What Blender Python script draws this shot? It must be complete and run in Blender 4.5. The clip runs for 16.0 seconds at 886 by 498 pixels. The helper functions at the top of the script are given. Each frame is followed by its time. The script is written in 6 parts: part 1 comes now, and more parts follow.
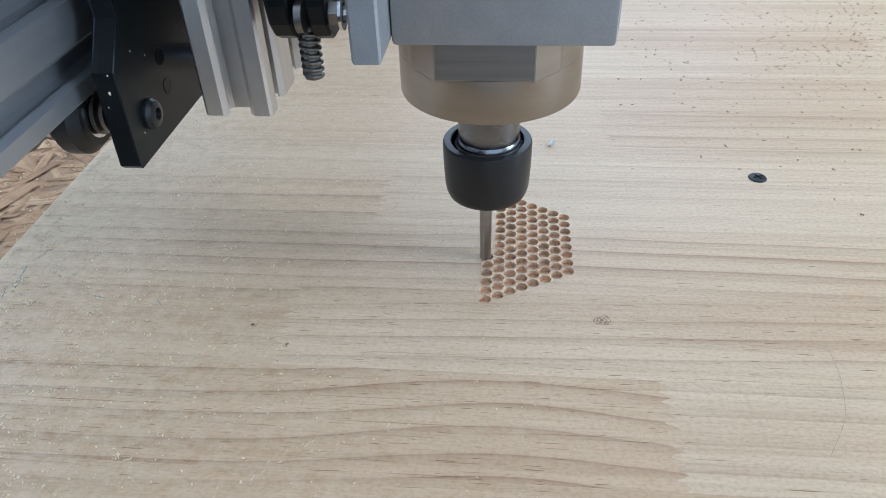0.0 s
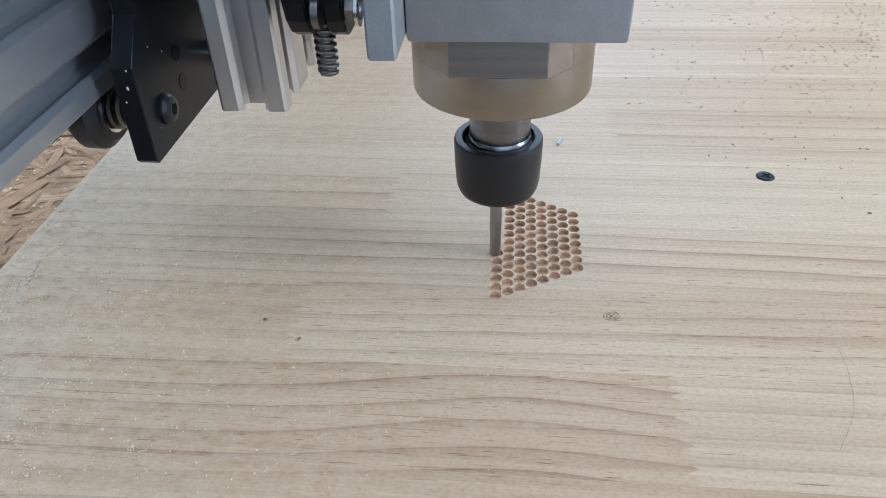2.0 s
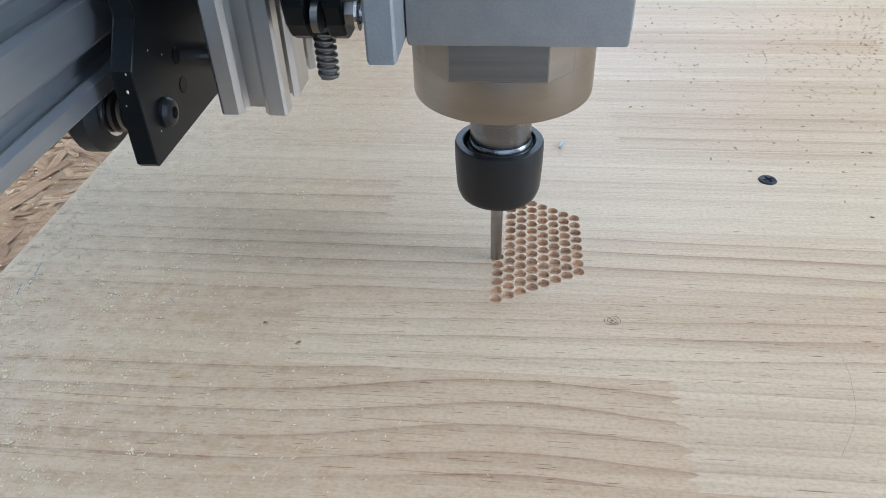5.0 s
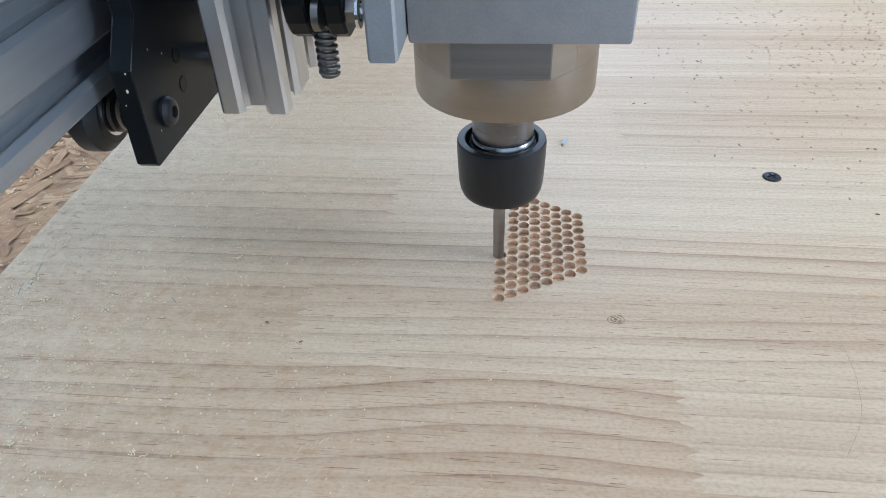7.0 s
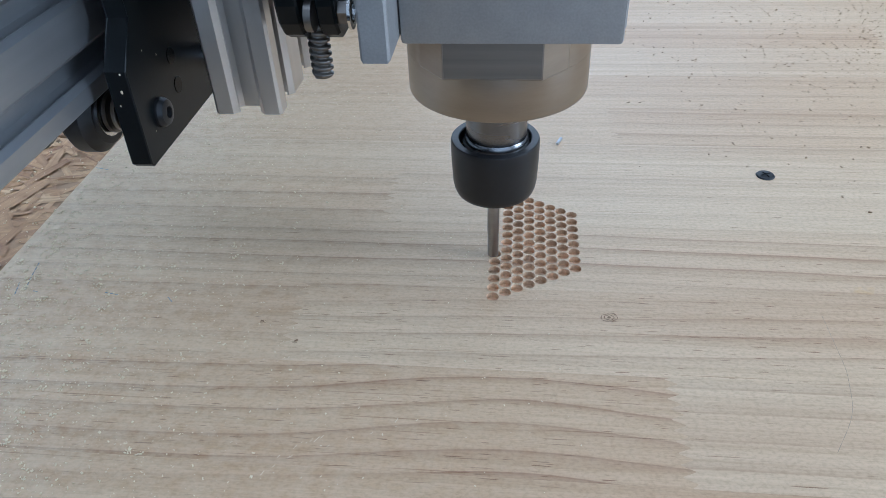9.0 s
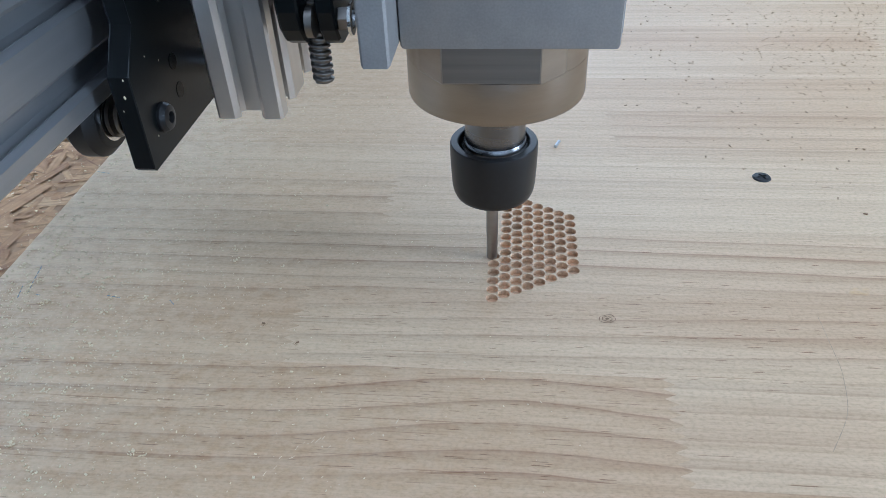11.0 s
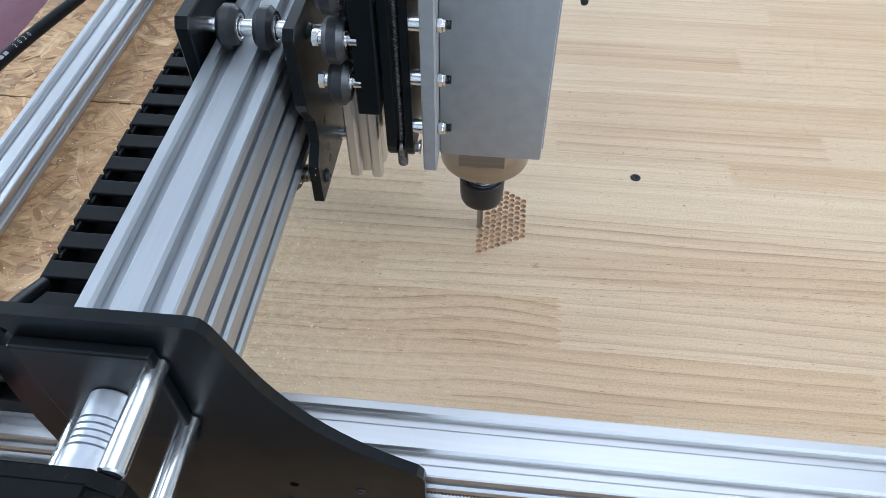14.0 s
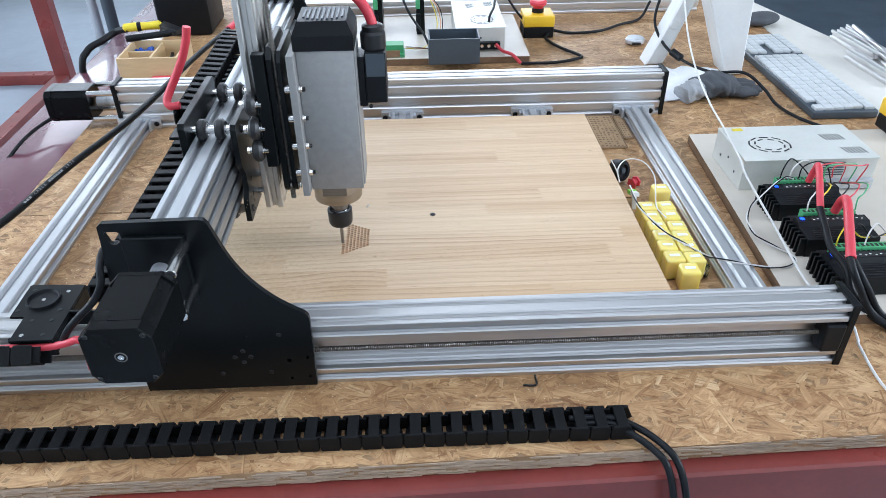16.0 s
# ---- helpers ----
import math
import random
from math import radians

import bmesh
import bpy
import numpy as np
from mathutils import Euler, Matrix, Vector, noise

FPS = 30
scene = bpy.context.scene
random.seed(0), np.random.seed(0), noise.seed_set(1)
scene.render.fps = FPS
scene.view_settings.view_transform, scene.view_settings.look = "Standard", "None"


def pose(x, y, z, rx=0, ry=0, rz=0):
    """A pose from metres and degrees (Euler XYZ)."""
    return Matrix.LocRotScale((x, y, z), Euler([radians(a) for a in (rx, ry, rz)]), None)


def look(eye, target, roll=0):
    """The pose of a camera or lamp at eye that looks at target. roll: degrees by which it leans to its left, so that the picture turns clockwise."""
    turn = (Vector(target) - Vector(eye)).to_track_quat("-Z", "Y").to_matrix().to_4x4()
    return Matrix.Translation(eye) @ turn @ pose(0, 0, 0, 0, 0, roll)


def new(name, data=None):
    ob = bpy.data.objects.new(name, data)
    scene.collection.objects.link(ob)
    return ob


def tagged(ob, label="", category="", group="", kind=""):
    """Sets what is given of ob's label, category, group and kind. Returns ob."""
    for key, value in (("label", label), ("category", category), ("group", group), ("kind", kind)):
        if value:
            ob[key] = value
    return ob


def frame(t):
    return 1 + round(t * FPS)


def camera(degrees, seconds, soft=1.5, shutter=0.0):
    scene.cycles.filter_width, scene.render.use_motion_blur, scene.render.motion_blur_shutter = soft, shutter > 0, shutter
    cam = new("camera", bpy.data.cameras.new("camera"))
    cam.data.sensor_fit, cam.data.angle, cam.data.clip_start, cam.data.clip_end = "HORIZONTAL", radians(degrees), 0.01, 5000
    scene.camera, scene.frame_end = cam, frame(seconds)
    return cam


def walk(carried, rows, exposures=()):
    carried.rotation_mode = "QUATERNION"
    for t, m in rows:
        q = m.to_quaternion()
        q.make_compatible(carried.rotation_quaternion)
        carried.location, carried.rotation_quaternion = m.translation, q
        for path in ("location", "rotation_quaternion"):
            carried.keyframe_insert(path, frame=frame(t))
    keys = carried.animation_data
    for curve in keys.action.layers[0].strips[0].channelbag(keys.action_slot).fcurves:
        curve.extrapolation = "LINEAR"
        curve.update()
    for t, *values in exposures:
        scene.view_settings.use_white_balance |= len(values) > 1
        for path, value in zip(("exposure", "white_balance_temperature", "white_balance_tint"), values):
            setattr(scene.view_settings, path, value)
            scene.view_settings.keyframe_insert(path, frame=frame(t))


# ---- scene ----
cam = camera(63.1, 16.0, soft=0.6)
PATH = [
    (0, (0.0068, 0.0657, 0.2137), (-0.1656, 1.6447, -1.0017), -2.11),
    (0.5, (0.0079, 0.0649, 0.2138), (-0.1671, 1.6437, -1.0014), -2.14),
    (1, (0.0048, 0.0636, 0.2134), (-0.1717, 1.6434, -1.0003), -2.09),
    (1.5, (0.0042, 0.063, 0.2128), (-0.1764, 1.6453, -0.9969), -2.12),
    (2, (0.0041, 0.0628, 0.2136), (-0.1749, 1.6428, -0.9995), -2.02),
    (2.5, (0.0058, 0.0616, 0.2134), (-0.1723, 1.6444, -0.9961), -1.98),
    (3, (0.0066, 0.0607, 0.2145), (-0.174, 1.6455, -0.9921), -2.00),
    (3.5, (0.0062, 0.0606, 0.2143), (-0.1788, 1.6462, -0.9906), -2.10),
    (4, (0.0058, 0.0617, 0.2145), (-0.1811, 1.6454, -0.9925), -2.09),
    (6.5, (0.0042, 0.0651, 0.2129), (-0.1878, 1.6423, -1.0019), -2.22),
    (7, (0.0048, 0.0654, 0.2137), (-0.1892, 1.6403, -1.0037), -2.40),
    (7.5, (0.0053, 0.0651, 0.2132), (-0.1905, 1.6403, -1.0036), -2.44),
    (8, (0.0056, 0.0655, 0.2134), (-0.1874, 1.6396, -1.0052), -2.44),
    (8.5, (0.0072, 0.0654, 0.2135), (-0.187, 1.6399, -1.0044), -2.54),
    (9, (0.0067, 0.0644, 0.2145), (-0.1854, 1.6378, -1.0051), -2.51),
    (11.5, (0.0067, 0.0624, 0.2162), (-0.1821, 1.6417, -0.9963), -2.60),
    (12, (0.0059, 0.0621, 0.2163), (-0.1801, 1.6446, -0.9925), -2.47),
    (12.5, (0.0047, 0.063, 0.217), (-0.1814, 1.6453, -0.9921), -2.42),
    (13, (0.0102, 0.051, 0.2457), (-0.175, 1.6059, -0.9984), -1.77),
    (13.5, (0.0190, -0.0098, 0.3650), (-0.1220, 1.2940, -1.1445), 0.15),
    (14, (0.0110, -0.0694, 0.4340), (-0.1290, 1.2130, -1.0930), -0.40),
    (14.5, (0.0274, -0.1832, 0.4683), (-0.0846, 1.1989, -0.9731), 0.85),
    (15, (0.09, -0.326, 0.524), (-0.079, 1.188, -0.771), -1.5),
    (15.5, (0.062, -0.421, 0.543), (-0.003, 1.193, -0.636), -1.2),
    (16, (0.1, -0.486, 0.558), (0.158, 1.16, -0.576), -0.7),
]
walk(cam, [(t, look(eye, target, roll)) for t, eye, target, roll in PATH],
     [(0, 0.18, 5220, 7), (4, 0.18, 5220, 7), (6.5, 0.26, 5180, 7), (8, 0.08, 5150, 7), (9, -0.05, 5060, 7), (11.5, 0.01, 5110, 7), (12.5, 0.13, 5140, 5), (13, 0.27, 5160, 6), (13.5, 0.23, 5400, 7), (14, 0.18, 5570, 8), (15, 0.24, 5700, 9), (16, 0.21, 5800, 9.5)])

# ---- light ----
from math import cos, pi, sin

rnd = random.Random(7)
world = bpy.data.worlds.new("world")
scene.world = world
world.use_nodes = True
wn = world.node_tree.nodes
sky = wn.new("ShaderNodeTexSky")
sky.sky_type = "NISHITA"
sky.sun_disc = False
sky.sun_elevation, sky.sun_rotation = radians(50), radians(60)
wn["Background"].inputs["Strength"].default_value = 0.12
world.node_tree.links.new(sky.outputs[0], wn["Background"].inputs["Color"])


def window_lamp(name, at, target, w, h, watts, colour):
    data = bpy.data.lights.new(name, "AREA")
    data.shape, data.size, data.size_y, data.energy, data.color = "RECTANGLE", w, h, watts, colour
    ob = new(name, data)
    ob.matrix_world = look(at, target)
    return ob


# daylight through the hall's window openings and the skylight
window_lamp("window_light_east", (3.9, -0.20, 1.35), (0.0, 0.30, 0.0), 1.3, 1.9, 101, (0.93, 0.97, 1.0))
window_lamp("window_light_north", (-0.6, 4.9, 1.35), (0.0, 0.3, 0.0), 4.6, 1.9, 96, (0.95, 0.98, 1.0))
window_lamp("window_light_west", (-2.9, 0.4, 1.35), (0.0, 0.3, 0.0), 2.6, 1.9, 94, (0.88, 0.94, 1.0))
window_lamp("window_light_south", (1.3, -2.9, 1.35), (0.0, 0.3, 0.0), 3.6, 1.9, 24, (0.95, 0.98, 1.0))
window_lamp("skylight", (0.2, 0.1, 2.58), (0.2, 0.101, 0.0), 2.5, 2.5, 30, (0.96, 0.98, 1.0))

# ---- materials ----
def material(name):
    m = bpy.data.materials.new(name)
    m.use_nodes = True
    nt = m.node_tree
    return m, nt, nt.nodes["Principled BSDF"]


def node(nt, kind, **inputs):
    n = nt.nodes.new("ShaderNode" + kind)
    for key, value in inputs.items():
        n.inputs[key.replace("_", " ")].default_value = value
    return n


def mapped(nt, scale=(1, 1, 1), source="Object"):
    tc = nt.nodes.new("ShaderNodeTexCoord")
    mp = nt.nodes.new("ShaderNodeMapping")
    mp.inputs["Scale"].default_value = scale
    nt.links.new(tc.outputs[source], mp.inputs["Vector"])
    return mp.outputs[0]


def ramp(nt, stops):
    r = nt.nodes.new("ShaderNodeValToRGB")
    while len(r.color_ramp.elements) < len(stops):
        r.color_ramp.elements.new(0.5)
    for e, (p, c) in zip(r.color_ramp.elements, stops):
        e.position = p
        e.color = (*c, 1) if len(c) == 3 else c
    return r


def mix(nt, fac, a, b, blend="MIX"):
    n = nt.nodes.new("ShaderNodeMix")
    n.data_type, n.blend_type = "RGBA", blend
    for sock, v in ((n.inputs["Factor"], fac), (n.inputs[6], a), (n.inputs[7], b)):
        if isinstance(v, (int, float)):
            sock.default_value = v
        elif isinstance(v, tuple):
            sock.default_value = (*v, 1)
        else:
            nt.links.new(v, sock)
    return n.outputs[2]


def maths(nt, op, a, b=0.0):
    n = nt.nodes.new("ShaderNodeMath")
    n.operation = op
    for sock, v in ((n.inputs[0], a), (n.inputs[1], b)):
        if isinstance(v, (int, float)):
            sock.default_value = v
        else:
            nt.links.new(v, sock)
    return n.outputs[0]


def bump(nt, bsdf, height, strength, distance=0.001):
    b = node(nt, "Bump", Strength=strength, Distance=distance)
    nt.links.new(height, b.inputs["Height"])
    nt.links.new(b.outputs[0], bsdf.inputs["Normal"])


def plain(name, colour, rough, metal=0.0, grain=250.0, amount=0.12, dirt=0.15, stretch=(1, 1, 1), bumpy=0.15, coat=0.0, gloss=0.5):
    """A surface of one colour with fine grain, larger smudges and a little relief."""
    m, nt, b = material(name)
    v = mapped(nt, stretch)
    fine = node(nt, "TexNoise", Scale=grain, Detail=3.0)
    wide = node(nt, "TexNoise", Scale=grain / 14, Detail=4.0)
    nt.links.new(v, fine.inputs["Vector"])
    nt.links.new(v, wide.inputs["Vector"])
    dark = tuple(c * (1 - amount) for c in colour)
    light = tuple(min(1, c * (1 + amount)) for c in colour)
    c1 = mix(nt, fine.outputs[0], dark, light)
    r = ramp(nt, [(0.35, (1, 1, 1)), (0.75, (1 - dirt,) * 3)])
    nt.links.new(wide.outputs[0], r.inputs[0])
    nt.links.new(mix(nt, 1.0, c1, r.outputs[0], "MULTIPLY"), b.inputs["Base Color"])
    nt.links.new(maths(nt, "ADD", maths(nt, "MULTIPLY", wide.outputs[0], 0.22), rough - 0.11), b.inputs["Roughness"])
    b.inputs["Metallic"].default_value = metal
    b.inputs["Coat Weight"].default_value = coat
    b.inputs["Specular IOR Level"].default_value = gloss
    bump(nt, b, fine.outputs[0], bumpy, 0.0004)
    return m


# one metal by grain direction; base tones also carry how brightly each run reflects
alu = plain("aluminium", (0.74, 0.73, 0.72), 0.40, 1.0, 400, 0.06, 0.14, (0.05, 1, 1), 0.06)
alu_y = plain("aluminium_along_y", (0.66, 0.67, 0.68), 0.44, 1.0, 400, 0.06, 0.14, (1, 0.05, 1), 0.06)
# darker copy of alu_y: the gantry beam's dim reflections are put into its colour
alu_beam = plain("aluminium_beam_dimmed", (0.51, 0.525, 0.54), 0.45, 1.0, 400, 0.08, 0.18, (1, 0.05, 1), 0.06)
# base pulled warmer and darker for the warm reflection on the vertical beam
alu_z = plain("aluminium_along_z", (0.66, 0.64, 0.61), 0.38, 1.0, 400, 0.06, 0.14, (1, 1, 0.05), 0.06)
alu_body = plain("blasted_aluminium", (0.335, 0.330, 0.322), 0.50, 0.42, 1600, 0.14, 0.10, (1, 1, 1), 0.07)
alu_cast = plain("cast_aluminium", (0.62, 0.64, 0.67), 0.45, 0.9, 300, 0.10, 0.20, (1, 1, 1), 0.3)
black_plate = plain("black_anodised_plate", (0.004, 0.0055, 0.0062), 0.34, 0.0, 500, 0.2, 0.1, (1, 1, 1), 0.03, gloss=0.22)
black_plastic = plain("black_plastic", (0.007, 0.008, 0.0095), 0.42, 0.0, 400, 0.25, 0.1, (1, 1, 1), 0.15, gloss=0.22)
chain_plastic = plain("drag_chain_plastic", (0.0075, 0.0078, 0.0082), 0.50, 0.0, 300, 0.3, 0.1, (1, 1, 1), 0.08, gloss=0.14)
black_motor = plain("black_painted_motor", (0.006, 0.0066, 0.0068), 0.24, 0.0, 500, 0.2, 0.1, (1, 1, 1), 0.03, gloss=0.12)
rubber = plain("black_wheel", (0.016, 0.016, 0.017), 0.42, 0.0, 350, 0.2, 0.1, (1, 1, 1), 0.1)
steel = plain("bright_steel", (0.78, 0.77, 0.75), 0.20, 1.0, 300, 0.06, 0.1, (1, 1, 1), 0.04)
screw_steel = plain("lead_screw_steel", (0.24, 0.222, 0.200), 0.38, 1.0, 300, 0.1, 0.2, (1, 1, 1), 0.05)
flat_steel = plain("milled_steel", (0.25, 0.225, 0.195), 0.44, 1.0, 500, 0.25, 0.2, (0.03, 1, 1), 0.3)
boss_steel = plain("turned_steel", (0.355, 0.315, 0.265), 0.34, 1.0, 300, 0.05, 0.12, (1, 1, 8), 0.06)
shaft_steel = plain("ground_shaft", (0.22, 0.22, 0.225), 0.27, 1.0, 300, 0.06, 0.1, (1, 1, 10), 0.03)
bit_steel = plain("carbide", (0.36, 0.35, 0.34), 0.34, 1.0, 500, 0.1, 0.1, (1, 1, 6), 0.05)
nut_black = plain("black_oxide_steel", (0.018, 0.018, 0.019), 0.36, 0.25, 400, 0.15, 0.1, (1, 1, 1), 0.06)
red_plastic = plain("red_sleeve", (0.62, 0.05, 0.07), 0.42, 0.0, 150, 0.1, 0.1)
red_paint = plain("red_oxide_paint", (0.215, 0.040, 0.032), 0.30, 0.0, 120, 0.12, 0.3, (1, 1, 1), 0.15)
wine_paint = plain("wine_paint", (0.150, 0.055, 0.075), 0.26, 0.0, 60, 0.15, 0.25, (1, 1, 1), 0.1, 0.35)
yellow_wax = plain("yellow_plastic", (0.86, 0.70, 0.19), 0.26, 0.0, 120, 0.06, 0.06, (1, 1, 1), 0.25, 0.7)
yellow_wax.node_tree.nodes["Principled BSDF"].inputs["Subsurface Weight"].default_value = 0.6
yellow_wax.node_tree.nodes["Principled BSDF"].inputs["Subsurface Radius"].default_value = (0.012, 0.010, 0.003)
yellow_wax.node_tree.nodes["Principled BSDF"].inputs["Subsurface Scale"].default_value = 1.0
yellow_box = plain("yellow_housing", (0.80, 0.50, 0.02), 0.40, 0.0, 120, 0.05, 0.1)
green_term = plain("green_terminal", (0.08, 0.36, 0.15), 0.45, 0.0, 200, 0.1, 0.1)
lime_plastic = plain("lime_plastic", (0.25, 0.75, 0.06), 0.40, 0.0, 150, 0.05, 0.1)
white_plastic = plain("white_plastic", (0.72, 0.72, 0.70), 0.40, 0.0, 150, 0.05, 0.1)
white_cable = plain("white_cable", (0.70, 0.69, 0.66), 0.45, 0.0, 150, 0.05, 0.1)
white_steel = plain("zinc_sheet", (0.67, 0.675, 0.625), 0.38, 0.20, 250, 0.06, 0.12)
white_board = plain("white_melamine", (0.70, 0.67, 0.60), 0.42, 0.0, 60, 0.05, 0.12)
beige_board = plain("beige_melamine", (0.60, 0.545, 0.46), 0.42, 0.0, 60, 0.05, 0.12)
fibre_plate = plain("thin_fibreboard", (0.37, 0.245, 0.13), 0.7, 0.0, 400, 0.2, 0.2)
burnt_mark = plain("burnt_engraving", (0.16, 0.10, 0.06), 0.8, 0.0, 400, 0.2, 0.2)
board_edge = plain("chipboard_edge", (0.20, 0.12, 0.065), 0.80, 0.0, 400, 0.4, 0.3, (1, 1, 1), 0.5)
print_grey = plain("grey_print", (0.38, 0.38, 0.37), 0.6, 0.0, 400, 0.1, 0.2)
paper = plain("white_paper", (0.78, 0.78, 0.77), 0.65, 0.0, 80, 0.03, 0.05, (1, 1, 1), 0.1)
cloth_grey = plain("grey_cloth", (0.34, 0.35, 0.36), 0.90, 0.0, 700, 0.35, 0.2, (1, 1, 1), 0.6)
grey_plastic = plain("grey_plastic", (0.055, 0.070, 0.085), 0.40, 0.0, 200, 0.1, 0.1)
cloth_dark = plain("black_cloth", (0.065, 0.070, 0.078), 0.85, 0.0, 700, 0.35, 0.2, (1, 1, 1), 0.6)
key_grey = plain("light_grey_keys", (0.56, 0.58, 0.58), 0.45, 0.0, 200, 0.05, 0.1)
box_wood = plain("box_plywood", (0.62, 0.45, 0.25), 0.55, 0.0, 200, 0.15, 0.15, (0.15, 1, 1), 0.2)
trestle_wood = plain("weathered_board", (0.25, 0.20, 0.15), 0.65, 0.0, 160, 0.2, 0.3, (0.1, 1, 1), 0.3)
blue_plastic = plain("blue_plastic", (0.02, 0.09, 0.45), 0.40, 0.0, 200, 0.1, 0.1)
yellow_grip = plain("yellow_grip", (0.78, 0.62, 0.03), 0.40, 0.0, 200, 0.1, 0.1)
copper = plain("copper", (0.75, 0.36, 0.20), 0.35, 1.0, 200, 0.1, 0.1)
chip_wood = plain("wood_chip", (0.84, 0.70, 0.48), 0.75, 0.0, 600, 0.25, 0.1)
chip_dark = plain("dark_wood_chip", (0.55, 0.40, 0.26), 0.80, 0.0, 600, 0.3, 0.1)
hole_wood = plain("cut_wood", (0.73, 0.50, 0.315), 0.75, 0.0, 1400, 0.32, 0.35)
pencil_blue = plain("blue_pencil", (0.24, 0.35, 0.40), 0.8, 0.0, 900, 0.4, 0.3)
pencil_grey = plain("pencil_line", (0.44, 0.34, 0.23), 0.8, 0.0, 900, 0.3, 0.3)
knot_dark = plain("knot_wood", (0.30, 0.19, 0.105), 0.6, 0.0, 500, 0.3, 0.3)
concrete = plain("concrete_floor", (0.31, 0.355, 0.405), 0.38, 0.0, 25, 0.12, 0.25, (1, 1, 1), 0.1)
wall_paint = plain("wall_paint", (0.62, 0.63, 0.62), 0.75, 0.0, 30, 0.05, 0.12, (1, 1, 1), 0.1)
ceiling_paint = plain("ceiling_paint", (0.55, 0.56, 0.57), 0.8, 0.0, 30, 0.05, 0.1)
teal_dark = plain("dark_floor_mat", (0.030, 0.055, 0.085), 0.45, 0.0, 60, 0.2, 0.3)


def led_material():
    m, nt, b = material("blue_led")
    b.inputs["Base Color"].default_value = (0.05, 0.15, 0.9, 1)
    b.inputs["Emission Color"].default_value = (0.0, 0.06, 1.0, 1)
    b.inputs["Emission Strength"].default_value = 1.6
    return m


def film_material():
    m, nt, b = material("clear_film")
    b.inputs["Base Color"].default_value = (0.95, 0.95, 0.9, 1)
    b.inputs["Roughness"].default_value = 0.12
    b.inputs["Transmission Weight"].default_value = 1.0
    b.inputs["IOR"].default_value = 1.1
    n = node(nt, "TexNoise", Scale=140.0, Detail=3.0)
    nt.links.new(mapped(nt), n.inputs["Vector"])
    bump(nt, b, n.outputs[0], 0.6, 0.002)
    return m


blue_led = led_material()
clear_film = film_material()


def pine_material():
    """Pale pine, grain along x. Each stave carries its own rings: spacing, offset and tilt, an arch, and a tone."""
    m, nt, b = material("pine")
    tc = nt.nodes.new("ShaderNodeTexCoord")
    info = nt.nodes.new("ShaderNodeObjectInfo")

    def own(name):
        a = nt.nodes.new("ShaderNodeAttribute")
        a.attribute_type, a.attribute_name = "OBJECT", name
        sep = nt.nodes.new("ShaderNodeSeparateXYZ")
        nt.links.new(a.outputs["Vector"], sep.inputs[0])
        return sep.outputs

    rings_own, arch, tone = own("rings"), own("arch"), own("tone")
    off = nt.nodes.new("ShaderNodeCombineXYZ")
    nt.links.new(maths(nt, "MULTIPLY", info.outputs["Random"], 9.0), off.inputs[0])
    nt.links.new(maths(nt, "MULTIPLY", info.outputs["Random"], 5.0), off.inputs[1])
    add = nt.nodes.new("ShaderNodeVectorMath")
    nt.links.new(tc.outputs["Object"], add.inputs[0])
    nt.links.new(off.outputs[0], add.inputs[1])

    def noise(sx, sy, detail, rough=0.55):
        mp = nt.nodes.new("ShaderNodeMapping")
        mp.inputs["Scale"].default_value = (sx, sy, 1.0)
        nt.links.new(add.outputs[0], mp.inputs["Vector"])
        n = node(nt, "TexNoise", Scale=1.0, Detail=detail, Roughness=rough)
        nt.links.new(mp.outputs[0], n.inputs["Vector"])
        return n.outputs[0]

    place = nt.nodes.new("ShaderNodeSeparateXYZ")
    nt.links.new(tc.outputs["Object"], place.inputs[0])
    px, py = place.outputs[0], place.outputs[1]
    # yearly rings: lines across the stave, with an arch where the saw ran near the bark
    u = maths(nt, "DIVIDE", maths(nt, "SUBTRACT", px, arch[1]), arch[2])
    hump = maths(nt, "MULTIPLY", maths(nt, "POWER", 2.718, maths(nt, "MULTIPLY", maths(nt, "MULTIPLY", u, u), -1.0)), arch[0])
    lean = maths(nt, "MULTIPLY", px, rings_own[2])
    sway = maths(nt, "MULTIPLY", maths(nt, "SUBTRACT", noise(7.0, 22.0, 2.0, 0.5), 0.5), 0.0050)
    sway = maths(nt, "ADD", sway, maths(nt, "MULTIPLY", maths(nt, "SUBTRACT", noise(1.5, 60.0, 1.0, 0.4), 0.5), 0.0075))
    fray = maths(nt, "MULTIPLY", maths(nt, "SUBTRACT", noise(60.0, 500.0, 2.0), 0.5), 0.0006)
    across = maths(nt, "ADD", maths(nt, "SUBTRACT", maths(nt, "SUBTRACT", py, hump), lean), maths(nt, "ADD", sway, fray))
    phase = maths(nt, "ADD", maths(nt, "DIVIDE", across, rings_own[0]), maths(nt, "ADD", rings_own[1], 60.0))
    ring = maths(nt, "FRACT", phase)
    count = nt.nodes.new("ShaderNodeTexWhiteNoise")
    count.noise_dimensions = "1D"
    nt.links.new(maths(nt, "ADD", maths(nt, "FLOOR", phase), maths(nt, "MULTIPLY", info.outputs["Random"], 37.0)), count.inputs["W"])
    late = ramp(nt, [(0.0, (0.10,) * 3), (0.22, (0.0,) * 3), (0.52, (0.10,) * 3), (0.78, (0.38,) * 3), (0.90, (0.62,) * 3), (0.950, (1.0,) * 3), (0.975, (0.80,) * 3), (1.0, (0.10,) * 3)])
    nt.links.new(ring, late.inputs[0])
    each = ramp(nt, [(0.0, (0.30,) * 3), (1.0, (1.0,) * 3)])
    nt.links.new(count.outputs["Value"], each.inputs[0])
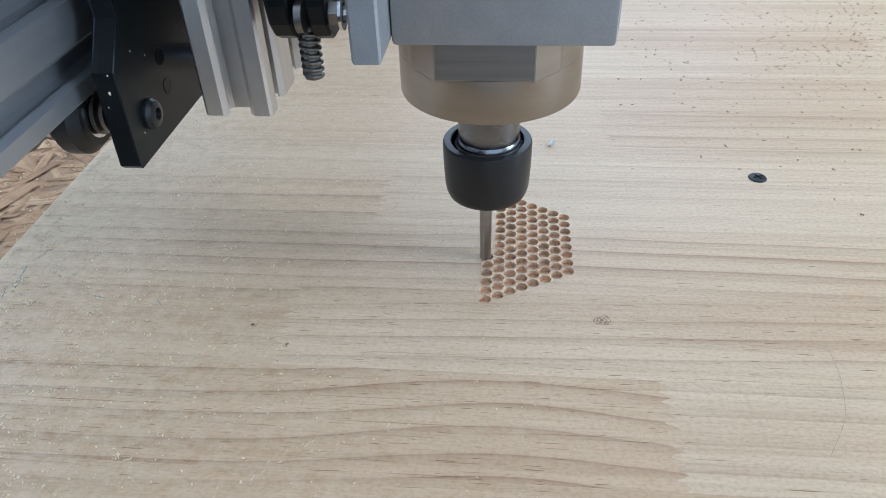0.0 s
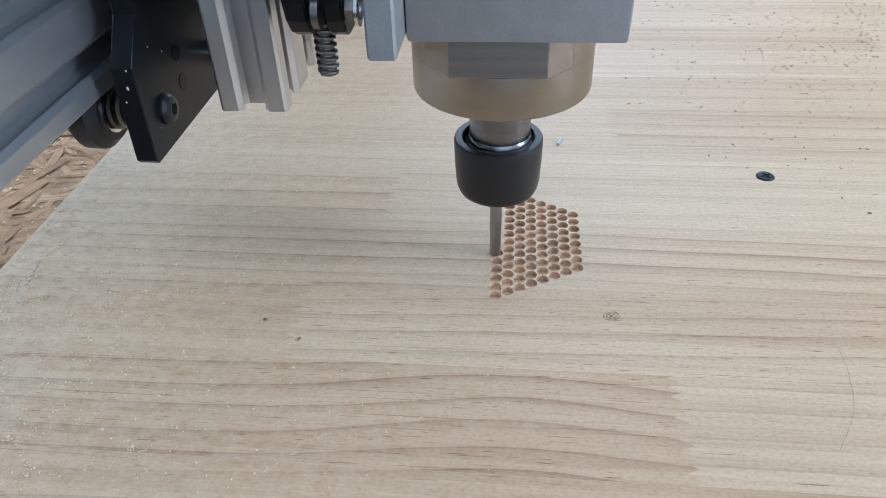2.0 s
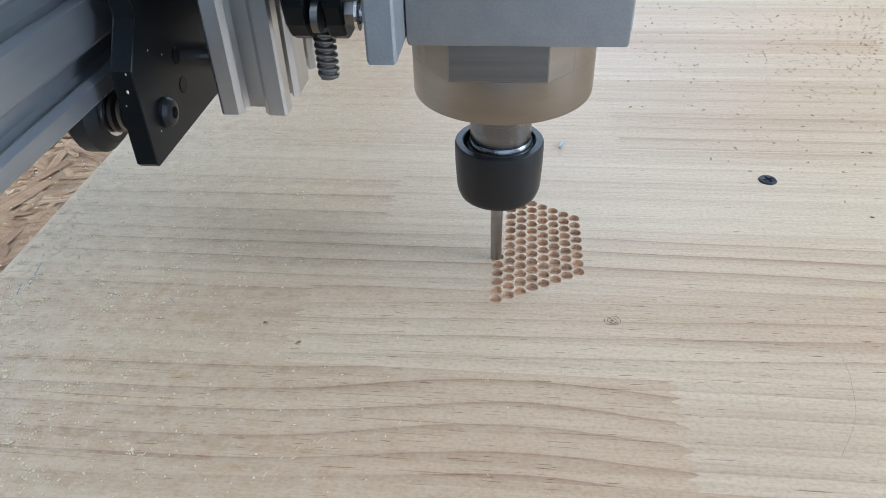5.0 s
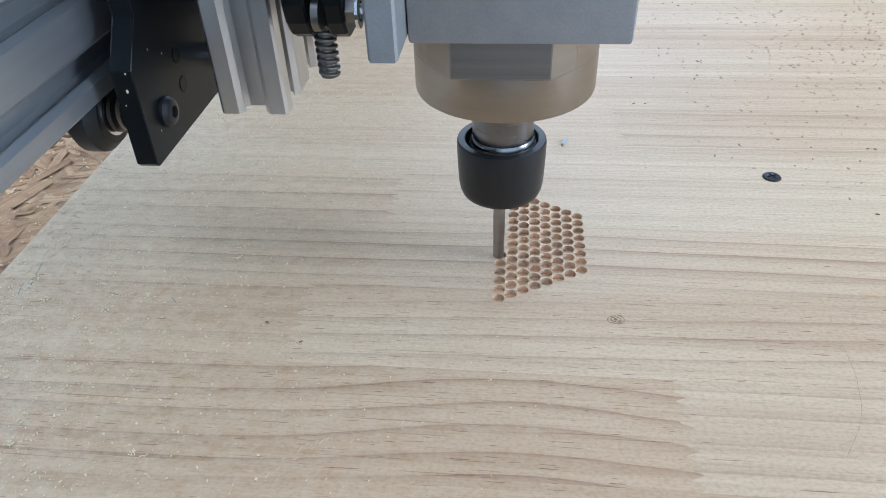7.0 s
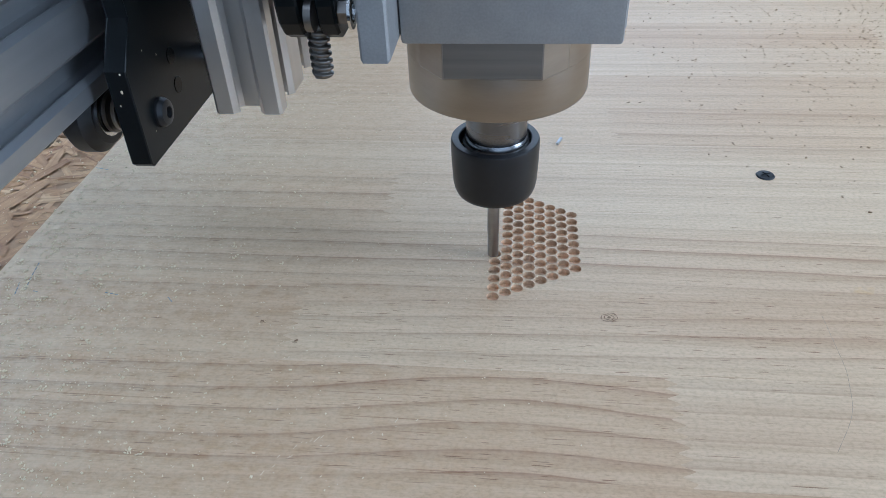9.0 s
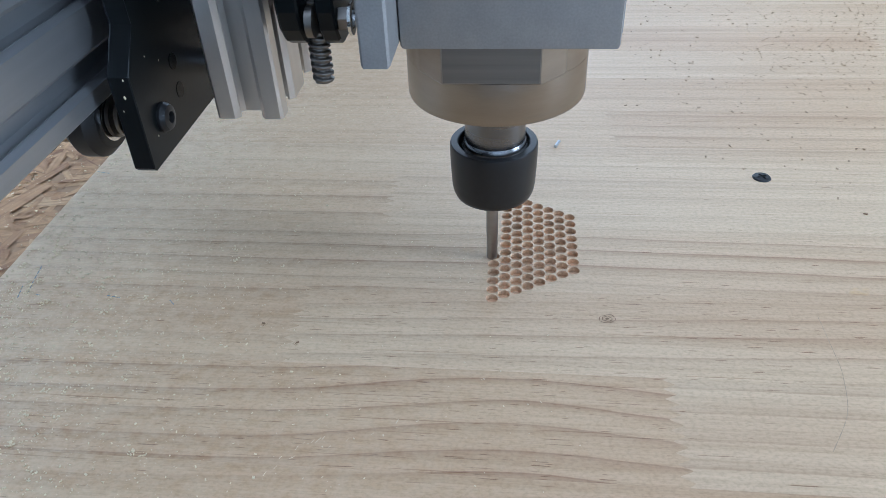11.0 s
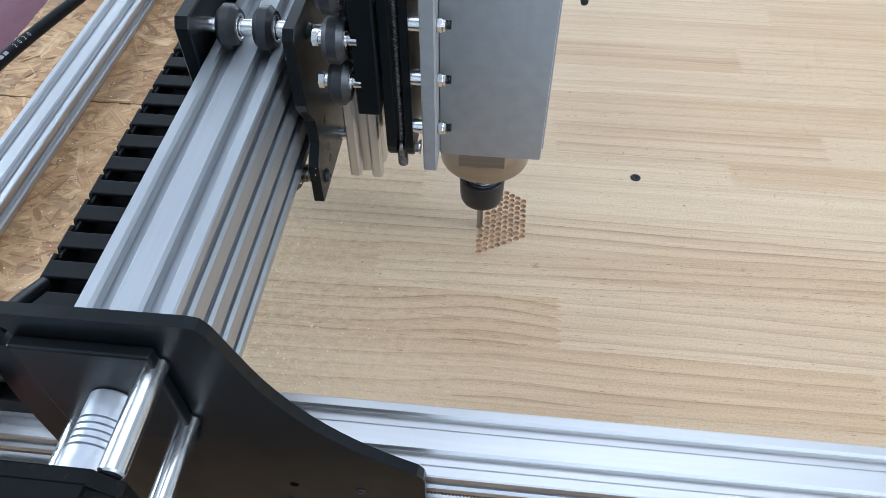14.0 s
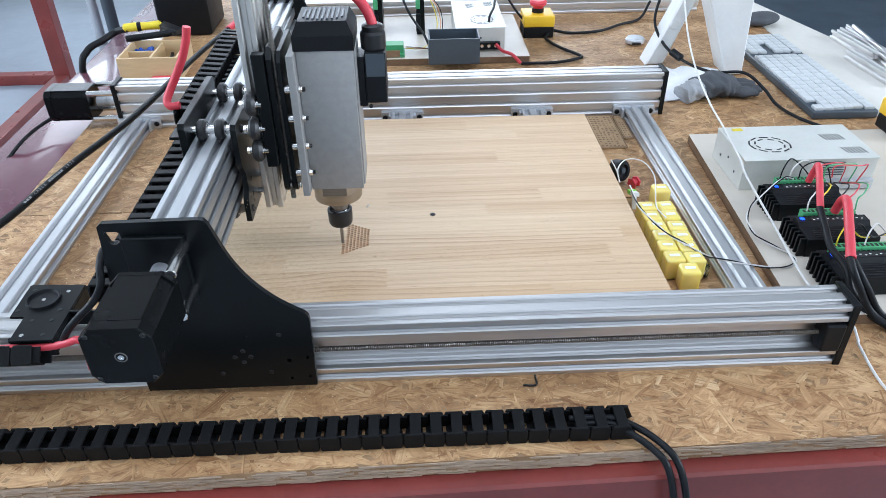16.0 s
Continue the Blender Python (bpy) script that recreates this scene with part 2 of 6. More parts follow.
    fade = ramp(nt, [(0.30, (0.62,) * 3), (0.62, (1.0,) * 3)])
    nt.links.new(noise(6.0, 70.0, 2.0), fade.inputs[0])
    amount = maths(nt, "MULTIPLY", maths(nt, "MULTIPLY", late.outputs[0], tone[0]), maths(nt, "MULTIPLY", each.outputs[0], fade.outputs[0]))
    col = mix(nt, amount, (0.682, 0.526, 0.344), (0.335, 0.186, 0.098))
    # finer lines between the rings, fibre, and pores
    hair = ramp(nt, [(0.36, (0.86, 0.82, 0.78)), (0.50, (0.985, 0.98, 0.975)), (0.72, (1.03, 1.03, 1.04))])
    nt.links.new(noise(5.0, 330.0, 3.0), hair.inputs[0])
    col = mix(nt, 0.65, col, hair.outputs[0], "MULTIPLY")
    fibre = noise(45.0, 1500.0, 3.0, 0.7)
    fib = ramp(nt, [(0.34, (0.83, 0.80, 0.76)), (0.56, (1.02, 1.02, 1.02))])
    nt.links.new(fibre, fib.inputs[0])
    col = mix(nt, 0.48, col, fib.outputs[0], "MULTIPLY")
    pores = noise(620.0, 950.0, 2.0, 0.6)
    por = ramp(nt, [(0.34, (0.84, 0.82, 0.79)), (0.52, (1.0, 1.0, 1.0)), (0.70, (1.06, 1.06, 1.06))])
    nt.links.new(pores, por.inputs[0])
    col = mix(nt, 0.75, col, por.outputs[0], "MULTIPLY")
    # broad warm bands, and the tone of the stave between pale and heartwood
    band = ramp(nt, [(0.36, (0.91, 0.86, 0.82)), (0.56, (1.0, 0.99, 0.98)), (0.75, (1.05, 1.06, 1.06))])
    nt.links.new(noise(1.6, 24.0, 2.0), band.inputs[0])
    col = mix(nt, 1.0, col, band.outputs[0], "MULTIPLY")
    heart = mix(nt, tone[1], (1.03, 1.03, 1.03), (0.868, 0.772, 0.680))
    col = mix(nt, 1.0, col, heart, "MULTIPLY")
    # resin ducts: short dark dashes along the grain, most of them in heartwood
    for sx, sy, lo, shade in ((110.0, 1500.0, 0.775, (0.46, 0.35, 0.27)), (45.0, 1900.0, 0.785, (0.50, 0.40, 0.32)), (12.0, 1300.0, 0.785, (0.70, 0.60, 0.52))):
        dash = maths(nt, "ADD", noise(sx, sy, 1.0, 0.4), maths(nt, "MULTIPLY", tone[2], 0.055))
        sr = ramp(nt, [(lo, (1, 1, 1)), (lo + 0.025, shade)])
        nt.links.new(dash, sr.inputs[0])
        col = mix(nt, 1.0, col, sr.outputs[0], "MULTIPLY")
    # a film of fine pale dust, thickest towards the gantry side
    cover = ramp(nt, [(0.0, (0.55,) * 3), (0.45, (0.26,) * 3), (1.0, (0.0,) * 3)])
    nt.links.new(maths(nt, "MULTIPLY", maths(nt, "ADD", px, 0.19), 3.6), cover.inputs[0])
    patch = ramp(nt, [(0.36, (0.10,) * 3), (0.62, (1.0,) * 3)])
    nt.links.new(noise(150.0, 190.0, 4.0, 0.7), patch.inputs[0])
    col = mix(nt, maths(nt, "MULTIPLY", cover.outputs[0], patch.outputs[0]), col, (0.80, 0.665, 0.465))
    # a faint yellow resin stain
    du, dv = maths(nt, "MULTIPLY", maths(nt, "SUBTRACT", px, 0.131), 90.0), maths(nt, "MULTIPLY", maths(nt, "SUBTRACT", py, 0.270), 130.0)
    away = maths(nt, "ADD", maths(nt, "ADD", maths(nt, "MULTIPLY", du, du), maths(nt, "MULTIPLY", dv, dv)), maths(nt, "MULTIPLY", noise(260.0, 330.0, 3.0), 1.6))
    stain = ramp(nt, [(0.45, (1.0, 0.93, 0.70)), (0.95, (1.0, 1.0, 1.0))])
    nt.links.new(away, stain.inputs[0])
    col = mix(nt, 1.0, col, stain.outputs[0], "MULTIPLY")
    nt.links.new(col, b.inputs["Base Color"])
    nt.links.new(maths(nt, "ADD", maths(nt, "MULTIPLY", pores, 0.2), 0.40), b.inputs["Roughness"])
    bump(nt, b, maths(nt, "ADD", fibre, maths(nt, "MULTIPLY", pores, 0.7)), 0.32, 0.0004)
    return m


pine = pine_material()


def strand_material():
    """One wood strand of the board: tone by island, fibre along its own length."""
    m, nt, b = material("osb_strand")
    geo = nt.nodes.new("ShaderNodeNewGeometry")
    tone = ramp(nt, [(0.0, (0.33, 0.180, 0.082)), (0.08, (0.45, 0.272, 0.132)), (0.50, (0.53, 0.338, 0.170)), (0.90, (0.58, 0.385, 0.202)), (1.0, (0.64, 0.455, 0.265))])
    nt.links.new(geo.outputs["Random Per Island"], tone.inputs[0])
    uv = mapped(nt, (14.0, 420.0, 1.0), "UV")
    fibre = node(nt, "TexNoise", Scale=1.0, Detail=3.0)
    nt.links.new(uv, fibre.inputs["Vector"])
    fr = ramp(nt, [(0.30, (0.42, 0.32, 0.24)), (0.42, (0.80, 0.74, 0.67)), (0.62, (1.06, 1.05, 1.02))])
    nt.links.new(fibre.outputs[0], fr.inputs[0])
    col = mix(nt, 0.75, tone.outputs[0], fr.outputs[0], "MULTIPLY")
    wide = node(nt, "TexNoise", Scale=9.0, Detail=4.0)
    nt.links.new(mapped(nt), wide.inputs["Vector"])
    wr = ramp(nt, [(0.36, (0.74, 0.68, 0.62)), (0.6, (1.04, 1.04, 1.04))])
    nt.links.new(wide.outputs[0], wr.inputs[0])
    col = mix(nt, 1.0, col, wr.outputs[0], "MULTIPLY")
    blotch = node(nt, "TexNoise", Scale=75.0, Detail=5.0, Roughness=0.65)
    nt.links.new(mapped(nt, (0.6, 1.0, 1.0)), blotch.inputs["Vector"])
    br = ramp(nt, [(0.34, (0.62, 0.52, 0.43)), (0.48, (0.95, 0.93, 0.90)), (0.66, (1.08, 1.08, 1.06))])
    nt.links.new(blotch.outputs[0], br.inputs[0])
    nt.links.new(mix(nt, 0.85, col, br.outputs[0], "MULTIPLY"), b.inputs["Base Color"])
    b.inputs["Roughness"].default_value = 0.52
    bump(nt, b, fibre.outputs[0], 0.35, 0.0005)
    return m


osb_strand = strand_material()
osb_edge = plain("osb_edge", (0.47, 0.355, 0.25), 0.75, 0.0, 300, 0.35, 0.35, (0.3, 1, 1), 0.5)
osb_base = plain("osb_base", (0.36, 0.22, 0.11), 0.65, 0.0, 120, 0.3, 0.3, (1, 1, 1), 0.4)

# ---- building helpers ----
def part(name, bm, mat, parent=None, label="", smooth=None):
    """Links a bmesh, in world metres, as one mesh under a thing or a part."""
    me = bpy.data.meshes.new(name)
    bmesh.ops.recalc_face_normals(bm, faces=bm.faces[:])
    bm.to_mesh(me)
    bm.free()
    return mesh_part(name, me, mat, parent, label, smooth)


def mesh_part(name, me, mat, parent=None, label="", smooth=None):
    for mm in (mat if isinstance(mat, (list, tuple)) else [mat]):
        me.materials.append(mm)
    if smooth is not None:
        me.shade_smooth()
        me.set_sharp_from_angle(angle=radians(smooth))
    ob = new(name, me)
    if parent is not None:
        ob.parent = parent
        ob.matrix_parent_inverse = world_of(parent).inverted()
    if label:
        ob["label"] = label
    return ob


def world_of(ob):
    """Things stand unturned at their base, so the world pose is the sum of the ways up the tree."""
    m = ob.matrix_basis.copy()
    while ob.parent is not None:
        m = ob.parent.matrix_basis @ (ob.matrix_parent_inverse @ m)
        ob = ob.parent
    return m


def thing(name, at, label, category, group="", kind=""):
    ob = new(name)
    ob.empty_display_size = 0.01
    ob.location = at
    return tagged(ob, label, category, group, kind)


def rounded(bm, verts, width, segments=2):
    if width > 0:
        edges = list({e for v in verts for e in v.link_edges})
        bmesh.ops.bevel(bm, geom=edges, offset=width, segments=segments, profile=0.5, affect="EDGES", clamp_overlap=True)


def box(bm, x0, x1, y0, y1, z0, z1, bevel=0.0, turn=None, segments=2):
    """A box; turn is a 4x4 matrix that is laid over it."""
    m = Matrix.Translation(((x0 + x1) / 2, (y0 + y1) / 2, (z0 + z1) / 2)) @ Matrix.Diagonal((x1 - x0, y1 - y0, z1 - z0, 1))
    before = set(bm.verts)
    verts = bmesh.ops.create_cube(bm, size=1, matrix=m)["verts"]
    rounded(bm, verts, bevel, segments)
    if turn is not None:
        for v in bm.verts:
            if v not in before:
                v.co = turn @ v.co
    return bm


def lathe(bm, at, axis, profile, seg=32, closed=True):
    """Turns rows of (radius, height) round an axis through at."""
    z = Vector(axis).normalized()
    x = z.orthogonal().normalized()
    y = z.cross(x)
    at = Vector(at)
    rings = []
    for r, h in profile:
        if r < 1e-7:
            rings.append([bm.verts.new(at + z * h)])
        else:
            rings.append([bm.verts.new(at + z * h + x * (r * cos(2 * pi * k / seg)) + y * (r * sin(2 * pi * k / seg))) for k in range(seg)])
    for a, b in zip(rings, rings[1:]):
        for k in range(seg):
            q = (k + 1) % seg
            if len(a) == 1 and len(b) == 1:
                continue
            if len(a) == 1:
                bm.faces.new((a[0], b[k], b[q]))
            elif len(b) == 1:
                bm.faces.new((a[k], a[q], b[0]))
            else:
                bm.faces.new((a[k], a[q], b[q], b[k]))
    if closed:
        for ring in (rings[0], rings[-1]):
            if len(ring) > 2:
                bm.faces.new(ring)
    return bm


def rod(bm, a, b, r, seg=16, chamfer=0.0):
    a, b = Vector(a), Vector(b)
    h = (b - a).length
    prof = [(r, 0), (r, h)] if chamfer <= 0 else [(r - chamfer, 0), (r, chamfer), (r, h - chamfer), (r - chamfer, h)]
    return lathe(bm, a, b - a, prof, seg)


def prism(bm, outline, to3d, a, b, bevel=0.0):
    """A flat outline pushed from a to b; to3d(u, v, w) gives the place."""
    n = len(outline)
    lo = [bm.verts.new(to3d(u, v, a)) for u, v in outline]
    hi = [bm.verts.new(to3d(u, v, b)) for u, v in outline]
    bm.faces.new(lo[::-1])
    bm.faces.new(hi)
    for k in range(n):
        bm.faces.new((lo[k], lo[(k + 1) % n], hi[(k + 1) % n], hi[k]))
    if bevel:
        caps = [e for e in bm.edges if (e.verts[0] in lo and e.verts[1] in lo) or (e.verts[0] in hi and e.verts[1] in hi)]
        bmesh.ops.bevel(bm, geom=caps, offset=bevel, segments=1, affect="EDGES", clamp_overlap=True)
    return bm


def smooth_line(points, steps=8):
    p = [Vector(q) for q in points]
    p = [p[0] * 2 - p[1]] + p + [p[-1] * 2 - p[-2]]
    out = []
    for k in range(1, len(p) - 2):
        for s in range(steps):
            t = s / steps
            out.append(0.5 * (2 * p[k] + (p[k + 1] - p[k - 1]) * t + (2 * p[k - 1] - 5 * p[k] + 4 * p[k + 1] - p[k + 2]) * t * t + (3 * p[k] - p[k - 1] - 3 * p[k + 1] + p[k + 2]) * t ** 3))
    out.append(p[-2])
    return out


def cable(bm, points, r, seg=10, steps=8):
    """A round cable through the points."""
    line = smooth_line(points, steps)
    side = None
    rings = []
    for k, q in enumerate(line):
        way = (line[min(k + 1, len(line) - 1)] - line[max(k - 1, 0)]).normalized()
        side = way.orthogonal().normalized() if side is None else (side - way * side.dot(way)).normalized()
        up = way.cross(side)
        rings.append([bm.verts.new(q + side * (r * cos(2 * pi * s / seg)) + up * (r * sin(2 * pi * s / seg))) for s in range(seg)])
    for a, b in zip(rings, rings[1:]):
        for s in range(seg):
            bm.faces.new((a[s], a[(s + 1) % seg], b[(s + 1) % seg], b[s]))
    bm.faces.new(rings[0])
    bm.faces.new(rings[-1])
    return bm


def slotted(length, centres, corner=0.0008):
    """One side of an extrusion: (way along the side, depth), with a V slot at each centre."""
    out = [(corner, 0.0)]
    for c in centres:
        for s, d in ((-4.7, 0), (-3.2, 1.5), (-3.2, 2.0), (-5.2, 2.1), (-5.2, 3.4), (-3.0, 5.6)):
            out.append((c + s / 1000, d / 1000))
        for s, d in ((3.0, 5.6), (5.2, 3.4), (5.2, 2.1), (3.2, 2.0), (3.2, 1.5), (4.7, 0)):
            out.append((c + s / 1000, d / 1000))
    out.append((length - corner, 0.0))
    return out


def slot_profile(w, h, channel=False):
    """The outline of a V-slot extrusion of w by h; with channel, a C whose mouth is at u = w."""
    cu = [0.01 + 0.02 * k for k in range(round(w / 0.02))]
    cv = [0.01 + 0.02 * k for k in range(round(h / 0.02))]
    out = [(s, d) for s, d in slotted(w, cu)]
    if not channel:
        out += [(w - d, s) for s, d in slotted(h, cv)]
    else:
        out += [(w - d, s) for s, d in slotted(0.02, [0.01])]
        out += [(w - s, 0.02 - d) for s, d in slotted(0.02, [0.01])]
        out += [(0.02 - d, 0.02 + s) for s, d in slotted(0.04, [0.01, 0.03])]
        out += [(0.02 + s, 0.06 + d) for s, d in slotted(0.02, [0.01])]
        out += [(w - d, 0.06 + s) for s, d in slotted(0.02, [0.01])]
    out += [(w - s, h - d) for s, d in slotted(w, cu)]
    out += [(d, h - s) for s, d in slotted(h, cv)]
    return out


def thread(bm, a, b, r, pitch, depth, seg=10):
    """A threaded rod with ridges."""
    a, b = Vector(a), Vector(b)
    n = int((b - a).length / pitch)
    prof = []
    for k in range(n):
        prof += [(r - depth, pitch * k), (r, pitch * (k + 0.3)), (r, pitch * (k + 0.6))]
    return lathe(bm, a, b - a, prof, seg)


def helix(bm, a, b, r, pitch, depth, seg=20):
    """A rod with a helical thread cut into it, chamfered at its first end."""
    a, b = Vector(a), Vector(b)
    z = (b - a).normalized()
    x = z.orthogonal().normalized()
    y = z.cross(x)
    n = int((b - a).length / pitch * 8)
    prev = None
    for k in range(n + 1):
        h = pitch * k / 8
        ring = []
        for s in range(seg):
            f = (h / pitch + s / seg) % 1.0
            cut = 0.0 if f < 0.42 else (1.0 if 0.55 < f < 0.87 else ((f - 0.42) / 0.13 if f < 0.55 else (1 - f) / 0.13))
            q = min(r - depth * cut, r - depth * 0.6 + h * 0.6)
            ring.append(bm.verts.new(a + z * h + x * (q * cos(2 * pi * s / seg)) + y * (q * sin(2 * pi * s / seg))))
        if prev:
            for s in range(seg):
                bm.faces.new((prev[s], prev[(s + 1) % seg], ring[(s + 1) % seg], ring[s]))
        else:
            bm.faces.new(ring)
        prev = ring
    bm.faces.new(prev)
    return bm


def hex_nut(bm, at, axis, across, height, bore=0.0):
    z = Vector(axis).normalized()
    return lathe(bm, at, z, [(across * 0.52, 0), (across * 0.577, height * 0.12), (across * 0.577, height * 0.88), (across * 0.50, height)], 6)


def cap_screw(bm, at, axis, r, h):
    """A button head with a socket; axis points outwards."""
    return lathe(bm, at, axis, [(r, 0), (r, h * 0.35), (r * 0.82, h * 0.85), (r * 0.5, h), (r * 0.42, h), (r * 0.36, h * 0.45), (0, h * 0.4)], 18)


def v_wheel(parent, at, axis, r=0.012, w=0.0105):
    """A V wheel with its bearing; at is the middle."""
    z = Vector(axis).normalized()
    base = Vector(at) - z * (w / 2)
    wheel = part("wheel", lathe(bmesh.new(), base, z, [(r * 0.62, 0), (r * 0.78, 0), (r, w * 0.27), (r, w * 0.73), (r * 0.78, w), (r * 0.62, w)], 28), rubber, parent, smooth=30)
    bear = bmesh.new()
    for e, s in ((-0.0004, -1), (w + 0.0004, 1)):
        lathe(bear, base + z * e, z * s, [(0, -0.001), (r * 0.60, -0.001), (r * 0.60, 0), (r * 0.5, 0), (r * 0.47, -0.0006), (r * 0.36, -0.0006), (r * 0.33, 0), (r * 0.2, 0)], 24)
    part("bearing", bear, steel, wheel, "bright steel bearing", smooth=30)
    return wheel


def shared(name, me, parent, place, label=""):
    """One more object on a mesh that is there already; place is its world pose."""
    ob = new(name, me)
    ob.parent = parent
    ob.matrix_parent_inverse = world_of(parent).inverted()
    ob.matrix_basis = place
    if label:
        ob["label"] = label
    return ob


def made(bm, mat, smooth=None):
    """A mesh for shared()."""
    me = bpy.data.meshes.new("piece")
    bmesh.ops.recalc_face_normals(bm, faces=bm.faces[:])
    bm.to_mesh(me)
    bm.free()
    me.materials.append(mat)
    if smooth is not None:
        me.shade_smooth()
        me.set_sharp_from_angle(angle=radians(smooth))
    return me


def screws(parent, places, axis, r, h, mat, label=""):
    """A button-head screw at each place."""
    me = made(cap_screw(bmesh.new(), (0, 0, 0), axis, r, h), mat, 30)
    for q in places:
        shared("screw", me, parent, Matrix.Translation(q), label)

# ---- the hall ----
FLOOR = -0.78


def wall_with_window(name, axis, at, a0, a1, w0, w1, z0, z1, top):
    """A wall along x or y, 0.2 thick, with one opening from w0 to w1 and z0 to z1."""
    bm = bmesh.new()
    t = 0.2 if at > 0 else -0.2
    lo, hi = min(at, at + t), max(at, at + t)
    for p, q, r, s in ((a0, w0, FLOOR, top), (w1, a1, FLOOR, top), (w0, w1, FLOOR, z0), (w0, w1, z1, top)):
        if axis == "x":
            box(bm, lo, hi, p, q, r, s)
        else:
            box(bm, p, q, lo, hi, r, s)
    return tagged(part(name, bm, wall_paint), "plain light painted hall wall with a window opening", "wall", kind="structure")


TOP = 2.6
wall_with_window("wall_east", "x", 4.0, -3.2, 5.2, -0.85, 0.45, 0.4, 2.3, TOP)
wall_with_window("wall_north", "y", 5.0, -3.2, 4.2, -2.9, 1.7, 0.4, 2.3, TOP)
wall_with_window("wall_west", "x", -3.0, -3.2, 5.2, -0.9, 1.7, 0.4, 2.3, TOP)
wall_with_window("wall_south", "y", -3.0, -3.2, 4.2, -0.5, 3.1, 0.4, 2.3, TOP)
ceil = bmesh.new()
for b in ((-3.2, 4.2, -3.2, -1.15), (-3.2, 4.2, 1.35, 5.2), (-3.2, -1.05, -1.15, 1.35), (1.45, 4.2, -1.15, 1.35)):
    box(ceil, *b, TOP, TOP + 0.15)
tagged(part("ceiling", ceil, ceiling_paint), "plain light hall ceiling with a skylight opening", "ceiling", kind="structure")
tagged(part("floor", box(bmesh.new(), -3.2, 4.2, -3.2, 5.2, FLOOR - 0.1, FLOOR), concrete), "smooth pale grey concrete floor", "floor", kind="structure")

# ---- the work table: steel frame and two sheets of strand board ----
TX0, TX1, TY1 = -0.505, 0.943, 1.62
table = thing("work_table", (0.3, 0.7, FLOOR), "long work table of strand board sheets on a red steel frame", "table")


def front_edge(x):
    """The machine stands a little askew on the table."""
    return -0.0365 + 0.027 * x


rail_line = [(-0.66, front_edge(-0.66) - 0.020), (0.955, front_edge(0.955) - 0.020), (0.955, front_edge(0.955) + 0.025), (-0.66, front_edge(-0.66) + 0.025)]
part("front_rail", prism(bmesh.new(), rail_line, lambda u, v, w: Vector((u, v, w)), -0.079, -0.019, 0.003), red_paint, table, "red painted square steel rail")
part("side_rail", box(bmesh.new(), -0.652, -0.485, -0.024, 1.75, -0.070, -0.019, 0.003), wine_paint, table, "wine red painted steel channel", smooth=30)
part("side_rail", box(bmesh.new(), 0.89, 0.94, 0.016, 1.62, -0.070, -0.019, 0.003), red_paint, table)
part("back_rail", box(bmesh.new(), -0.48, 0.885, 1.56, 1.60, -0.070, -0.019, 0.003), red_paint, table)
for lx in (-0.60, 0.915):
    for ly in (-0.03, 1.57):
        part("leg", box(bmesh.new(), lx - 0.025, lx + 0.025, ly - 0.02, ly + 0.03, FLOOR, -0.072, 0.003), red_paint, table)


def strand_sheet(name, x0, x1, y0, y1, seed, count):
    """A sheet of strand board: the core, and loose-laid strands over its face."""
    r = random.Random(seed)
    near = front_edge if y0 is None else lambda x: y0
    outline = [(x0, near(x0)), (x1, near(x1)), (x1, y1), (x0, y1)]
    core = part(name, prism(bmesh.new(), outline, lambda u, v, w: Vector((u, v, w)), -0.0185, -0.0004), osb_base, table, "strand board sheet with coarse straw-coloured wood strands")
    verts, faces, uvs = [], [], []
    for k in range(count):
        cx = r.uniform(x0, x1)
        cy = r.uniform(near(cx), y1)
        big = r.random() < 0.12
        ln, wd = (r.uniform(0.025, 0.055), r.uniform(0.007, 0.015)) if big else (r.uniform(0.008, 0.034), r.uniform(0.0010, 0.0065))
        turn = r.gauss(0.0, 0.75) if r.random() < 0.8 else r.uniform(0, pi)
        z = -0.0003 + 0.0008 * k / count
        c, s = cos(turn), sin(turn)
        sk = r.uniform(-0.25, 0.25)
        ring = []
        for u, v in ((-1, -r.uniform(0.2, 1)), (-0.45, -r.uniform(0.8, 1.05)), (0.5, -r.uniform(0.75, 1.05)), (1, -r.uniform(0.1, 0.9)),
                     (r.uniform(0.8, 1.05), r.uniform(0.3, 1)), (0.35, r.uniform(0.75, 1.05)), (-0.5, r.uniform(0.75, 1.05)), (-r.uniform(0.8, 1.05), r.uniform(0.2, 0.9))):
            pu, pv = (u + sk * v) * ln / 2 * (1 + 0.1 * r.uniform(-1, 1)), v * wd / 2
            x, y = cx + c * pu - s * pv, cy + s * pu + c * pv
            ring.append((min(max(x, x0), x1), min(max(y, near(min(max(x, x0), x1))), y1), z, pu + k * 0.37, pv + k * 0.11))
        base = len(verts)
        verts += [q[:3] for q in ring]
        faces.append(tuple(range(base, base + 8)))
        uvs += [q[3:] for q in ring]
    me = bpy.data.meshes.new("strand_layer")
    me.from_pydata(verts, [], faces)
    layer = me.uv_layers.new(name="grain")
    layer.data.foreach_set("uv", [c for q in uvs for c in q])
    ob = mesh_part("strand_layer", me, osb_strand, core)
    ob["kind"] = "stuff"
    return core


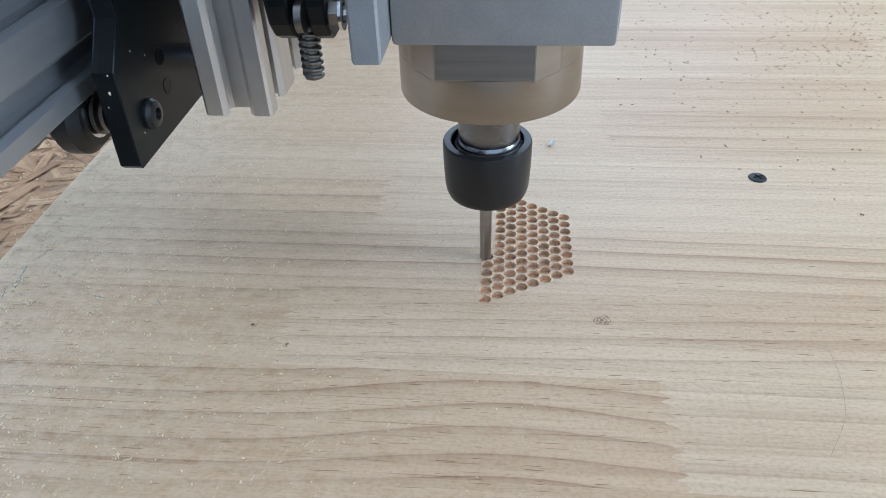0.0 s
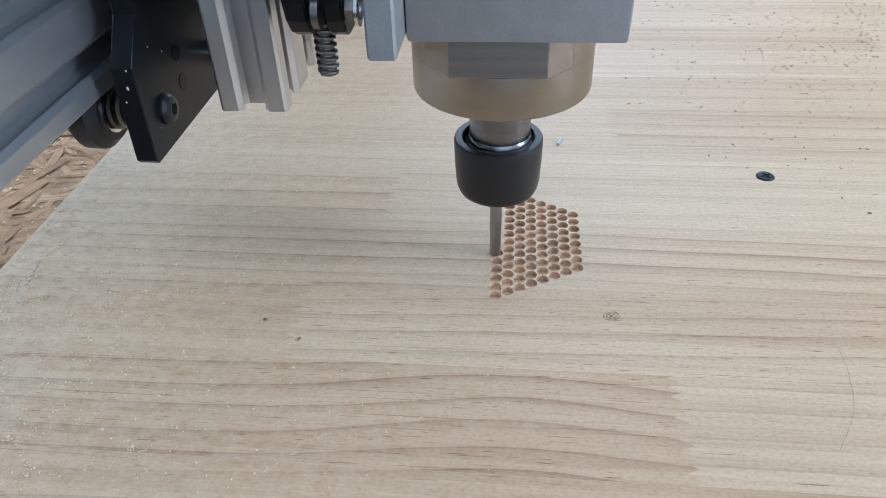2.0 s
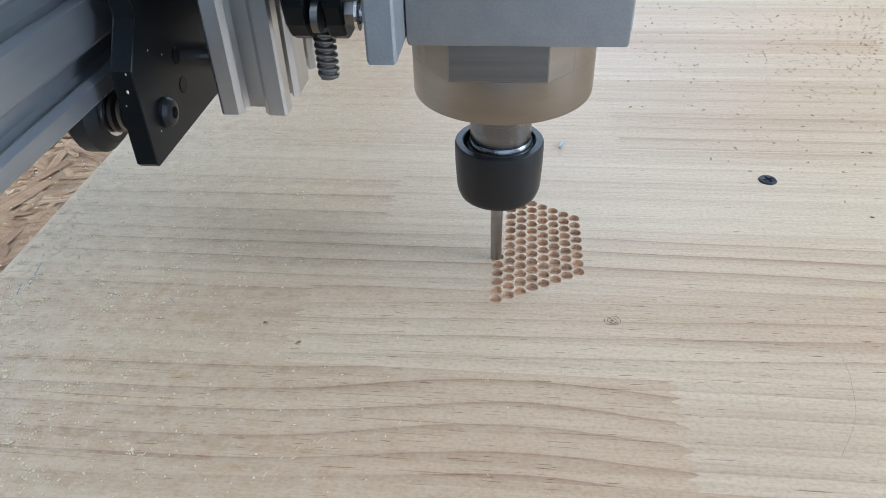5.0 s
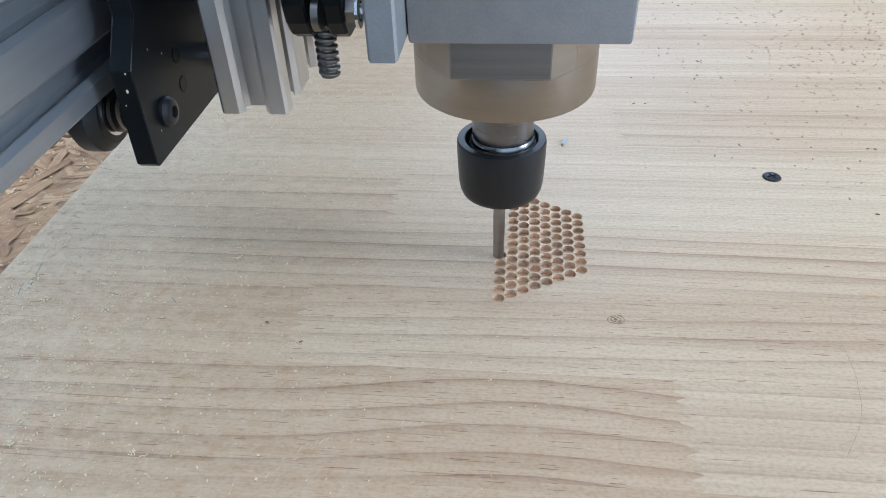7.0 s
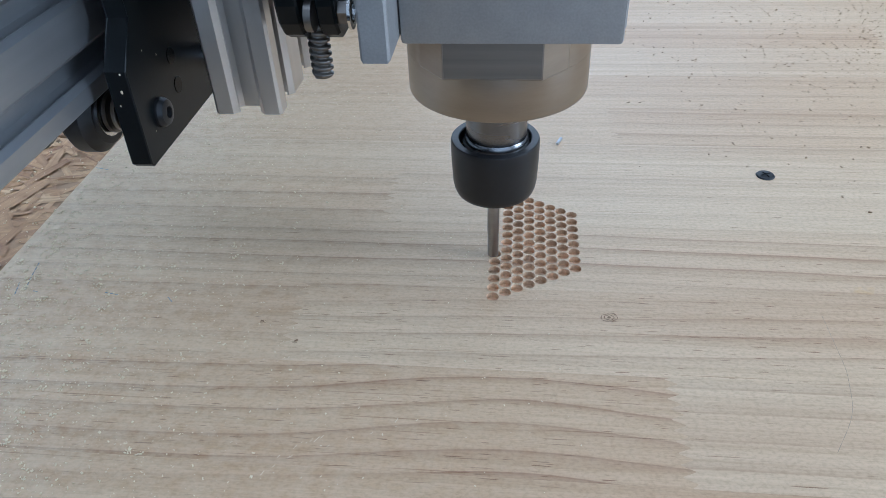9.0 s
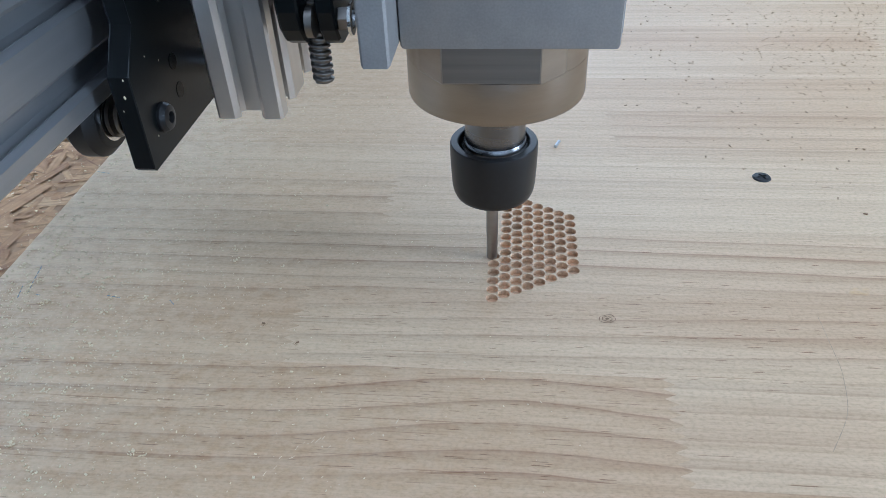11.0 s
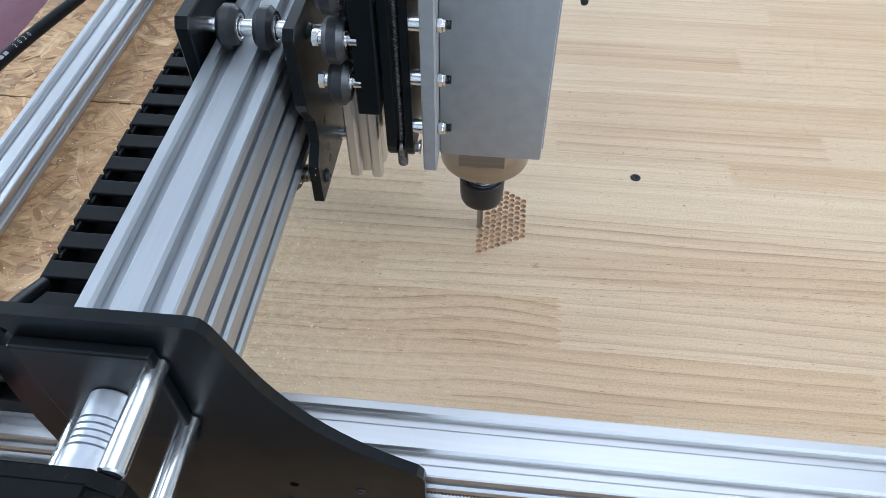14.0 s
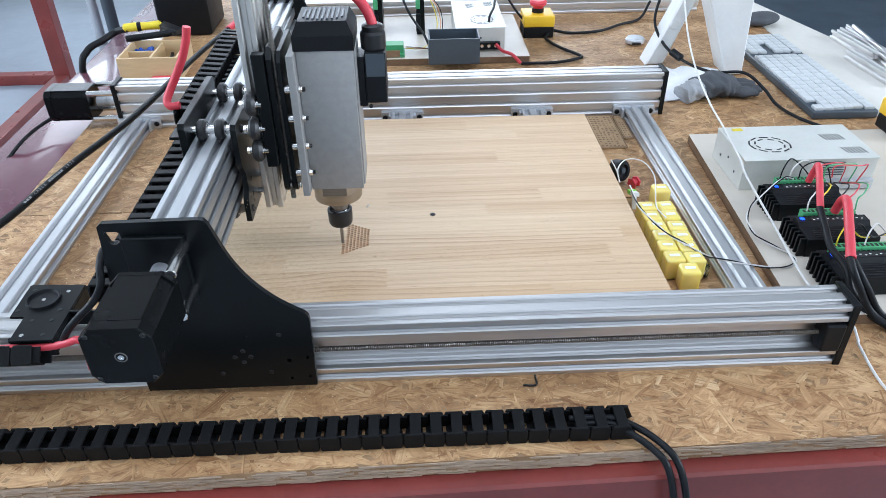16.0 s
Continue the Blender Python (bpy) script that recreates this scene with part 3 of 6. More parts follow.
strand_sheet("osb_sheet", TX0, TX1, None, 0.4445, 3, 20000)
strand_sheet("osb_sheet", TX0, TX1, 0.4465, TY1, 4, 27000)
edge = bmesh.new()
for k in range(700):
    ex = rnd.uniform(TX0, TX1)
    ez = rnd.uniform(-0.0178, -0.0012)
    hw, hz = rnd.uniform(0.004, 0.022), rnd.uniform(0.0004, 0.0011)
    box(edge, max(ex - hw, TX0), min(ex + hw, TX1), front_edge(ex) - rnd.uniform(0.0004, 0.0014), front_edge(ex) + 0.001, ez - hz, ez + hz)
em = part("edge_strand_layer", edge, osb_edge, table, "rough cut edge of the strand board")
em["kind"] = "stuff"

# ---- the pine panel ----
ZB = 0.042
BX0, BX1, BY0, BY1 = -0.192, 0.387, 0.122, 0.659
PITCH, HOLE_R = 0.005, 0.00225
panel = thing("pine_panel", (0.1, 0.4, 0.0205), "pale finger-jointed pine panel with a hexagon of drilled holes and sawdust", "wood panel")


def finger(x, y0, y1, flip):
    """A finger joint: teeth 3.6 mm long at 4 mm."""
    n = max(2, round((y1 - y0) / 0.004) * 4)
    out = [(x, y0)]
    for k in range(1, n):
        out.append((x + (0.0018 if k % 4 in (1, 2) else -0.0018), y0 + (y1 - y0) * (k + (0.3 if k % 2 else -0.3)) / n))
    out.append((x, y1))
    return out[::-1] if flip else out


def drilled_places():
    """Columns of a growing hexagon, drilled from the widest side; the last one is not yet finished."""
    out = []
    for col in range(8):
        x = (7 - col) * PITCH * 0.866
        y = 0.260 + (7 - col) * PITCH * 0.5
        for k in range(8 + col if col < 7 else 6):
            out.append((x, y + k * PITCH))
    return out


HOLES = drilled_places()


def stave(x0, x1, y0, y1, first, last, rings, arch, tone):
    line = ([(x0, y1), (x0, y0)] if first else finger(x0, y0, y1, True))
    line += ([(x1, y0), (x1, y1)] if last else finger(x1, y0, y1, False))
    near = [(hx, hy) for hx, hy in HOLES if x0 - 0.004 < hx < x1 + 0.004 and y0 - 0.004 < hy < y1 + 0.004]
    bm = prism(bmesh.new(), line, lambda u, v, w: Vector((u, v, w)), 0.0205, ZB)
    ob = part("stave", bm, pine, panel)
    ob["rings"], ob["arch"], ob["tone"] = rings, arch, tone
    if near:
        cut = bmesh.new()
        for hx, hy in near:
            lathe(cut, (hx, hy, ZB - 0.0023), (0, 0, 1), [(HOLE_R, 0), (HOLE_R, 0.01)], 20)
        tool = part("tool", cut, hole_wood)
        mod = ob.modifiers.new("holes", "BOOLEAN")
        mod.operation, mod.object, mod.solver, mod.material_mode = "DIFFERENCE", tool, "EXACT", "TRANSFER"
        done = bpy.data.meshes.new_from_object(ob.evaluated_get(bpy.context.evaluated_depsgraph_get()))
        ob.modifiers.clear()
        ob.data = done
        bpy.data.objects.remove(tool)
    return ob


rows = [BY0, 0.1445, 0.1845, 0.2245, 0.2645, 0.3045, 0.3445, 0.372, 0.410, 0.450, 0.490, 0.530, 0.570, 0.610, BY1]
joints = {0: [0.1], 1: [0.250], 2: [0.057], 3: [-0.069, 0.335], 4: [0.36], 5: [-0.0465], 6: [0.19], 7: [0.054, 0.27], 8: [-0.12], 9: [-0.02, 0.31], 10: [0.22], 11: [0.05], 12: [-0.12, 0.26], 13: [0.18]}
# rings: spacing (its sign gives the side of the sharp edge), offset, tilt; arch: height, middle, width; tone: line strength, heartwood, resin ducts
GRAIN = {
    (1, 0): ((0.0100, 0.85, 0.02), (0.006, 0.02, 0.06), (0.85, 0.75, 0.6)),
    (2, 0): ((0.0087, 0.40, 0.016), (0.0075, 0.006, 0.050), (1.05, 0.78, 1.35)),
    (2, 1): ((-0.0107, 0.75, -0.01), (0.0, 0.0, 1.0), (0.62, 0.18, 0.30)),
    (3, 0): ((0.0118, 0.70, 0.01), (0.0, 0.0, 1.0), (0.85, 0.60, 0.9)),
    (3, 1): ((0.0090, 0.30, 0.040), (0.0, 0.0, 1.0), (0.78, 0.34, 1.25)),
    (4, 0): ((0.0086, 0.42, -0.004), (0.001, 0.02, 0.05), (1.0, 0.25, 0.4)),
    (5, 0): ((0.0130, 0.97, 0.0), (0.0, 0.0, 1.0), (0.80, 0.45, 0.3)),
    (5, 1): ((0.0140, 0.55, 0.0), (0.0, 0.0, 1.0), (0.40, 0.10, 0.2)),
    (7, 1): ((0.0120, 0.05, 0.0), (0.0, 0.0, 1.0), (0.50, 0.42, 0.6)),
}
rg = random.Random(31)
for k, (y0, y1) in enumerate(zip(rows, rows[1:])):
    xs = [BX0] + joints[k] + [BX1]
    for i in range(len(xs) - 1):
        usual = ((rg.choice((1, -1)) * rg.uniform(0.008, 0.018), rg.random(), rg.uniform(-0.02, 0.02)), (rg.choice((0.0, 0.0, 0.005)), rg.uniform(xs[i], xs[i + 1]), rg.uniform(0.04, 0.08)), (rg.uniform(0.20, 0.45), rg.uniform(0.10, 0.65), rg.uniform(0.0, 0.25)))
        stave(xs[i], xs[i + 1], y0 + 0.00002, y1 - 0.00002, i == 0, i == len(xs) - 2, *GRAIN.get((k, i), usual))

# ---- router frame ----
YF, YBK = 0.077, 0.742
RX0, RX1 = -0.430, 0.545
cnc = thing("cnc_router_base", (0.05, 0.42, 0.0), "silver aluminium base frame of a desktop router machine on the table", "machine frame")
rail_c = slot_profile(0.04, 0.08, True)
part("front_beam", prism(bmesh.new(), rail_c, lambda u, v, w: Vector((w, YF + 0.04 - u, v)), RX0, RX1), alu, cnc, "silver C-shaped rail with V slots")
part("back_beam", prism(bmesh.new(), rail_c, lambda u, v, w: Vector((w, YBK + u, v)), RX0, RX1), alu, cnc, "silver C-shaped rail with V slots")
for ly in (YF + 0.010, YBK + 0.030):
    part("lead_screw", thread(bmesh.new(), (RX0 - 0.02, ly, 0.04), (RX1 + 0.002, ly, 0.04), 0.0031, 0.002, 0.0006), screw_steel, cnc, "long threaded steel lead screw")
cross = slot_profile(0.04, 0.02)
for cx in (-0.402, 0.072, 0.309, 0.497):
    y0, y1 = YF + 0.0402, YBK - 0.0002
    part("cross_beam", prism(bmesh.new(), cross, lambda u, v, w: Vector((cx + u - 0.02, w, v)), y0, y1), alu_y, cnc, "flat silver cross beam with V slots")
    for yy, s in ((YBK, -1), (YF + 0.04, 1)):
        br = bmesh.new()
        a, b = sorted((yy, yy + s * 0.006))
        box(br, cx - 0.038, cx + 0.038, a, b, 0.0004, 0.021, 0.0015)
        a, b = sorted((yy + s * 0.0055, yy + s * 0.020))
        box(br, cx - 0.0245, cx - 0.0202, a, b, 0.0004, 0.019, 0.001)
        box(br, cx + 0.0202, cx + 0.0245, a, b, 0.0004, 0.019, 0.001)
        bk = part("corner_bracket", br, alu_cast, cnc, "cast aluminium corner bracket", smooth=30)
        screws(bk, [(cx + q, yy + s * 0.006, 0.0105) for q in (-0.031, 0.031)], (0, s, 0), 0.0046, 0.003, black_plastic, "black socket screw")


def end_plate(y0, y1, x, s):
    """A black rail end plate with its screws and bearing."""
    bm = bmesh.new()
    a, b = sorted((x, x + s * 0.008))
    box(bm, a, b, y0 - 0.002, y1 + 0.002, 0.0, 0.083, 0.0012)
    p = part("end_plate", bm, black_plate, cnc, "black end plate")
    screws(p, [(x + s * 0.008, yy, zz) for yy in (y0 + 0.01, y1 - 0.01) for zz in (0.01, 0.07)], (s, 0, 0), 0.0042, 0.003, nut_black)
    return p


end_plate(YF, YF + 0.04, RX1, 1)
end_plate(YBK, YBK + 0.04, RX1, 1)
end_plate(YF, YF + 0.04, RX0, -1)
end_plate(YBK, YBK + 0.04, RX0, -1)
part("bearing_block", box(bmesh.new(), RX1 - 0.022, RX1 - 0.0005, YF - 0.004, YF + 0.018, 0.022, 0.058, 0.002), black_plastic, cnc, "black bearing block")


def stepper(parent, at, axis, length, size=0.0565):
    """A square stepper motor: at is the middle of its mounting face, axis points away from it."""
    z = Vector(axis).normalized()
    up = Vector((0, 0, 1))
    x = up.cross(z)
    m = Matrix((x, up, z)).transposed().to_4x4()
    m.translation = Vector(at)
    h = size / 2
    c = size * 0.09

    def sq(q, k):
        return [(-q + k, -q), (q - k, -q), (q, -q + k), (q, q - k), (q - k, q), (-q + k, q), (-q, q - k), (-q, -q + k)]

    def to3d(u, v, w):
        return m @ Vector((u, v, w))
    mot = part("motor", prism(bmesh.new(), sq(h, 0.0095), to3d, 0.0, 0.006, 0.0006), black_motor, parent, "black stepper motor")
    # stepped corners along the body, each with a round bolt channel
    k = 0.0100

    def corner(c):
        """From one side to the next round the corner at the angle c."""
        out = []
        for u, v in ((h - k, h), (h - k, h - 0.0030), (h - k * 0.80, h - 0.0046), (h - k * 0.62, h - k * 0.62), (h - 0.0046, h - k * 0.80), (h - 0.0030, h - k), (h, h - k)):
            out.append((u * cos(c) - v * sin(c), u * sin(c) + v * cos(c)))
        return out[::-1]
    cross_line = [q for c in (0, 1, 2, 3) for q in corner(c * pi / 2)]
    part("stator", prism(bmesh.new(), cross_line, to3d, 0.006, length - 0.012), black_motor, mot)
    part("rear_cap", prism(bmesh.new(), sq(h + 0.0003, 0.0090), to3d, length - 0.012, length, 0.0010), black_motor, mot)
    screws(mot, [to3d(a * (h - 0.0062), b * (h - 0.0062), length) for a in (-1, 1) for b in (-1, 1)], z, 0.0022, 0.0012, nut_black)
    part("shaft_ring", lathe(bmesh.new(), to3d(0, 0, length - 0.0002), z, [(0.0040, -0.0002), (0.0041, 0.0004), (0.0050, 0.0004), (0.0052, 0)], 28, False), screw_steel, mot, "worn ring round the shaft end", smooth=30)
    part("rear_shaft", lathe(bmesh.new(), to3d(0, 0, length - 0.0015), z, [(0.0026, 0), (0.0026, 0.0020), (0.0012, 0.0022), (0.0008, 0.0016), (0, 0.0016)], 18), steel, mot, smooth=30)
    return mot


def coupler(parent, a, b, r=0.0095):
    """A slit flexible coupling."""
    a, b = Vector(a), Vector(b)
    n = (b - a).length
    prof = [(r - 0.0006, 0), (r, 0.0006)]
    for k in range(5):
        q = n * 0.32 + k * n * 0.08
        prof += [(r, q), (r - 0.0016, q + 0.0002), (r - 0.0016, q + 0.0008), (r, q + 0.001)]
    prof += [(r, n - 0.0006), (r - 0.0006, n)]
    return part("coupler", lathe(bmesh.new(), a, b - a, prof, 24), alu_cast, parent, "slit aluminium shaft coupling", smooth=25)


# motors of the two long rails, on their left ends
for my in (YBK + 0.030, YF + 0.010):
    mot = stepper(cnc, (RX0 - 0.055, my, 0.042), (-1, 0, 0), 0.076)
    coupler(cnc, (RX0 - 0.012, my, 0.042), (RX0 - 0.050, my, 0.042))
    for a in (-1, 1):
        for b in (-1, 1):
            part("standoff", rod(bmesh.new(), (RX0 - 0.008, my + a * 0.0235, 0.042 + b * 0.0235), (RX0 - 0.055, my + a * 0.0235, 0.042 + b * 0.0235), 0.005, 16, 0.0006), steel, cnc, "bright steel standoff", smooth=30)

# ---- gantry ----
GX0, GX1, GZ0, GZ1 = -0.148, -0.108, 0.129, 0.209
PY0, PY1 = 0.066, 0.0715
gantry = thing("gantry", (-0.137, 0.42, 0.0), "silver gantry beam between black side plates riding on the rails", "gantry")
part("gantry_beam", prism(bmesh.new(), rail_c, lambda u, v, w: Vector((GX1 - u, w, GZ0 + v)), PY1, YBK + 0.050), alu_beam, gantry, "silver C-shaped beam with V slots")
part("lead_screw", thread(bmesh.new(), (GX0 + 0.010, PY0 - 0.02, 0.168), (GX0 + 0.010, YBK + 0.05, 0.168), 0.004, 0.002, 0.0007), screw_steel, gantry)


def gantry_plate(y0, y1):
    curve = [(-0.0148, 0.009), (-0.0132, 0.096), (-0.0140, 0.102), (-0.017, 0.1065)]
    for k in range(1, 14):
        t = k / 13
        # a hollow sweep from the low nose to the top corner
        curve.append((-0.017 * (1 - t) ** 2 + 2 * t * (1 - t) * -0.0685 - 0.085 * t * t, 0.1065 * (1 - t) ** 2 + 2 * t * (1 - t) * 0.136 + 0.193 * t * t))
    curve += [(-0.0912, 0.212), (-0.0942, 0.2165), (-0.099, 0.2175), (-0.185, 0.2165), (-0.189, 0.213), (-0.1905, 0.185), (-0.1935, 0.150), (-0.1935, 0.060), (-0.190, 0.009)]
    bm = prism(bmesh.new(), curve, lambda u, v, w: Vector((u, w, v)), y0, y1)
    ob = part("gantry_plate", bm, black_plate, gantry, "glossy black anodised side plate with a swept edge")
    cut = bmesh.new()
    prism(cut, [(-0.1850, 0.2050), (-0.1836, 0.2075), (-0.1725, 0.2075), (-0.1706, 0.2056), (-0.1702, 0.2010), (-0.1724, 0.1965), (-0.1765, 0.1935), (-0.1800, 0.1935), (-0.1822, 0.1955)], lambda u, v, w: Vector((u, w, v)), y0 - 0.01, y1 + 0.01)
    for hx, hz, r in ((-0.046, 0.080, 0.0026), (-0.080, 0.080, 0.0026), (-0.040, 0.045, 0.0026), (-0.021, 0.048, 0.002), (-0.040, 0.020, 0.002), (-0.021, 0.022, 0.002)):
        lathe(cut, (hx, y0 - 0.01, hz), (0, 1, 0), [(r, 0), (r, 0.03)], 16)
    tool = part("tool", cut, black_plate)
    mod = ob.modifiers.new("holes", "BOOLEAN")
    mod.operation, mod.object, mod.solver = "DIFFERENCE", tool, "EXACT"
    done = bpy.data.meshes.new_from_object(ob.evaluated_get(bpy.context.evaluated_depsgraph_get()))
    ob.modifiers.clear()
    ob.data = done
    bpy.data.objects.remove(tool)
    return ob


front_plate = gantry_plate(PY0, PY1)
gantry_plate(YBK + 0.050, YBK + 0.0555)
for hx, hz in ((-0.046, 0.080), (-0.085, 0.060), (-0.086, 0.045), (-0.078, 0.052), (-0.094, 0.052), (-0.150, 0.130), (-0.124, 0.130), (-0.150, 0.170), (-0.124, 0.170), (-0.060, 0.030), (-0.110, 0.030)):
    screws(front_plate, [(hx, PY0, hz)], (0, -1, 0), 0.0025, 0.0010, nut_black, "black button-head screw")
# gantry motor in front of the plate, on a square bearing plate
MX, MZ = -0.1395, 0.168
part("bearing_plate", box(bmesh.new(), -0.1700, -0.1135, PY0 - 0.006, PY0 - 0.0002, 0.132, 0.2035, 0.0012), black_plate, gantry, "black square bearing plate")
stepper(gantry, (MX, 0.020, MZ), (0, -1, 0), 0.076)
coupler(gantry, (MX, 0.060, MZ), (MX, 0.024, MZ))
part("shaft_screw", hex_nut(bmesh.new(), (MX, PY0, MZ), (0, -1, 0), 0.010, 0.005), steel, gantry)
for a, b in ((1, 1), (1, -1), (-1, -1)):
    part("standoff", rod(bmesh.new(), (MX + a * 0.0235, PY0, MZ + b * 0.0235), (MX + a * 0.0235, 0.020, MZ + b * 0.0235), 0.005, 20, 0.0008), steel, gantry, "bright steel standoff", smooth=30)

# bracket plate for the table chain, left of the motor
brk = bmesh.new()
prism(brk, [(-0.2545, 0.133), (-0.3085, 0.136), (-0.312, 0.134), (-0.311, 0.083), (-0.296, 0.083), (-0.296, 0.046), (-0.2545, 0.046)], lambda u, v, w: Vector((u, v, w)), 0.098, 0.101, 0.0004)
bp = part("chain_bracket", brk, black_plate, gantry, "black bent steel bracket plate with slots")
part("flange", box(bmesh.new(), -0.258, -0.190, 0.088, 0.091, 0.084, 0.101, 0.0006), black_plate, bp)
part("flange", box(bmesh.new(), -0.2565, -0.254, 0.046, 0.134, 0.084, 0.0985, 0.0006), black_plate, bp)
part("lower_flange", box(bmesh.new(), -0.300, -0.258, 0.052, 0.0545, 0.076, 0.0985, 0.0006), black_plate, bp)
part("disc", lathe(bmesh.new(), (-0.288, 0.109, 0.1008), (0, 0, 1), [(0, 0.0006), (0.0135, 0.0006), (0.0150, 0.0030), (0.0165, 0.0030), (0.0172, 0.0)], 36), black_plastic, bp, "round black knock-out ring", smooth=40)
# every third disc is bright steel, standing in for light seen through a through-hole
for k, (hx, hy) in enumerate(((-0.268, 0.122), (-0.307, 0.092), (-0.265, 0.092), (-0.288, 0.109), (-0.286, 0.076), (-0.267, 0.076), (-0.287, 0.054), (-0.267, 0.054), (-0.304, 0.126))):
    part("rivet", lathe(bmesh.new(), (hx, hy, 0.1011), (0, 0, 1), [(0.0022, 0), (0.0020, 0.0004), (0, 0.0004)], 14), steel if k % 3 == 0 else nut_black, bp, "small disc marking the plate's holes and screws")

# ---- carriage on the gantry with the vertical axis ----
CY = 0.284
carriage = thing("carriage", (-0.137, 0.33, GZ0), "black carriage plates with rollers clamped round the gantry beam", "carriage")
CXR = (-0.1022, -0.096)
AXZ, LOWZ = 0.2165, 0.1205
near_edge = [(0.2342, 0.1098), (0.2328, 0.1112), (0.2340, 0.1385), (0.2437, 0.1495), (0.2437, 0.166), (0.2340, 0.180), (0.2320, 0.186), (0.2320, 0.226), (0.2360, 0.231), (0.388, 0.231), (0.392, 0.227),
             (0.392, 0.186), (0.380, 0.166), (0.380, 0.150), (0.398, 0.118), (0.3965, 0.116), (0.387, 0.1098)]
part("right_plate", prism(bmesh.new(), near_edge, lambda u, v, w: Vector((w, u, v)), *CXR, 0.0003), black_plate, carriage, "black anodised carriage plate")
left_edge = [(0.240, 0.168), (0.238, 0.172), (0.238, 0.226), (0.242, 0.231), (0.382, 0.231), (0.386, 0.226), (0.386, 0.150), (0.262, 0.150)]
part("left_plate", prism(bmesh.new(), left_edge, lambda u, v, w: Vector((w, u, v)), -0.160, -0.152, 0.0008), black_plate, carriage, "black anodised carriage plate")
for ay in (0.257, 0.363):
    part("axle", rod(bmesh.new(), (-0.163, ay, AXZ), (-0.1022, ay, AXZ), 0.0046, 20), steel, carriage, "bright spacer on the axle", smooth=30)
    part("axle_nut", hex_nut(bmesh.new(), (-0.160, ay, AXZ), (-1, 0, 0), 0.0085, 0.004), steel, carriage)
    for wx in (-0.138, -0.118):
        v_wheel(carriage, (wx, ay, AXZ), (1, 0, 0))
for ay in (0.2470, 0.3735):
    for wx in (-0.138, -0.118):
        v_wheel(carriage, (wx, ay, LOWZ), (1, 0, 0))
    part("axle", rod(bmesh.new(), (-0.146, ay, LOWZ), (-0.1022, ay, LOWZ), 0.0034, 16), steel, carriage, smooth=30)
    for k in range(3):
        part("spacer_ring", lathe(bmesh.new(), (-0.1118 + 0.0024 * k, ay, LOWZ), (1, 0, 0), [(0.0034, 0), (0.0062 - 0.0006 * k, 0.0002), (0.0062 - 0.0006 * k, 0.0014), (0.0034, 0.0016)], 24, False), screw_steel, carriage, "thin steel washer", smooth=30)
screws(carriage, [(CXR[1], qy, qz) for qy, qz in ((0.2455, 0.1212), (0.257, AXZ), (0.363, AXZ), (0.3735, 0.1212))], (1, 0, 0), 0.0044, 0.0026, nut_black, "black socket screw")
for qy, qz in ((0.2600, 0.1323), (0.2598, 0.1232), (0.262, 0.152)):
    part("hole", lathe(bmesh.new(), (CXR[1], qy, qz), (1, 0, 0), [(0.0026, 0), (0.0024, 0.0002), (0, 0.0002)], 14), black_motor, carriage, "threaded hole")

for fx, fy, fz, fr in ((-0.0985, 0.2335, 0.1330, 0.0006), (-0.1000, 0.2334, 0.1290, 0.0003), (-0.0978, 0.2340, 0.1378, 0.0004), (-0.0960, 0.2450, 0.1400, 0.0003), (-0.0960, 0.2520, 0.1360, 0.0003), (-0.0960, 0.2400, 0.1180, 0.0003)):
    fleck = bmesh.new()
    bmesh.ops.create_icosphere(fleck, subdivisions=1, radius=fr * 0.65, matrix=Matrix.Translation((fx, fy, fz)) @ Matrix.Diagonal((1.0, 0.6, 1.6, 1.0)))
    part("dust_fleck", fleck, chip_wood, carriage, "pale fleck of sawdust")

# vertical slide beam, 20 by 80
ZX0, ZX1 = -0.0815, -0.0615
zp = slot_profile(0.02, 0.08)
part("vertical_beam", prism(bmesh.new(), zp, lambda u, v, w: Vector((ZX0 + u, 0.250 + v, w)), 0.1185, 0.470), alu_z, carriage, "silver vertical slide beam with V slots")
part("spacer", rod(bmesh.new(), (CXR[1], 0.2855, 0.1220), (ZX0, 0.2855, 0.1220), 0.0040, 20), steel, carriage, smooth=30)
for sy, sz in ((0.272, 0.205), (0.310, 0.205), (0.310, 0.132)):
    part("spacer", rod(bmesh.new(), (CXR[1], sy, sz), (ZX0, sy, sz), 0.0052, 20), steel, carriage, smooth=30)
part("lead_screw", helix(bmesh.new(), (-0.0480, 0.2520, 0.1298), (-0.0480, 0.2520, 0.47), 0.0031, 0.0020, 0.0009, 22), screw_steel, carriage, "threaded vertical lead screw", smooth=50)
part("top_plate", box(bmesh.new(), -0.100, -0.030, 0.240, 0.340, 0.470, 0.478, 0.001), black_plate, carriage, "black top plate")

# ---- slide plates with the spindle's mounting flange ----
slide = thing("spindle_slide", (-0.045, CY, 0.14), "black slide plates with bright bolts holding the spindle flange", "slide plate")


def slide_plate(x0, x1, y0, y1, z0, z1, cut=0.010):
    line = [(y0, z0 + 0.011), (y0 + 0.0012, z0 + 0.006), (y0 + 0.004, z0 + 0.0022), (y0 + 0.008, z0), (y1 - 0.004, z0), (y1, z0 + 0.004), (y1, z1 - cut), (y1 - cut, z1), (y0 + cut, z1), (y0, z1 - cut)]
    return prism(bmesh.new(), line, lambda u, v, w: Vector((w, u, v)), x0, x1, 0.0006)


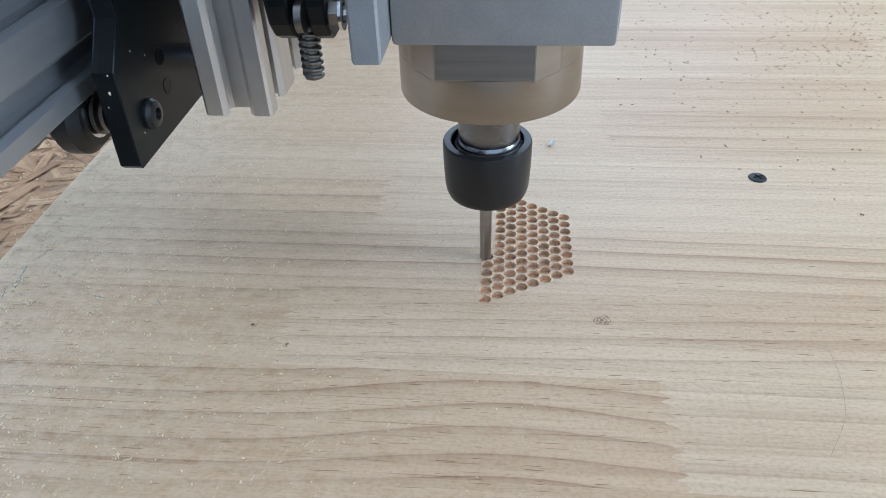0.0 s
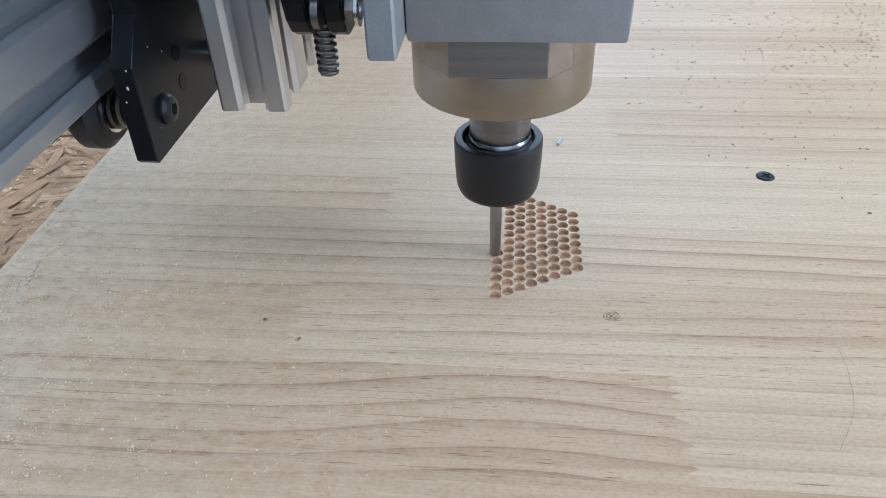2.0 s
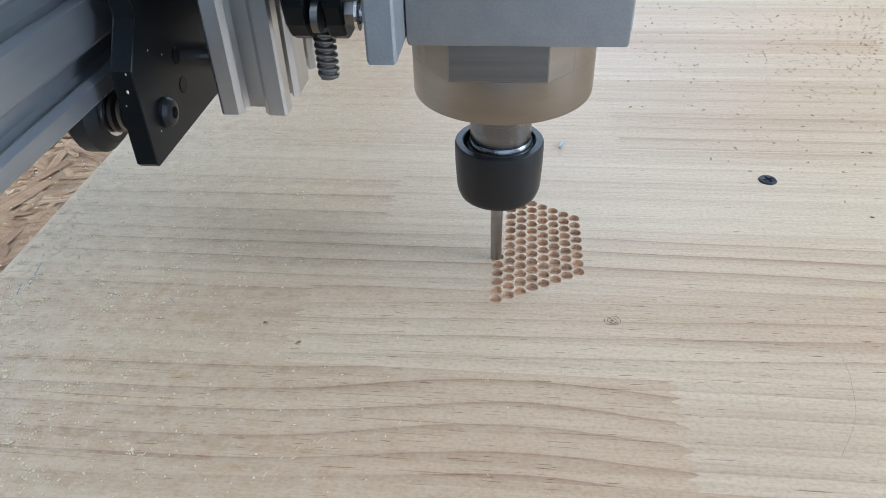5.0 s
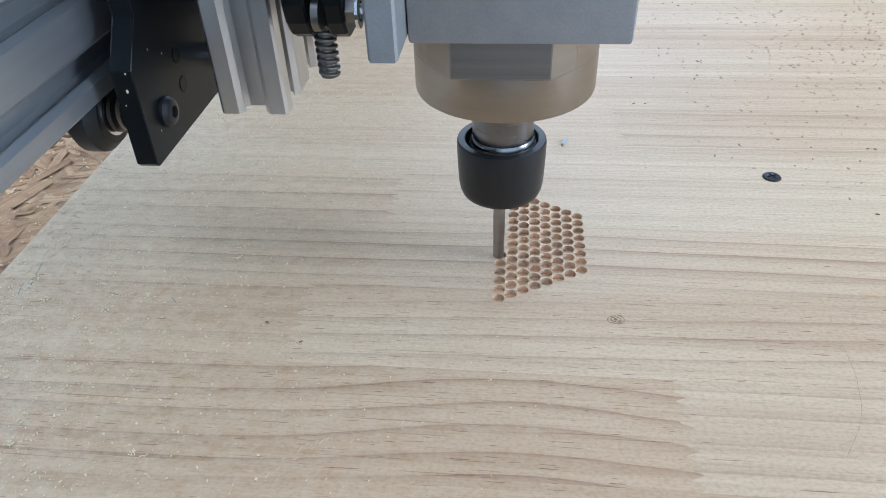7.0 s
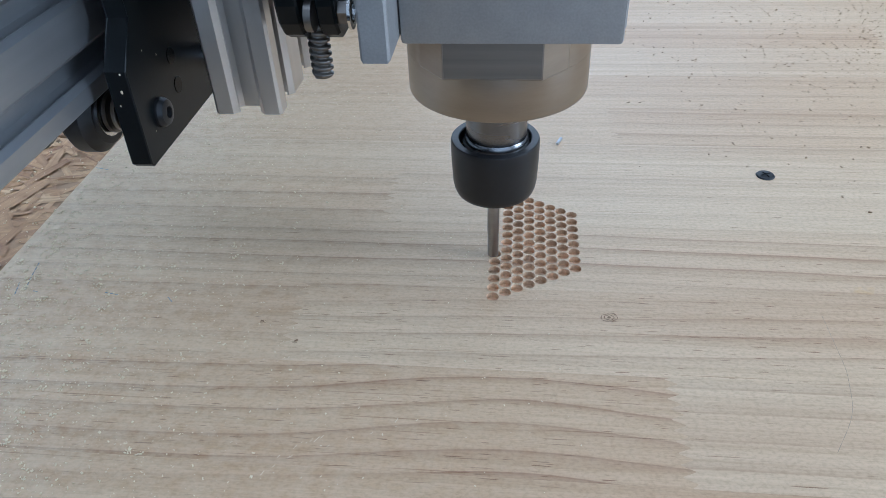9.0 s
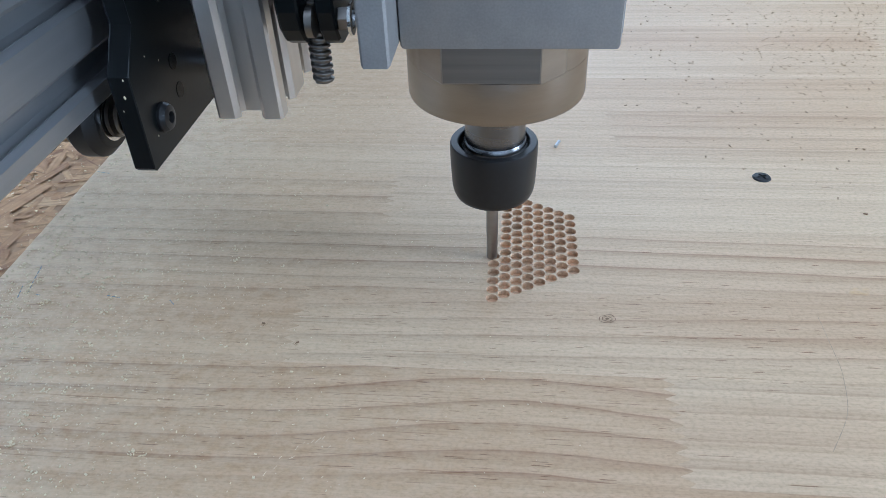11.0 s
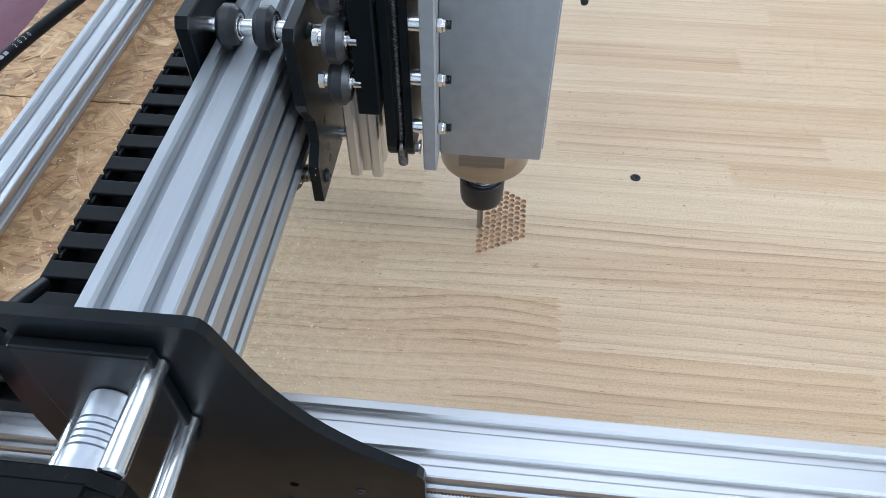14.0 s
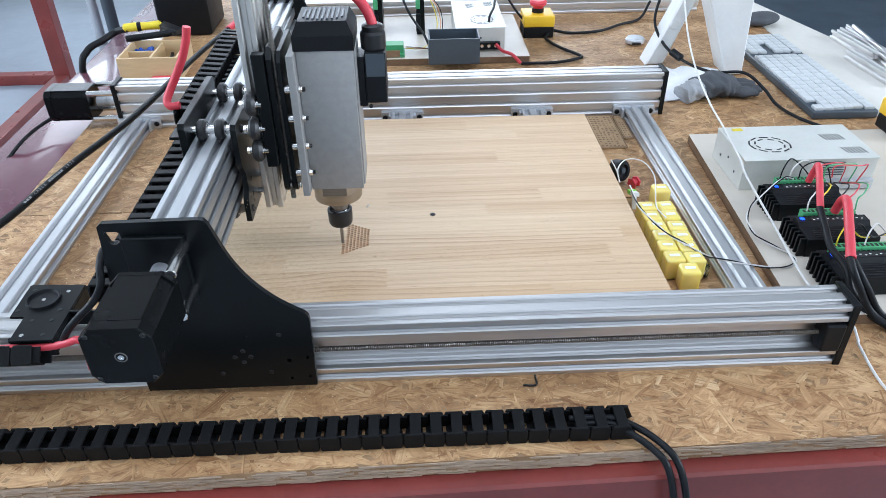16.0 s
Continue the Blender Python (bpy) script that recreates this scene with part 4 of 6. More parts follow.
part("slide_plate", slide_plate(-0.0550, -0.0491, 0.2405, 0.330, 0.1425, 0.310), black_plate, slide, "black slide plate")
part("slide_plate", slide_plate(-0.0446, -0.0397, 0.2405, 0.330, 0.1425, 0.306), black_plate, slide, "black slide plate")
part("nut_block", box(bmesh.new(), -0.0690, -0.0562, 0.2375, 0.2490, 0.178, 0.306, 0.001), black_plate, slide, "black block before the slide beam")
for bz in (0.198, 0.224, 0.252):
    part("axle", rod(bmesh.new(), (-0.0880, 0.2405, bz), (-0.0655, 0.2405, bz), 0.0036, 18), steel, slide, "bright roller axle", smooth=30)
    v_wheel(slide, (-0.0765, 0.2400, bz), (1, 0, 0), 0.0125, 0.0108)
    part("axle_nut", hex_nut(bmesh.new(), (-0.0850, 0.2405, bz), (-1, 0, 0), 0.0075, 0.0040), steel, slide)
flange_line = [(0.2370, 0.1400), (0.322, 0.1400), (0.322, 0.304), (0.2370, 0.304)]
part("flange", prism(bmesh.new(), flange_line, lambda u, v, w: Vector((w, u, v)), -0.0336, -0.0258, 0.0007), alu_body, slide, "thick grey aluminium mounting flange")
for bz in (0.166, 0.199, 0.232, 0.265):
    part("bolt_spacer", rod(bmesh.new(), (-0.0397, 0.2460, bz), (-0.0336, 0.2460, bz), 0.0046, 18), steel, slide, smooth=30)
    nb = hex_nut(bmesh.new(), (-0.0258, 0.2455, bz), (1, 0, 0), 0.0070, 0.0032)
    hex_nut(nb, (-0.0226, 0.2455, bz), (1, 0, 0), 0.0060, 0.0016)
    nut = part("nut", nb, steel, slide, "bright lock nut on the flange", smooth=30)
    part("thread_end", thread(bmesh.new(), (-0.0212, 0.2455, bz), (-0.0172, 0.2455, bz), 0.0024, 0.0008, 0.0003), nut_black, nut)
nb = bmesh.new()
hex_nut(nb, (-0.0397, 0.2450, 0.1505), (1, 0, 0), 0.0056, 0.0030)
rod(nb, (-0.0478, 0.2440, 0.1500), (-0.0459, 0.2440, 0.1500), 0.0042, 22)
part("lock_nut", nb, screw_steel, slide, "bright lock nut", smooth=30)
part("washer", lathe(bmesh.new(), (-0.0367, 0.2450, 0.1505), (1, 0, 0), [(0.0026, 0), (0.0043, 0), (0.0043, 0.0008), (0.0026, 0.0008)], 20, False), steel, slide)
for bz in (0.180, 0.240, 0.280):
    part("hub", rod(bmesh.new(), (-0.0446, 0.262, bz), (-0.0491, 0.262, bz), 0.0045, 18), steel, slide, smooth=30)

# ---- spindle ----
spindle = thing("router_spindle", (0, CY, 0.1065), "grey aluminium square spindle with black collet nut and cutter", "spindle")
bl = bmesh.new()
box(bl, -0.0256, 0.0345, 0.2530, 0.315, 0.1385, 0.3035, 0.0012)
body = part("body", bl, alu_body, spindle, "grey blasted aluminium square body", smooth=30)
part("rib", box(bmesh.new(), 0.0343, 0.0360, 0.262, 0.309, 0.1392, 0.300, 0.001), alu_body, body)
capb = bmesh.new()
prism(capb, [(-0.0275, 0.2515), (0.0360, 0.2515), (0.0360, 0.3165), (-0.0275, 0.3165)], lambda u, v, w: Vector((0.00425 + (u - 0.00425) * (1.0 if w < 0.32 else (0.97 if w < 0.328 else 0.84)), 0.284 + (v - 0.284) * (1.0 if w < 0.32 else (0.97 if w < 0.328 else 0.84)), w)), 0.3037, 0.3195)
prism(capb, [(-0.0275, 0.2515), (0.0360, 0.2515), (0.0360, 0.3165), (-0.0275, 0.3165)], lambda u, v, w: Vector((0.00425 + (u - 0.00425) * (0.995 if w < 0.325 else 0.80), 0.284 + (v - 0.284) * (0.995 if w < 0.325 else 0.80), w)), 0.3195, 0.3330)
cap = part("fan_cap", capb, black_plastic, spindle, "black plastic fan cap with slits", smooth=40)
for k in range(9):
    half = 0.0215 * math.sqrt(1 - ((k - 4) / 5.2) ** 2)
    part("slit", box(bmesh.new(), -0.0165 + k * 0.0050, -0.0140 + k * 0.0050, 0.284 - half, 0.284 + half, 0.3329, 0.3341, 0.0004), grey_plastic, cap)
tb = part("terminal_box", box(bmesh.new(), 0.0440, 0.0670, 0.275, 0.312, 0.2350, 0.2925, 0.0015), black_plastic, spindle, "black terminal box")
part("bracket", box(bmesh.new(), 0.0346, 0.0445, 0.278, 0.312, 0.2300, 0.2870, 0.0015), black_plastic, tb)
part("sticker", box(bmesh.new(), 0.0455, 0.0660, 0.2744, 0.2751, 0.2660, 0.2915), grey_plastic, tb, "dark grey sticker")
part("screw", lathe(bmesh.new(), (0.0480, 0.2775, 0.2310), (0, -1, 0), [(0.0022, 0), (0.0020, 0.003), (0, 0.0032)], 12), nut_black, tb)
part("cable_gland", lathe(bmesh.new(), (0.0540, 0.293, 0.2925), (0, 0, 1), [(0.0130, 0), (0.0138, 0.001), (0.0138, 0.0165), (0.0128, 0.0180), (0.0115, 0.0195), (0.0115, 0.0245), (0.0080, 0.0265)], 28), nut_black, spindle, "black cable gland", smooth=20)
boss = [(0.0281, 0.0), (0.0286, 0.0003), (0.0288, 0.0010), (0.0288, 0.0138)]
boss_part = part("bearing_boss", lathe(bmesh.new(), (0.0003, CY, 0.1136), (0, 0, 1), boss, 96), boss_steel, spindle, "warm grey turned steel bearing housing", smooth=30)
# above the rim, three wrench flats stand on the front of the housing
FLAT = [(-0.0226, -0.0190), (-0.0150, -0.0284), (0.0134, -0.0284), (0.0213, -0.0200)]
a0, a1 = math.atan2(FLAT[-1][1], FLAT[-1][0]), math.atan2(FLAT[0][1], FLAT[0][0]) + 2 * pi
flat_ring = [(0.0288 * cos(a0 + (a1 - a0) * k / 60), 0.0288 * sin(a0 + (a1 - a0) * k / 60)) for k in range(60)]
for (u0, v0), (u1, v1) in zip(FLAT, FLAT[1:]):
    flat_ring += [(u0 + (u1 - u0) * k / 12, v0 + (v1 - v0) * k / 12) for k in range(12)]
cb = bmesh.new()
levels = [[cb.verts.new((u * f + 0.0003, CY + v * f, z)) for u, v in flat_ring] for f, z in ((0.990, 0.1271), (1.0, 0.1275), (1.0, 0.1384))]
for lo, hi in zip(levels, levels[1:]):
    for k in range(len(lo)):
        cb.faces.new((lo[k], lo[(k + 1) % len(lo)], hi[(k + 1) % len(lo)], hi[k]))
cb.faces.new(levels[0])
cb.faces.new(levels[-1])
part("collar", cb, boss_steel, boss_part, smooth=20)
part("wrench_flat", prism(bmesh.new(), [(FLAT[1][0] + 0.0004, -0.0270), (FLAT[2][0] - 0.0004, -0.0270), (FLAT[2][0] - 0.0004, -0.02848), (FLAT[1][0] + 0.0004, -0.02848)], lambda u, v, w: Vector((u + 0.0003, CY + v, w)), 0.1277, 0.1382), flat_steel, boss_part, "milled wrench flat with fine lines")
part("shaft", lathe(bmesh.new(), (0.0, CY, 0.0905), (0, 0, 1), [(0.0117, -0.0020), (0.0117, 0.0020), (0.0113, 0.0026), (0.0110, 0.0028), (0.0109, 0.0038), (0.0104, 0.0046), (0.0104, 0.0240)], 48), shaft_steel, spindle, "bright spindle shaft", smooth=30)
nutp = [(0.0060, 0.0), (0.0128, 0.0002), (0.0137, 0.0009), (0.0144, 0.0026), (0.0148, 0.0050), (0.0150, 0.0090), (0.0152, 0.0130), (0.0153, 0.0203), (0.0151, 0.0211), (0.0148, 0.0214), (0.0127, 0.0214), (0.0124, 0.0211), (0.0124, 0.0172), (0.0102, 0.0172)]
part("collet_nut", lathe(bmesh.new(), (-0.0004, CY, 0.0724), (0, 0, 1), nutp, 64), nut_black, spindle, "black collet nut", smooth=30)
part("cutter", lathe(bmesh.new(), (-0.0008, CY, 0.0425), (0, 0, 1), [(0.0, 0.0004), (0.0020, 0.0), (0.0021, 0.0004), (0.0021, 0.0100), (0.0022, 0.0108), (0.0022, 0.0305)], 24), bit_steel, spindle, "grey carbide cutter", smooth=30)

# ---- drag chains ----
def link_meshes(w, h, pitch):
    """The pieces of one chain link along x: two cheeks with their tongues, and the bars across."""
    out = []
    for sd in (-1, 1):
        bm = bmesh.new()
        a, b = sorted((sd * w / 2, sd * (w / 2 - 0.0028)))
        outline = [(-pitch * 0.49, -h * 0.30), (-pitch * 0.40, -h / 2), (pitch * 0.40, -h / 2), (pitch * 0.47, -h * 0.36), (pitch * 0.47, h * 0.36), (pitch * 0.40, h / 2), (-pitch * 0.40, h / 2), (-pitch * 0.49, h * 0.30)]
        prism(bm, outline, lambda u, v, q: Vector((u, q, v)), a, b, 0.0006)
        out.append(("cheek", made(bm, chain_plastic)))
        bm = bmesh.new()
        a, b = sorted((sd * (w / 2 - 0.0027), sd * (w / 2 - 0.0046)))
        box(bm, pitch * 0.30, pitch * 0.80, a, b, -h * 0.42, h * 0.42, 0.0006)
        out.append(("tongue", made(bm, chain_plastic)))
    bm = bmesh.new()
    box(bm, -pitch * 0.36, pitch * 0.18, -w / 2 + 0.0005, w / 2 - 0.0005, h / 2 - 0.0026, h / 2 + 0.0004, 0.0008)
    out.append(("bar", made(bm, chain_plastic)))
    bm = bmesh.new()
    box(bm, -pitch * 0.44, pitch * 0.40, -w / 2 + 0.0005, w / 2 - 0.0005, -h / 2 - 0.0002, -h / 2 + 0.0020, 0.0006)
    out.append(("bar", made(bm, chain_plastic)))
    return out


def drag_chain(label, points, w, h, pitch, up=(0, 0, 1), ends=True):
    """Links laid one after another along the points."""
    dense = smooth_line(points, 24)
    holder = thing("drag_chain", points[0], label, "drag chain")
    pieces = link_meshes(w, h, pitch)
    way_left, k = 0.0, 0
    side = None
    for a, b in zip(dense, dense[1:]):
        seg = (b - a).length
        while way_left <= seg:
            p = a + (b - a) * (way_left / max(seg, 1e-9))
            x = (b - a).normalized()
            y = side = ((Vector(up).cross(x)).normalized() if side is None else (side - x * side.dot(x)).normalized())
            top = x.cross(y)
            if top.z < -0.5:
                y, top = -y, -top
            m = Matrix((x, y, top)).transposed().to_4x4()
            m.translation = p
            link = shared("link", pieces[4][1], holder, m)
            for q, (nm, me) in enumerate(pieces):
                if q != 4:
                    shared(nm, me, link, m)
            way_left += pitch
        way_left -= seg
    return holder


chain_front = drag_chain("black plastic drag chain lying on the strand board in front", [(0.288, -0.002, 0.0097), (-0.10, -0.002, 0.0097), (-0.30, -0.002, 0.0097), (-0.455, -0.001, 0.0097), (-0.488, 0.018, 0.045), (-0.455, 0.038, 0.081), (-0.40, 0.042, 0.084), (-0.275, 0.044, 0.084)], 0.029, 0.0185, 0.0202)
part("end_piece", prism(bmesh.new(), [(0.286, -0.0003), (0.300, -0.0003), (0.306, 0.004), (0.300, 0.0185), (0.286, 0.0185)], lambda u, v, w: Vector((u, w, v + 0.0005)), 0.0085, 0.0118, 0.0005), chain_plastic, chain_front)
part("end_piece", prism(bmesh.new(), [(0.286, -0.0003), (0.302, -0.0003), (0.302, 0.010), (0.286, 0.0185)], lambda u, v, w: Vector((u, w, v + 0.0005)), -0.0160, -0.0128, 0.0005), chain_plastic, chain_front)
drag_chain("black plastic drag chain along the gantry beam", [(-0.207, 0.085, 0.1315), (-0.207, 0.30, 0.1315), (-0.207, 0.55, 0.1315), (-0.207, 0.72, 0.1325), (-0.205, 0.748, 0.1520), (-0.204, 0.72, 0.1710), (-0.202, 0.60, 0.1720), (-0.200, 0.40, 0.1720)], 0.030, 0.018, 0.0202)
tagged(part("chain_tray", prism(bmesh.new(), [(-0.224, 0.1195), (-0.149, 0.1195), (-0.149, 0.150), (-0.1515, 0.150), (-0.1515, 0.122), (-0.224, 0.122)], lambda u, v, w: Vector((u, w, v)), 0.078, 0.770), black_plate, gantry), "black angle tray under the chain")
part("chain_mount", box(bmesh.new(), -0.214, -0.160, 0.355, 0.388, 0.158, 0.1620, 0.001), black_plate, carriage, "black chain mount")
for ay in (0.350, 0.290):
    part("mount_bolt", rod(bmesh.new(), (-0.172, ay, 0.180), (-0.160, ay, 0.180), 0.0042, 16, 0.0006), steel, carriage, smooth=30)

# ---- cables on the machine ----
def cord(name, points, r, mat, label, category="cable", seg=10):
    at = Vector(points[0])
    bm = cable(bmesh.new(), points, r, seg)
    ob = part(name, bm, mat, None, "", 60)
    return tagged(ob, label, category)


cord("sleeved_cable", [(-0.42, 0.046, 0.0885), (-0.345, 0.047, 0.0890), (-0.300, 0.0472, 0.0910), (-0.262, 0.0465, 0.0920), (-0.240, 0.044, 0.0985), (-0.228, 0.040, 0.1055), (-0.2205, 0.038, 0.102), (-0.2205, 0.037, 0.090), (-0.221, 0.036, 0.072)], 0.0038, red_plastic, "red sleeved cable leaving the chain beside the motor")
cord("motor_cable", [(-0.202, 0.120, 0.160), (-0.2005, 0.090, 0.174), (-0.1985, 0.068, 0.170), (-0.197, 0.057, 0.158), (-0.206, 0.052, 0.142), (-0.221, 0.048, 0.128), (-0.235, 0.046, 0.114), (-0.247, 0.049, 0.097)], 0.0036, black_plastic, "black motor cable looping over the side plate")
POWER_WAY = [(-0.470, 0.020, 0.006), (-0.425, 0.100, 0.085), (-0.397, 0.175, 0.118), (-0.373, 0.243, 0.122), (-0.353, 0.359, 0.122), (-0.315, 0.525, 0.122), (-0.284, 0.747, 0.126), (-0.253, 0.890, 0.130)]
power = cord("power_cable", POWER_WAY, 0.0046, black_plastic, "thick black power cable hanging beside the gantry", seg=14)


def glyph(ch, size):
    """One letter of the built-in font as a mesh."""
    cu = bpy.data.curves.new("letter", "FONT")
    cu.body, cu.size, cu.align_x, cu.align_y = ch, size, "CENTER", "CENTER"
    ob = new("letter", cu)
    me = bpy.data.meshes.new_from_object(ob.evaluated_get(bpy.context.evaluated_depsgraph_get()))
    bpy.data.objects.remove(ob)
    me.materials.append(print_grey)
    return me


def print_along(parent, way, start, text, step, size, r):
    """White print along a cable; an underscore stands for a plain bar."""
    dense = smooth_line(way, 24)
    facing = Vector((0.45, -0.45, 0.78)).normalized()
    run, marks = 0.0, [(start + k * step, ch) for k, ch in enumerate(text)]
    for a, b in zip(dense, dense[1:]):
        seg = (b - a).length
        while marks and marks[0][0] <= run + seg:
            at, ch = marks.pop(0)
            x = (b - a).normalized()
            n = (facing - x * facing.dot(x)).normalized()
            m = Matrix((x, n.cross(x), n)).transposed().to_4x4()
            m.translation = a + x * (at - run) + n * (r + 0.0002)
            if ch == "_":
                part("printed_bar", box(bmesh.new(), -step * 0.36, step * 0.36, -size * 0.26, size * 0.26, 0, 0.0001, 0, m), print_grey, parent)
            elif ch != " ":
                shared("letter", glyph(ch, size), parent, m, "small white printed letter")
        run += seg


print_along(power, POWER_WAY, 0.305, "___ CABLE ______ 2020", 0.0052, 0.0049, 0.0046)
cord("sleeved_cable", [(-0.253, 0.890, 0.130), (-0.240, 0.940, 0.134), (-0.220, 0.985, 0.150)], 0.0062, red_plastic, "red sleeve on the end of the power cable")
cord("sleeved_cable", [(-0.180, 0.410, 0.284), (-0.184, 0.410, 0.268), (-0.193, 0.411, 0.246), (-0.204, 0.412, 0.226), (-0.216, 0.411, 0.206), (-0.2225, 0.404, 0.192), (-0.218, 0.399, 0.1855), (-0.206, 0.400, 0.186)], 0.0052, red_plastic, "red sleeved cable bending into the chain end")
cord("spindle_cable", [(0.0545, 0.293, 0.313), (0.0530, 0.294, 0.322), (0.0470, 0.297, 0.335), (0.034, 0.302, 0.348), (0.012, 0.310, 0.357), (-0.020, 0.322, 0.362), (-0.060, 0.340, 0.358), (-0.095, 0.365, 0.345), (-0.130, 0.395, 0.325)], 0.0056, red_plastic, "red sleeved spindle cable arching from the gland", seg=14)
cord("chain_cable", [(0.240, 0.002, 0.013), (0.280, 0.001, 0.013), (0.300, -0.008, 0.012), (0.320, -0.026, 0.010), (0.334, -0.046, 0.004), (0.342, -0.062, -0.020), (0.350, -0.068, -0.070), (0.354, -0.068, -0.160)], 0.0035, black_plastic, "black cable leaving the chain over the table edge")
cord("chain_cable", [(0.245, -0.005, 0.012), (0.280, -0.006, 0.012), (0.298, -0.018, 0.010), (0.314, -0.034, 0.007), (0.325, -0.050, 0.000), (0.332, -0.064, -0.030), (0.338, -0.068, -0.080), (0.340, -0.068, -0.160)], 0.0035, black_plastic, "black cable leaving the chain over the table edge")
cord("hex_key", [(0.203, 0.061, 0.0018), (0.214, 0.060, 0.0018), (0.2175, 0.062, 0.0018), (0.2178, 0.068, 0.0018), (0.2176, 0.0745, 0.0018)], 0.0012, nut_black, "small black bent hex key on the strand board", "hex key", 6)

# ---- on the pine panel ----
hd = lathe(bmesh.new(), (0.116, 0.3465, ZB - 0.0002), (0, 0, 1), [(0.0039, 0), (0.0040, 0.0003), (0.0035, 0.0008), (0, 0.0010)], 28)
head = part("wood_screw", hd, nut_black, None, "", 40)
a, b = 0.0022, 0.00045
plus = [(b, b), (b, a), (-b, a), (-b, b), (-a, b), (-a, -b), (-b, -b), (-b, -a), (b, -a), (b, -b), (a, -b), (a, b)]
turn = Matrix.Translation((0.116, 0.3465, ZB)) @ Matrix.Rotation(radians(25), 4, "Z")
cutter = prism(bmesh.new(), plus, lambda u, v, w: turn @ Vector((u, v, w)), 0.00025, 0.003)
tool = part("tool", cutter, nut_black)
mod = head.modifiers.new("cross", "BOOLEAN")
mod.operation, mod.object, mod.solver = "DIFFERENCE", tool, "EXACT"
head.data = bpy.data.meshes.new_from_object(head.evaluated_get(bpy.context.evaluated_depsgraph_get()))
head.modifiers.clear()
bpy.data.objects.remove(tool)
tagged(head, "black cross-head screw sunk into the pine panel", "screw")


def ribbon(points, width):
    """A thin line drawn on the panel."""
    line = smooth_line(points, 8)
    bm = bmesh.new()
    prev = None
    for k, q in enumerate(line):
        way = (line[min(k + 1, len(line) - 1)] - line[max(k - 1, 0)]).normalized()
        s = Vector((-way.y, way.x, 0)) * (width / 2 * (0.6 + 0.4 * sin(k * 2.1)))
        pair = (bm.verts.new(q + s), bm.verts.new(q - s))
        if prev:
            bm.faces.new((prev[0], prev[1], pair[1], pair[0]))
        prev = pair
    return bm


LZ = ZB + 0.00012
part("pencil_line", ribbon([(0.1122, 0.256, LZ), (0.1122, 0.249, LZ), (0.1121, 0.241, LZ), (0.1119, 0.232, LZ), (0.111, 0.226, LZ), (0.109, 0.217, LZ), (0.106, 0.210, LZ), (0.099, 0.199, LZ)], 0.00026), pencil_grey, panel, "faint curved pencil line")
for pts in ([(-0.179, 0.270, LZ), (-0.1775, 0.262, LZ), (-0.1755, 0.254, LZ)], [(-0.180, 0.258, LZ), (-0.178, 0.251, LZ)], [(-0.144, 0.2542, LZ), (-0.138, 0.2530, LZ)], [(-0.119, 0.253, LZ), (-0.1165, 0.2505, LZ)], [(-0.191, 0.3415, LZ), (-0.184, 0.3400, LZ)], [(-0.172, 0.2535, LZ), (-0.170, 0.2530, LZ)]):
    part("pencil_mark", ribbon(pts, 0.0005), pencil_blue, panel, "blue pencil mark")
rs = random.Random(12)
for k in range(16):
    f = rs.random()
    sx, sy = -0.062 + 0.040 * f + rs.gauss(0, 0.003), 0.184 + 0.019 * f + rs.gauss(0, 0.0016)
    part("scuff", ribbon([(sx, sy, LZ), (sx + 0.0006, sy + rs.uniform(0.0006, 0.0016), LZ)], rs.uniform(0.00015, 0.0004)), chip_wood, panel, "short pale scuff")
for kx, ky, kr in ((0.0405, 0.2512, 0.0022), (0.368, 0.521, 0.0026), (-0.0660, 0.2330, 0.0007), (0.184, 0.261, 0.0012), (-0.0795, 0.2420, 0.0008)):
    ring = bmesh.new()
    for f in ((1.0, 0.90), (0.62, 0.5), (0.22, 0.0)):
        wob = [1 + 0.30 * noise.noise(Vector((cos(2 * pi * k / 20) * 1.3, sin(2 * pi * k / 20) * 1.3, kx * 40 + f[0] * 2))) for k in range(20)]
        outer = [ring.verts.new((kx + 1.35 * kr * f[0] * wob[k] * cos(2 * pi * k / 20), ky + kr * f[0] * wob[k] * sin(2 * pi * k / 20), LZ)) for k in range(20)]
        if f[1] > 0:
            inner = [ring.verts.new((kx + 1.35 * kr * (f[1] + 0.08 * sin(k * 1.7)) * wob[k] * cos(2 * pi * k / 20), ky + kr * (f[1] + 0.08 * sin(k * 1.7)) * wob[k] * sin(2 * pi * k / 20), LZ)) for k in range(20)]
            for k in range(20):
                ring.faces.new((outer[k], outer[(k + 1) % 20], inner[(k + 1) % 20], inner[k]))
        else:
            ring.faces.new(outer)
    part("knot", ring, knot_dark, panel, "small dark ringed knot")
for dx, dy, dr in ((-0.180, 0.3710, 0.0016), (-0.0655, 0.2336, 0.0006), (-0.0800, 0.2424, 0.0006), (0.1502, 0.3195, 0.0008), (0.165, 0.373, 0.0006)):
    sp = box(bmesh.new(), -dr, dr, -dr * 0.45, dr * 0.45, 0.0, 0.0005, 0.0002, Matrix.Translation((dx, dy, ZB)) @ Matrix.Rotation(dx * 40, 4, "Z"))
    tagged(part("bark_fleck", sp, knot_dark), "tiny dark bark fleck lying on the pine panel", "fleck", "dark flecks")
tagged(part("bit_of_wire", rod(bmesh.new(), (0.0262, 0.3700, ZB + 0.0009), (0.0282, 0.3755, ZB + 0.0009), 0.0008, 8), alu_cast), "tiny grey metal scrap lying on the panel", "metal scrap")


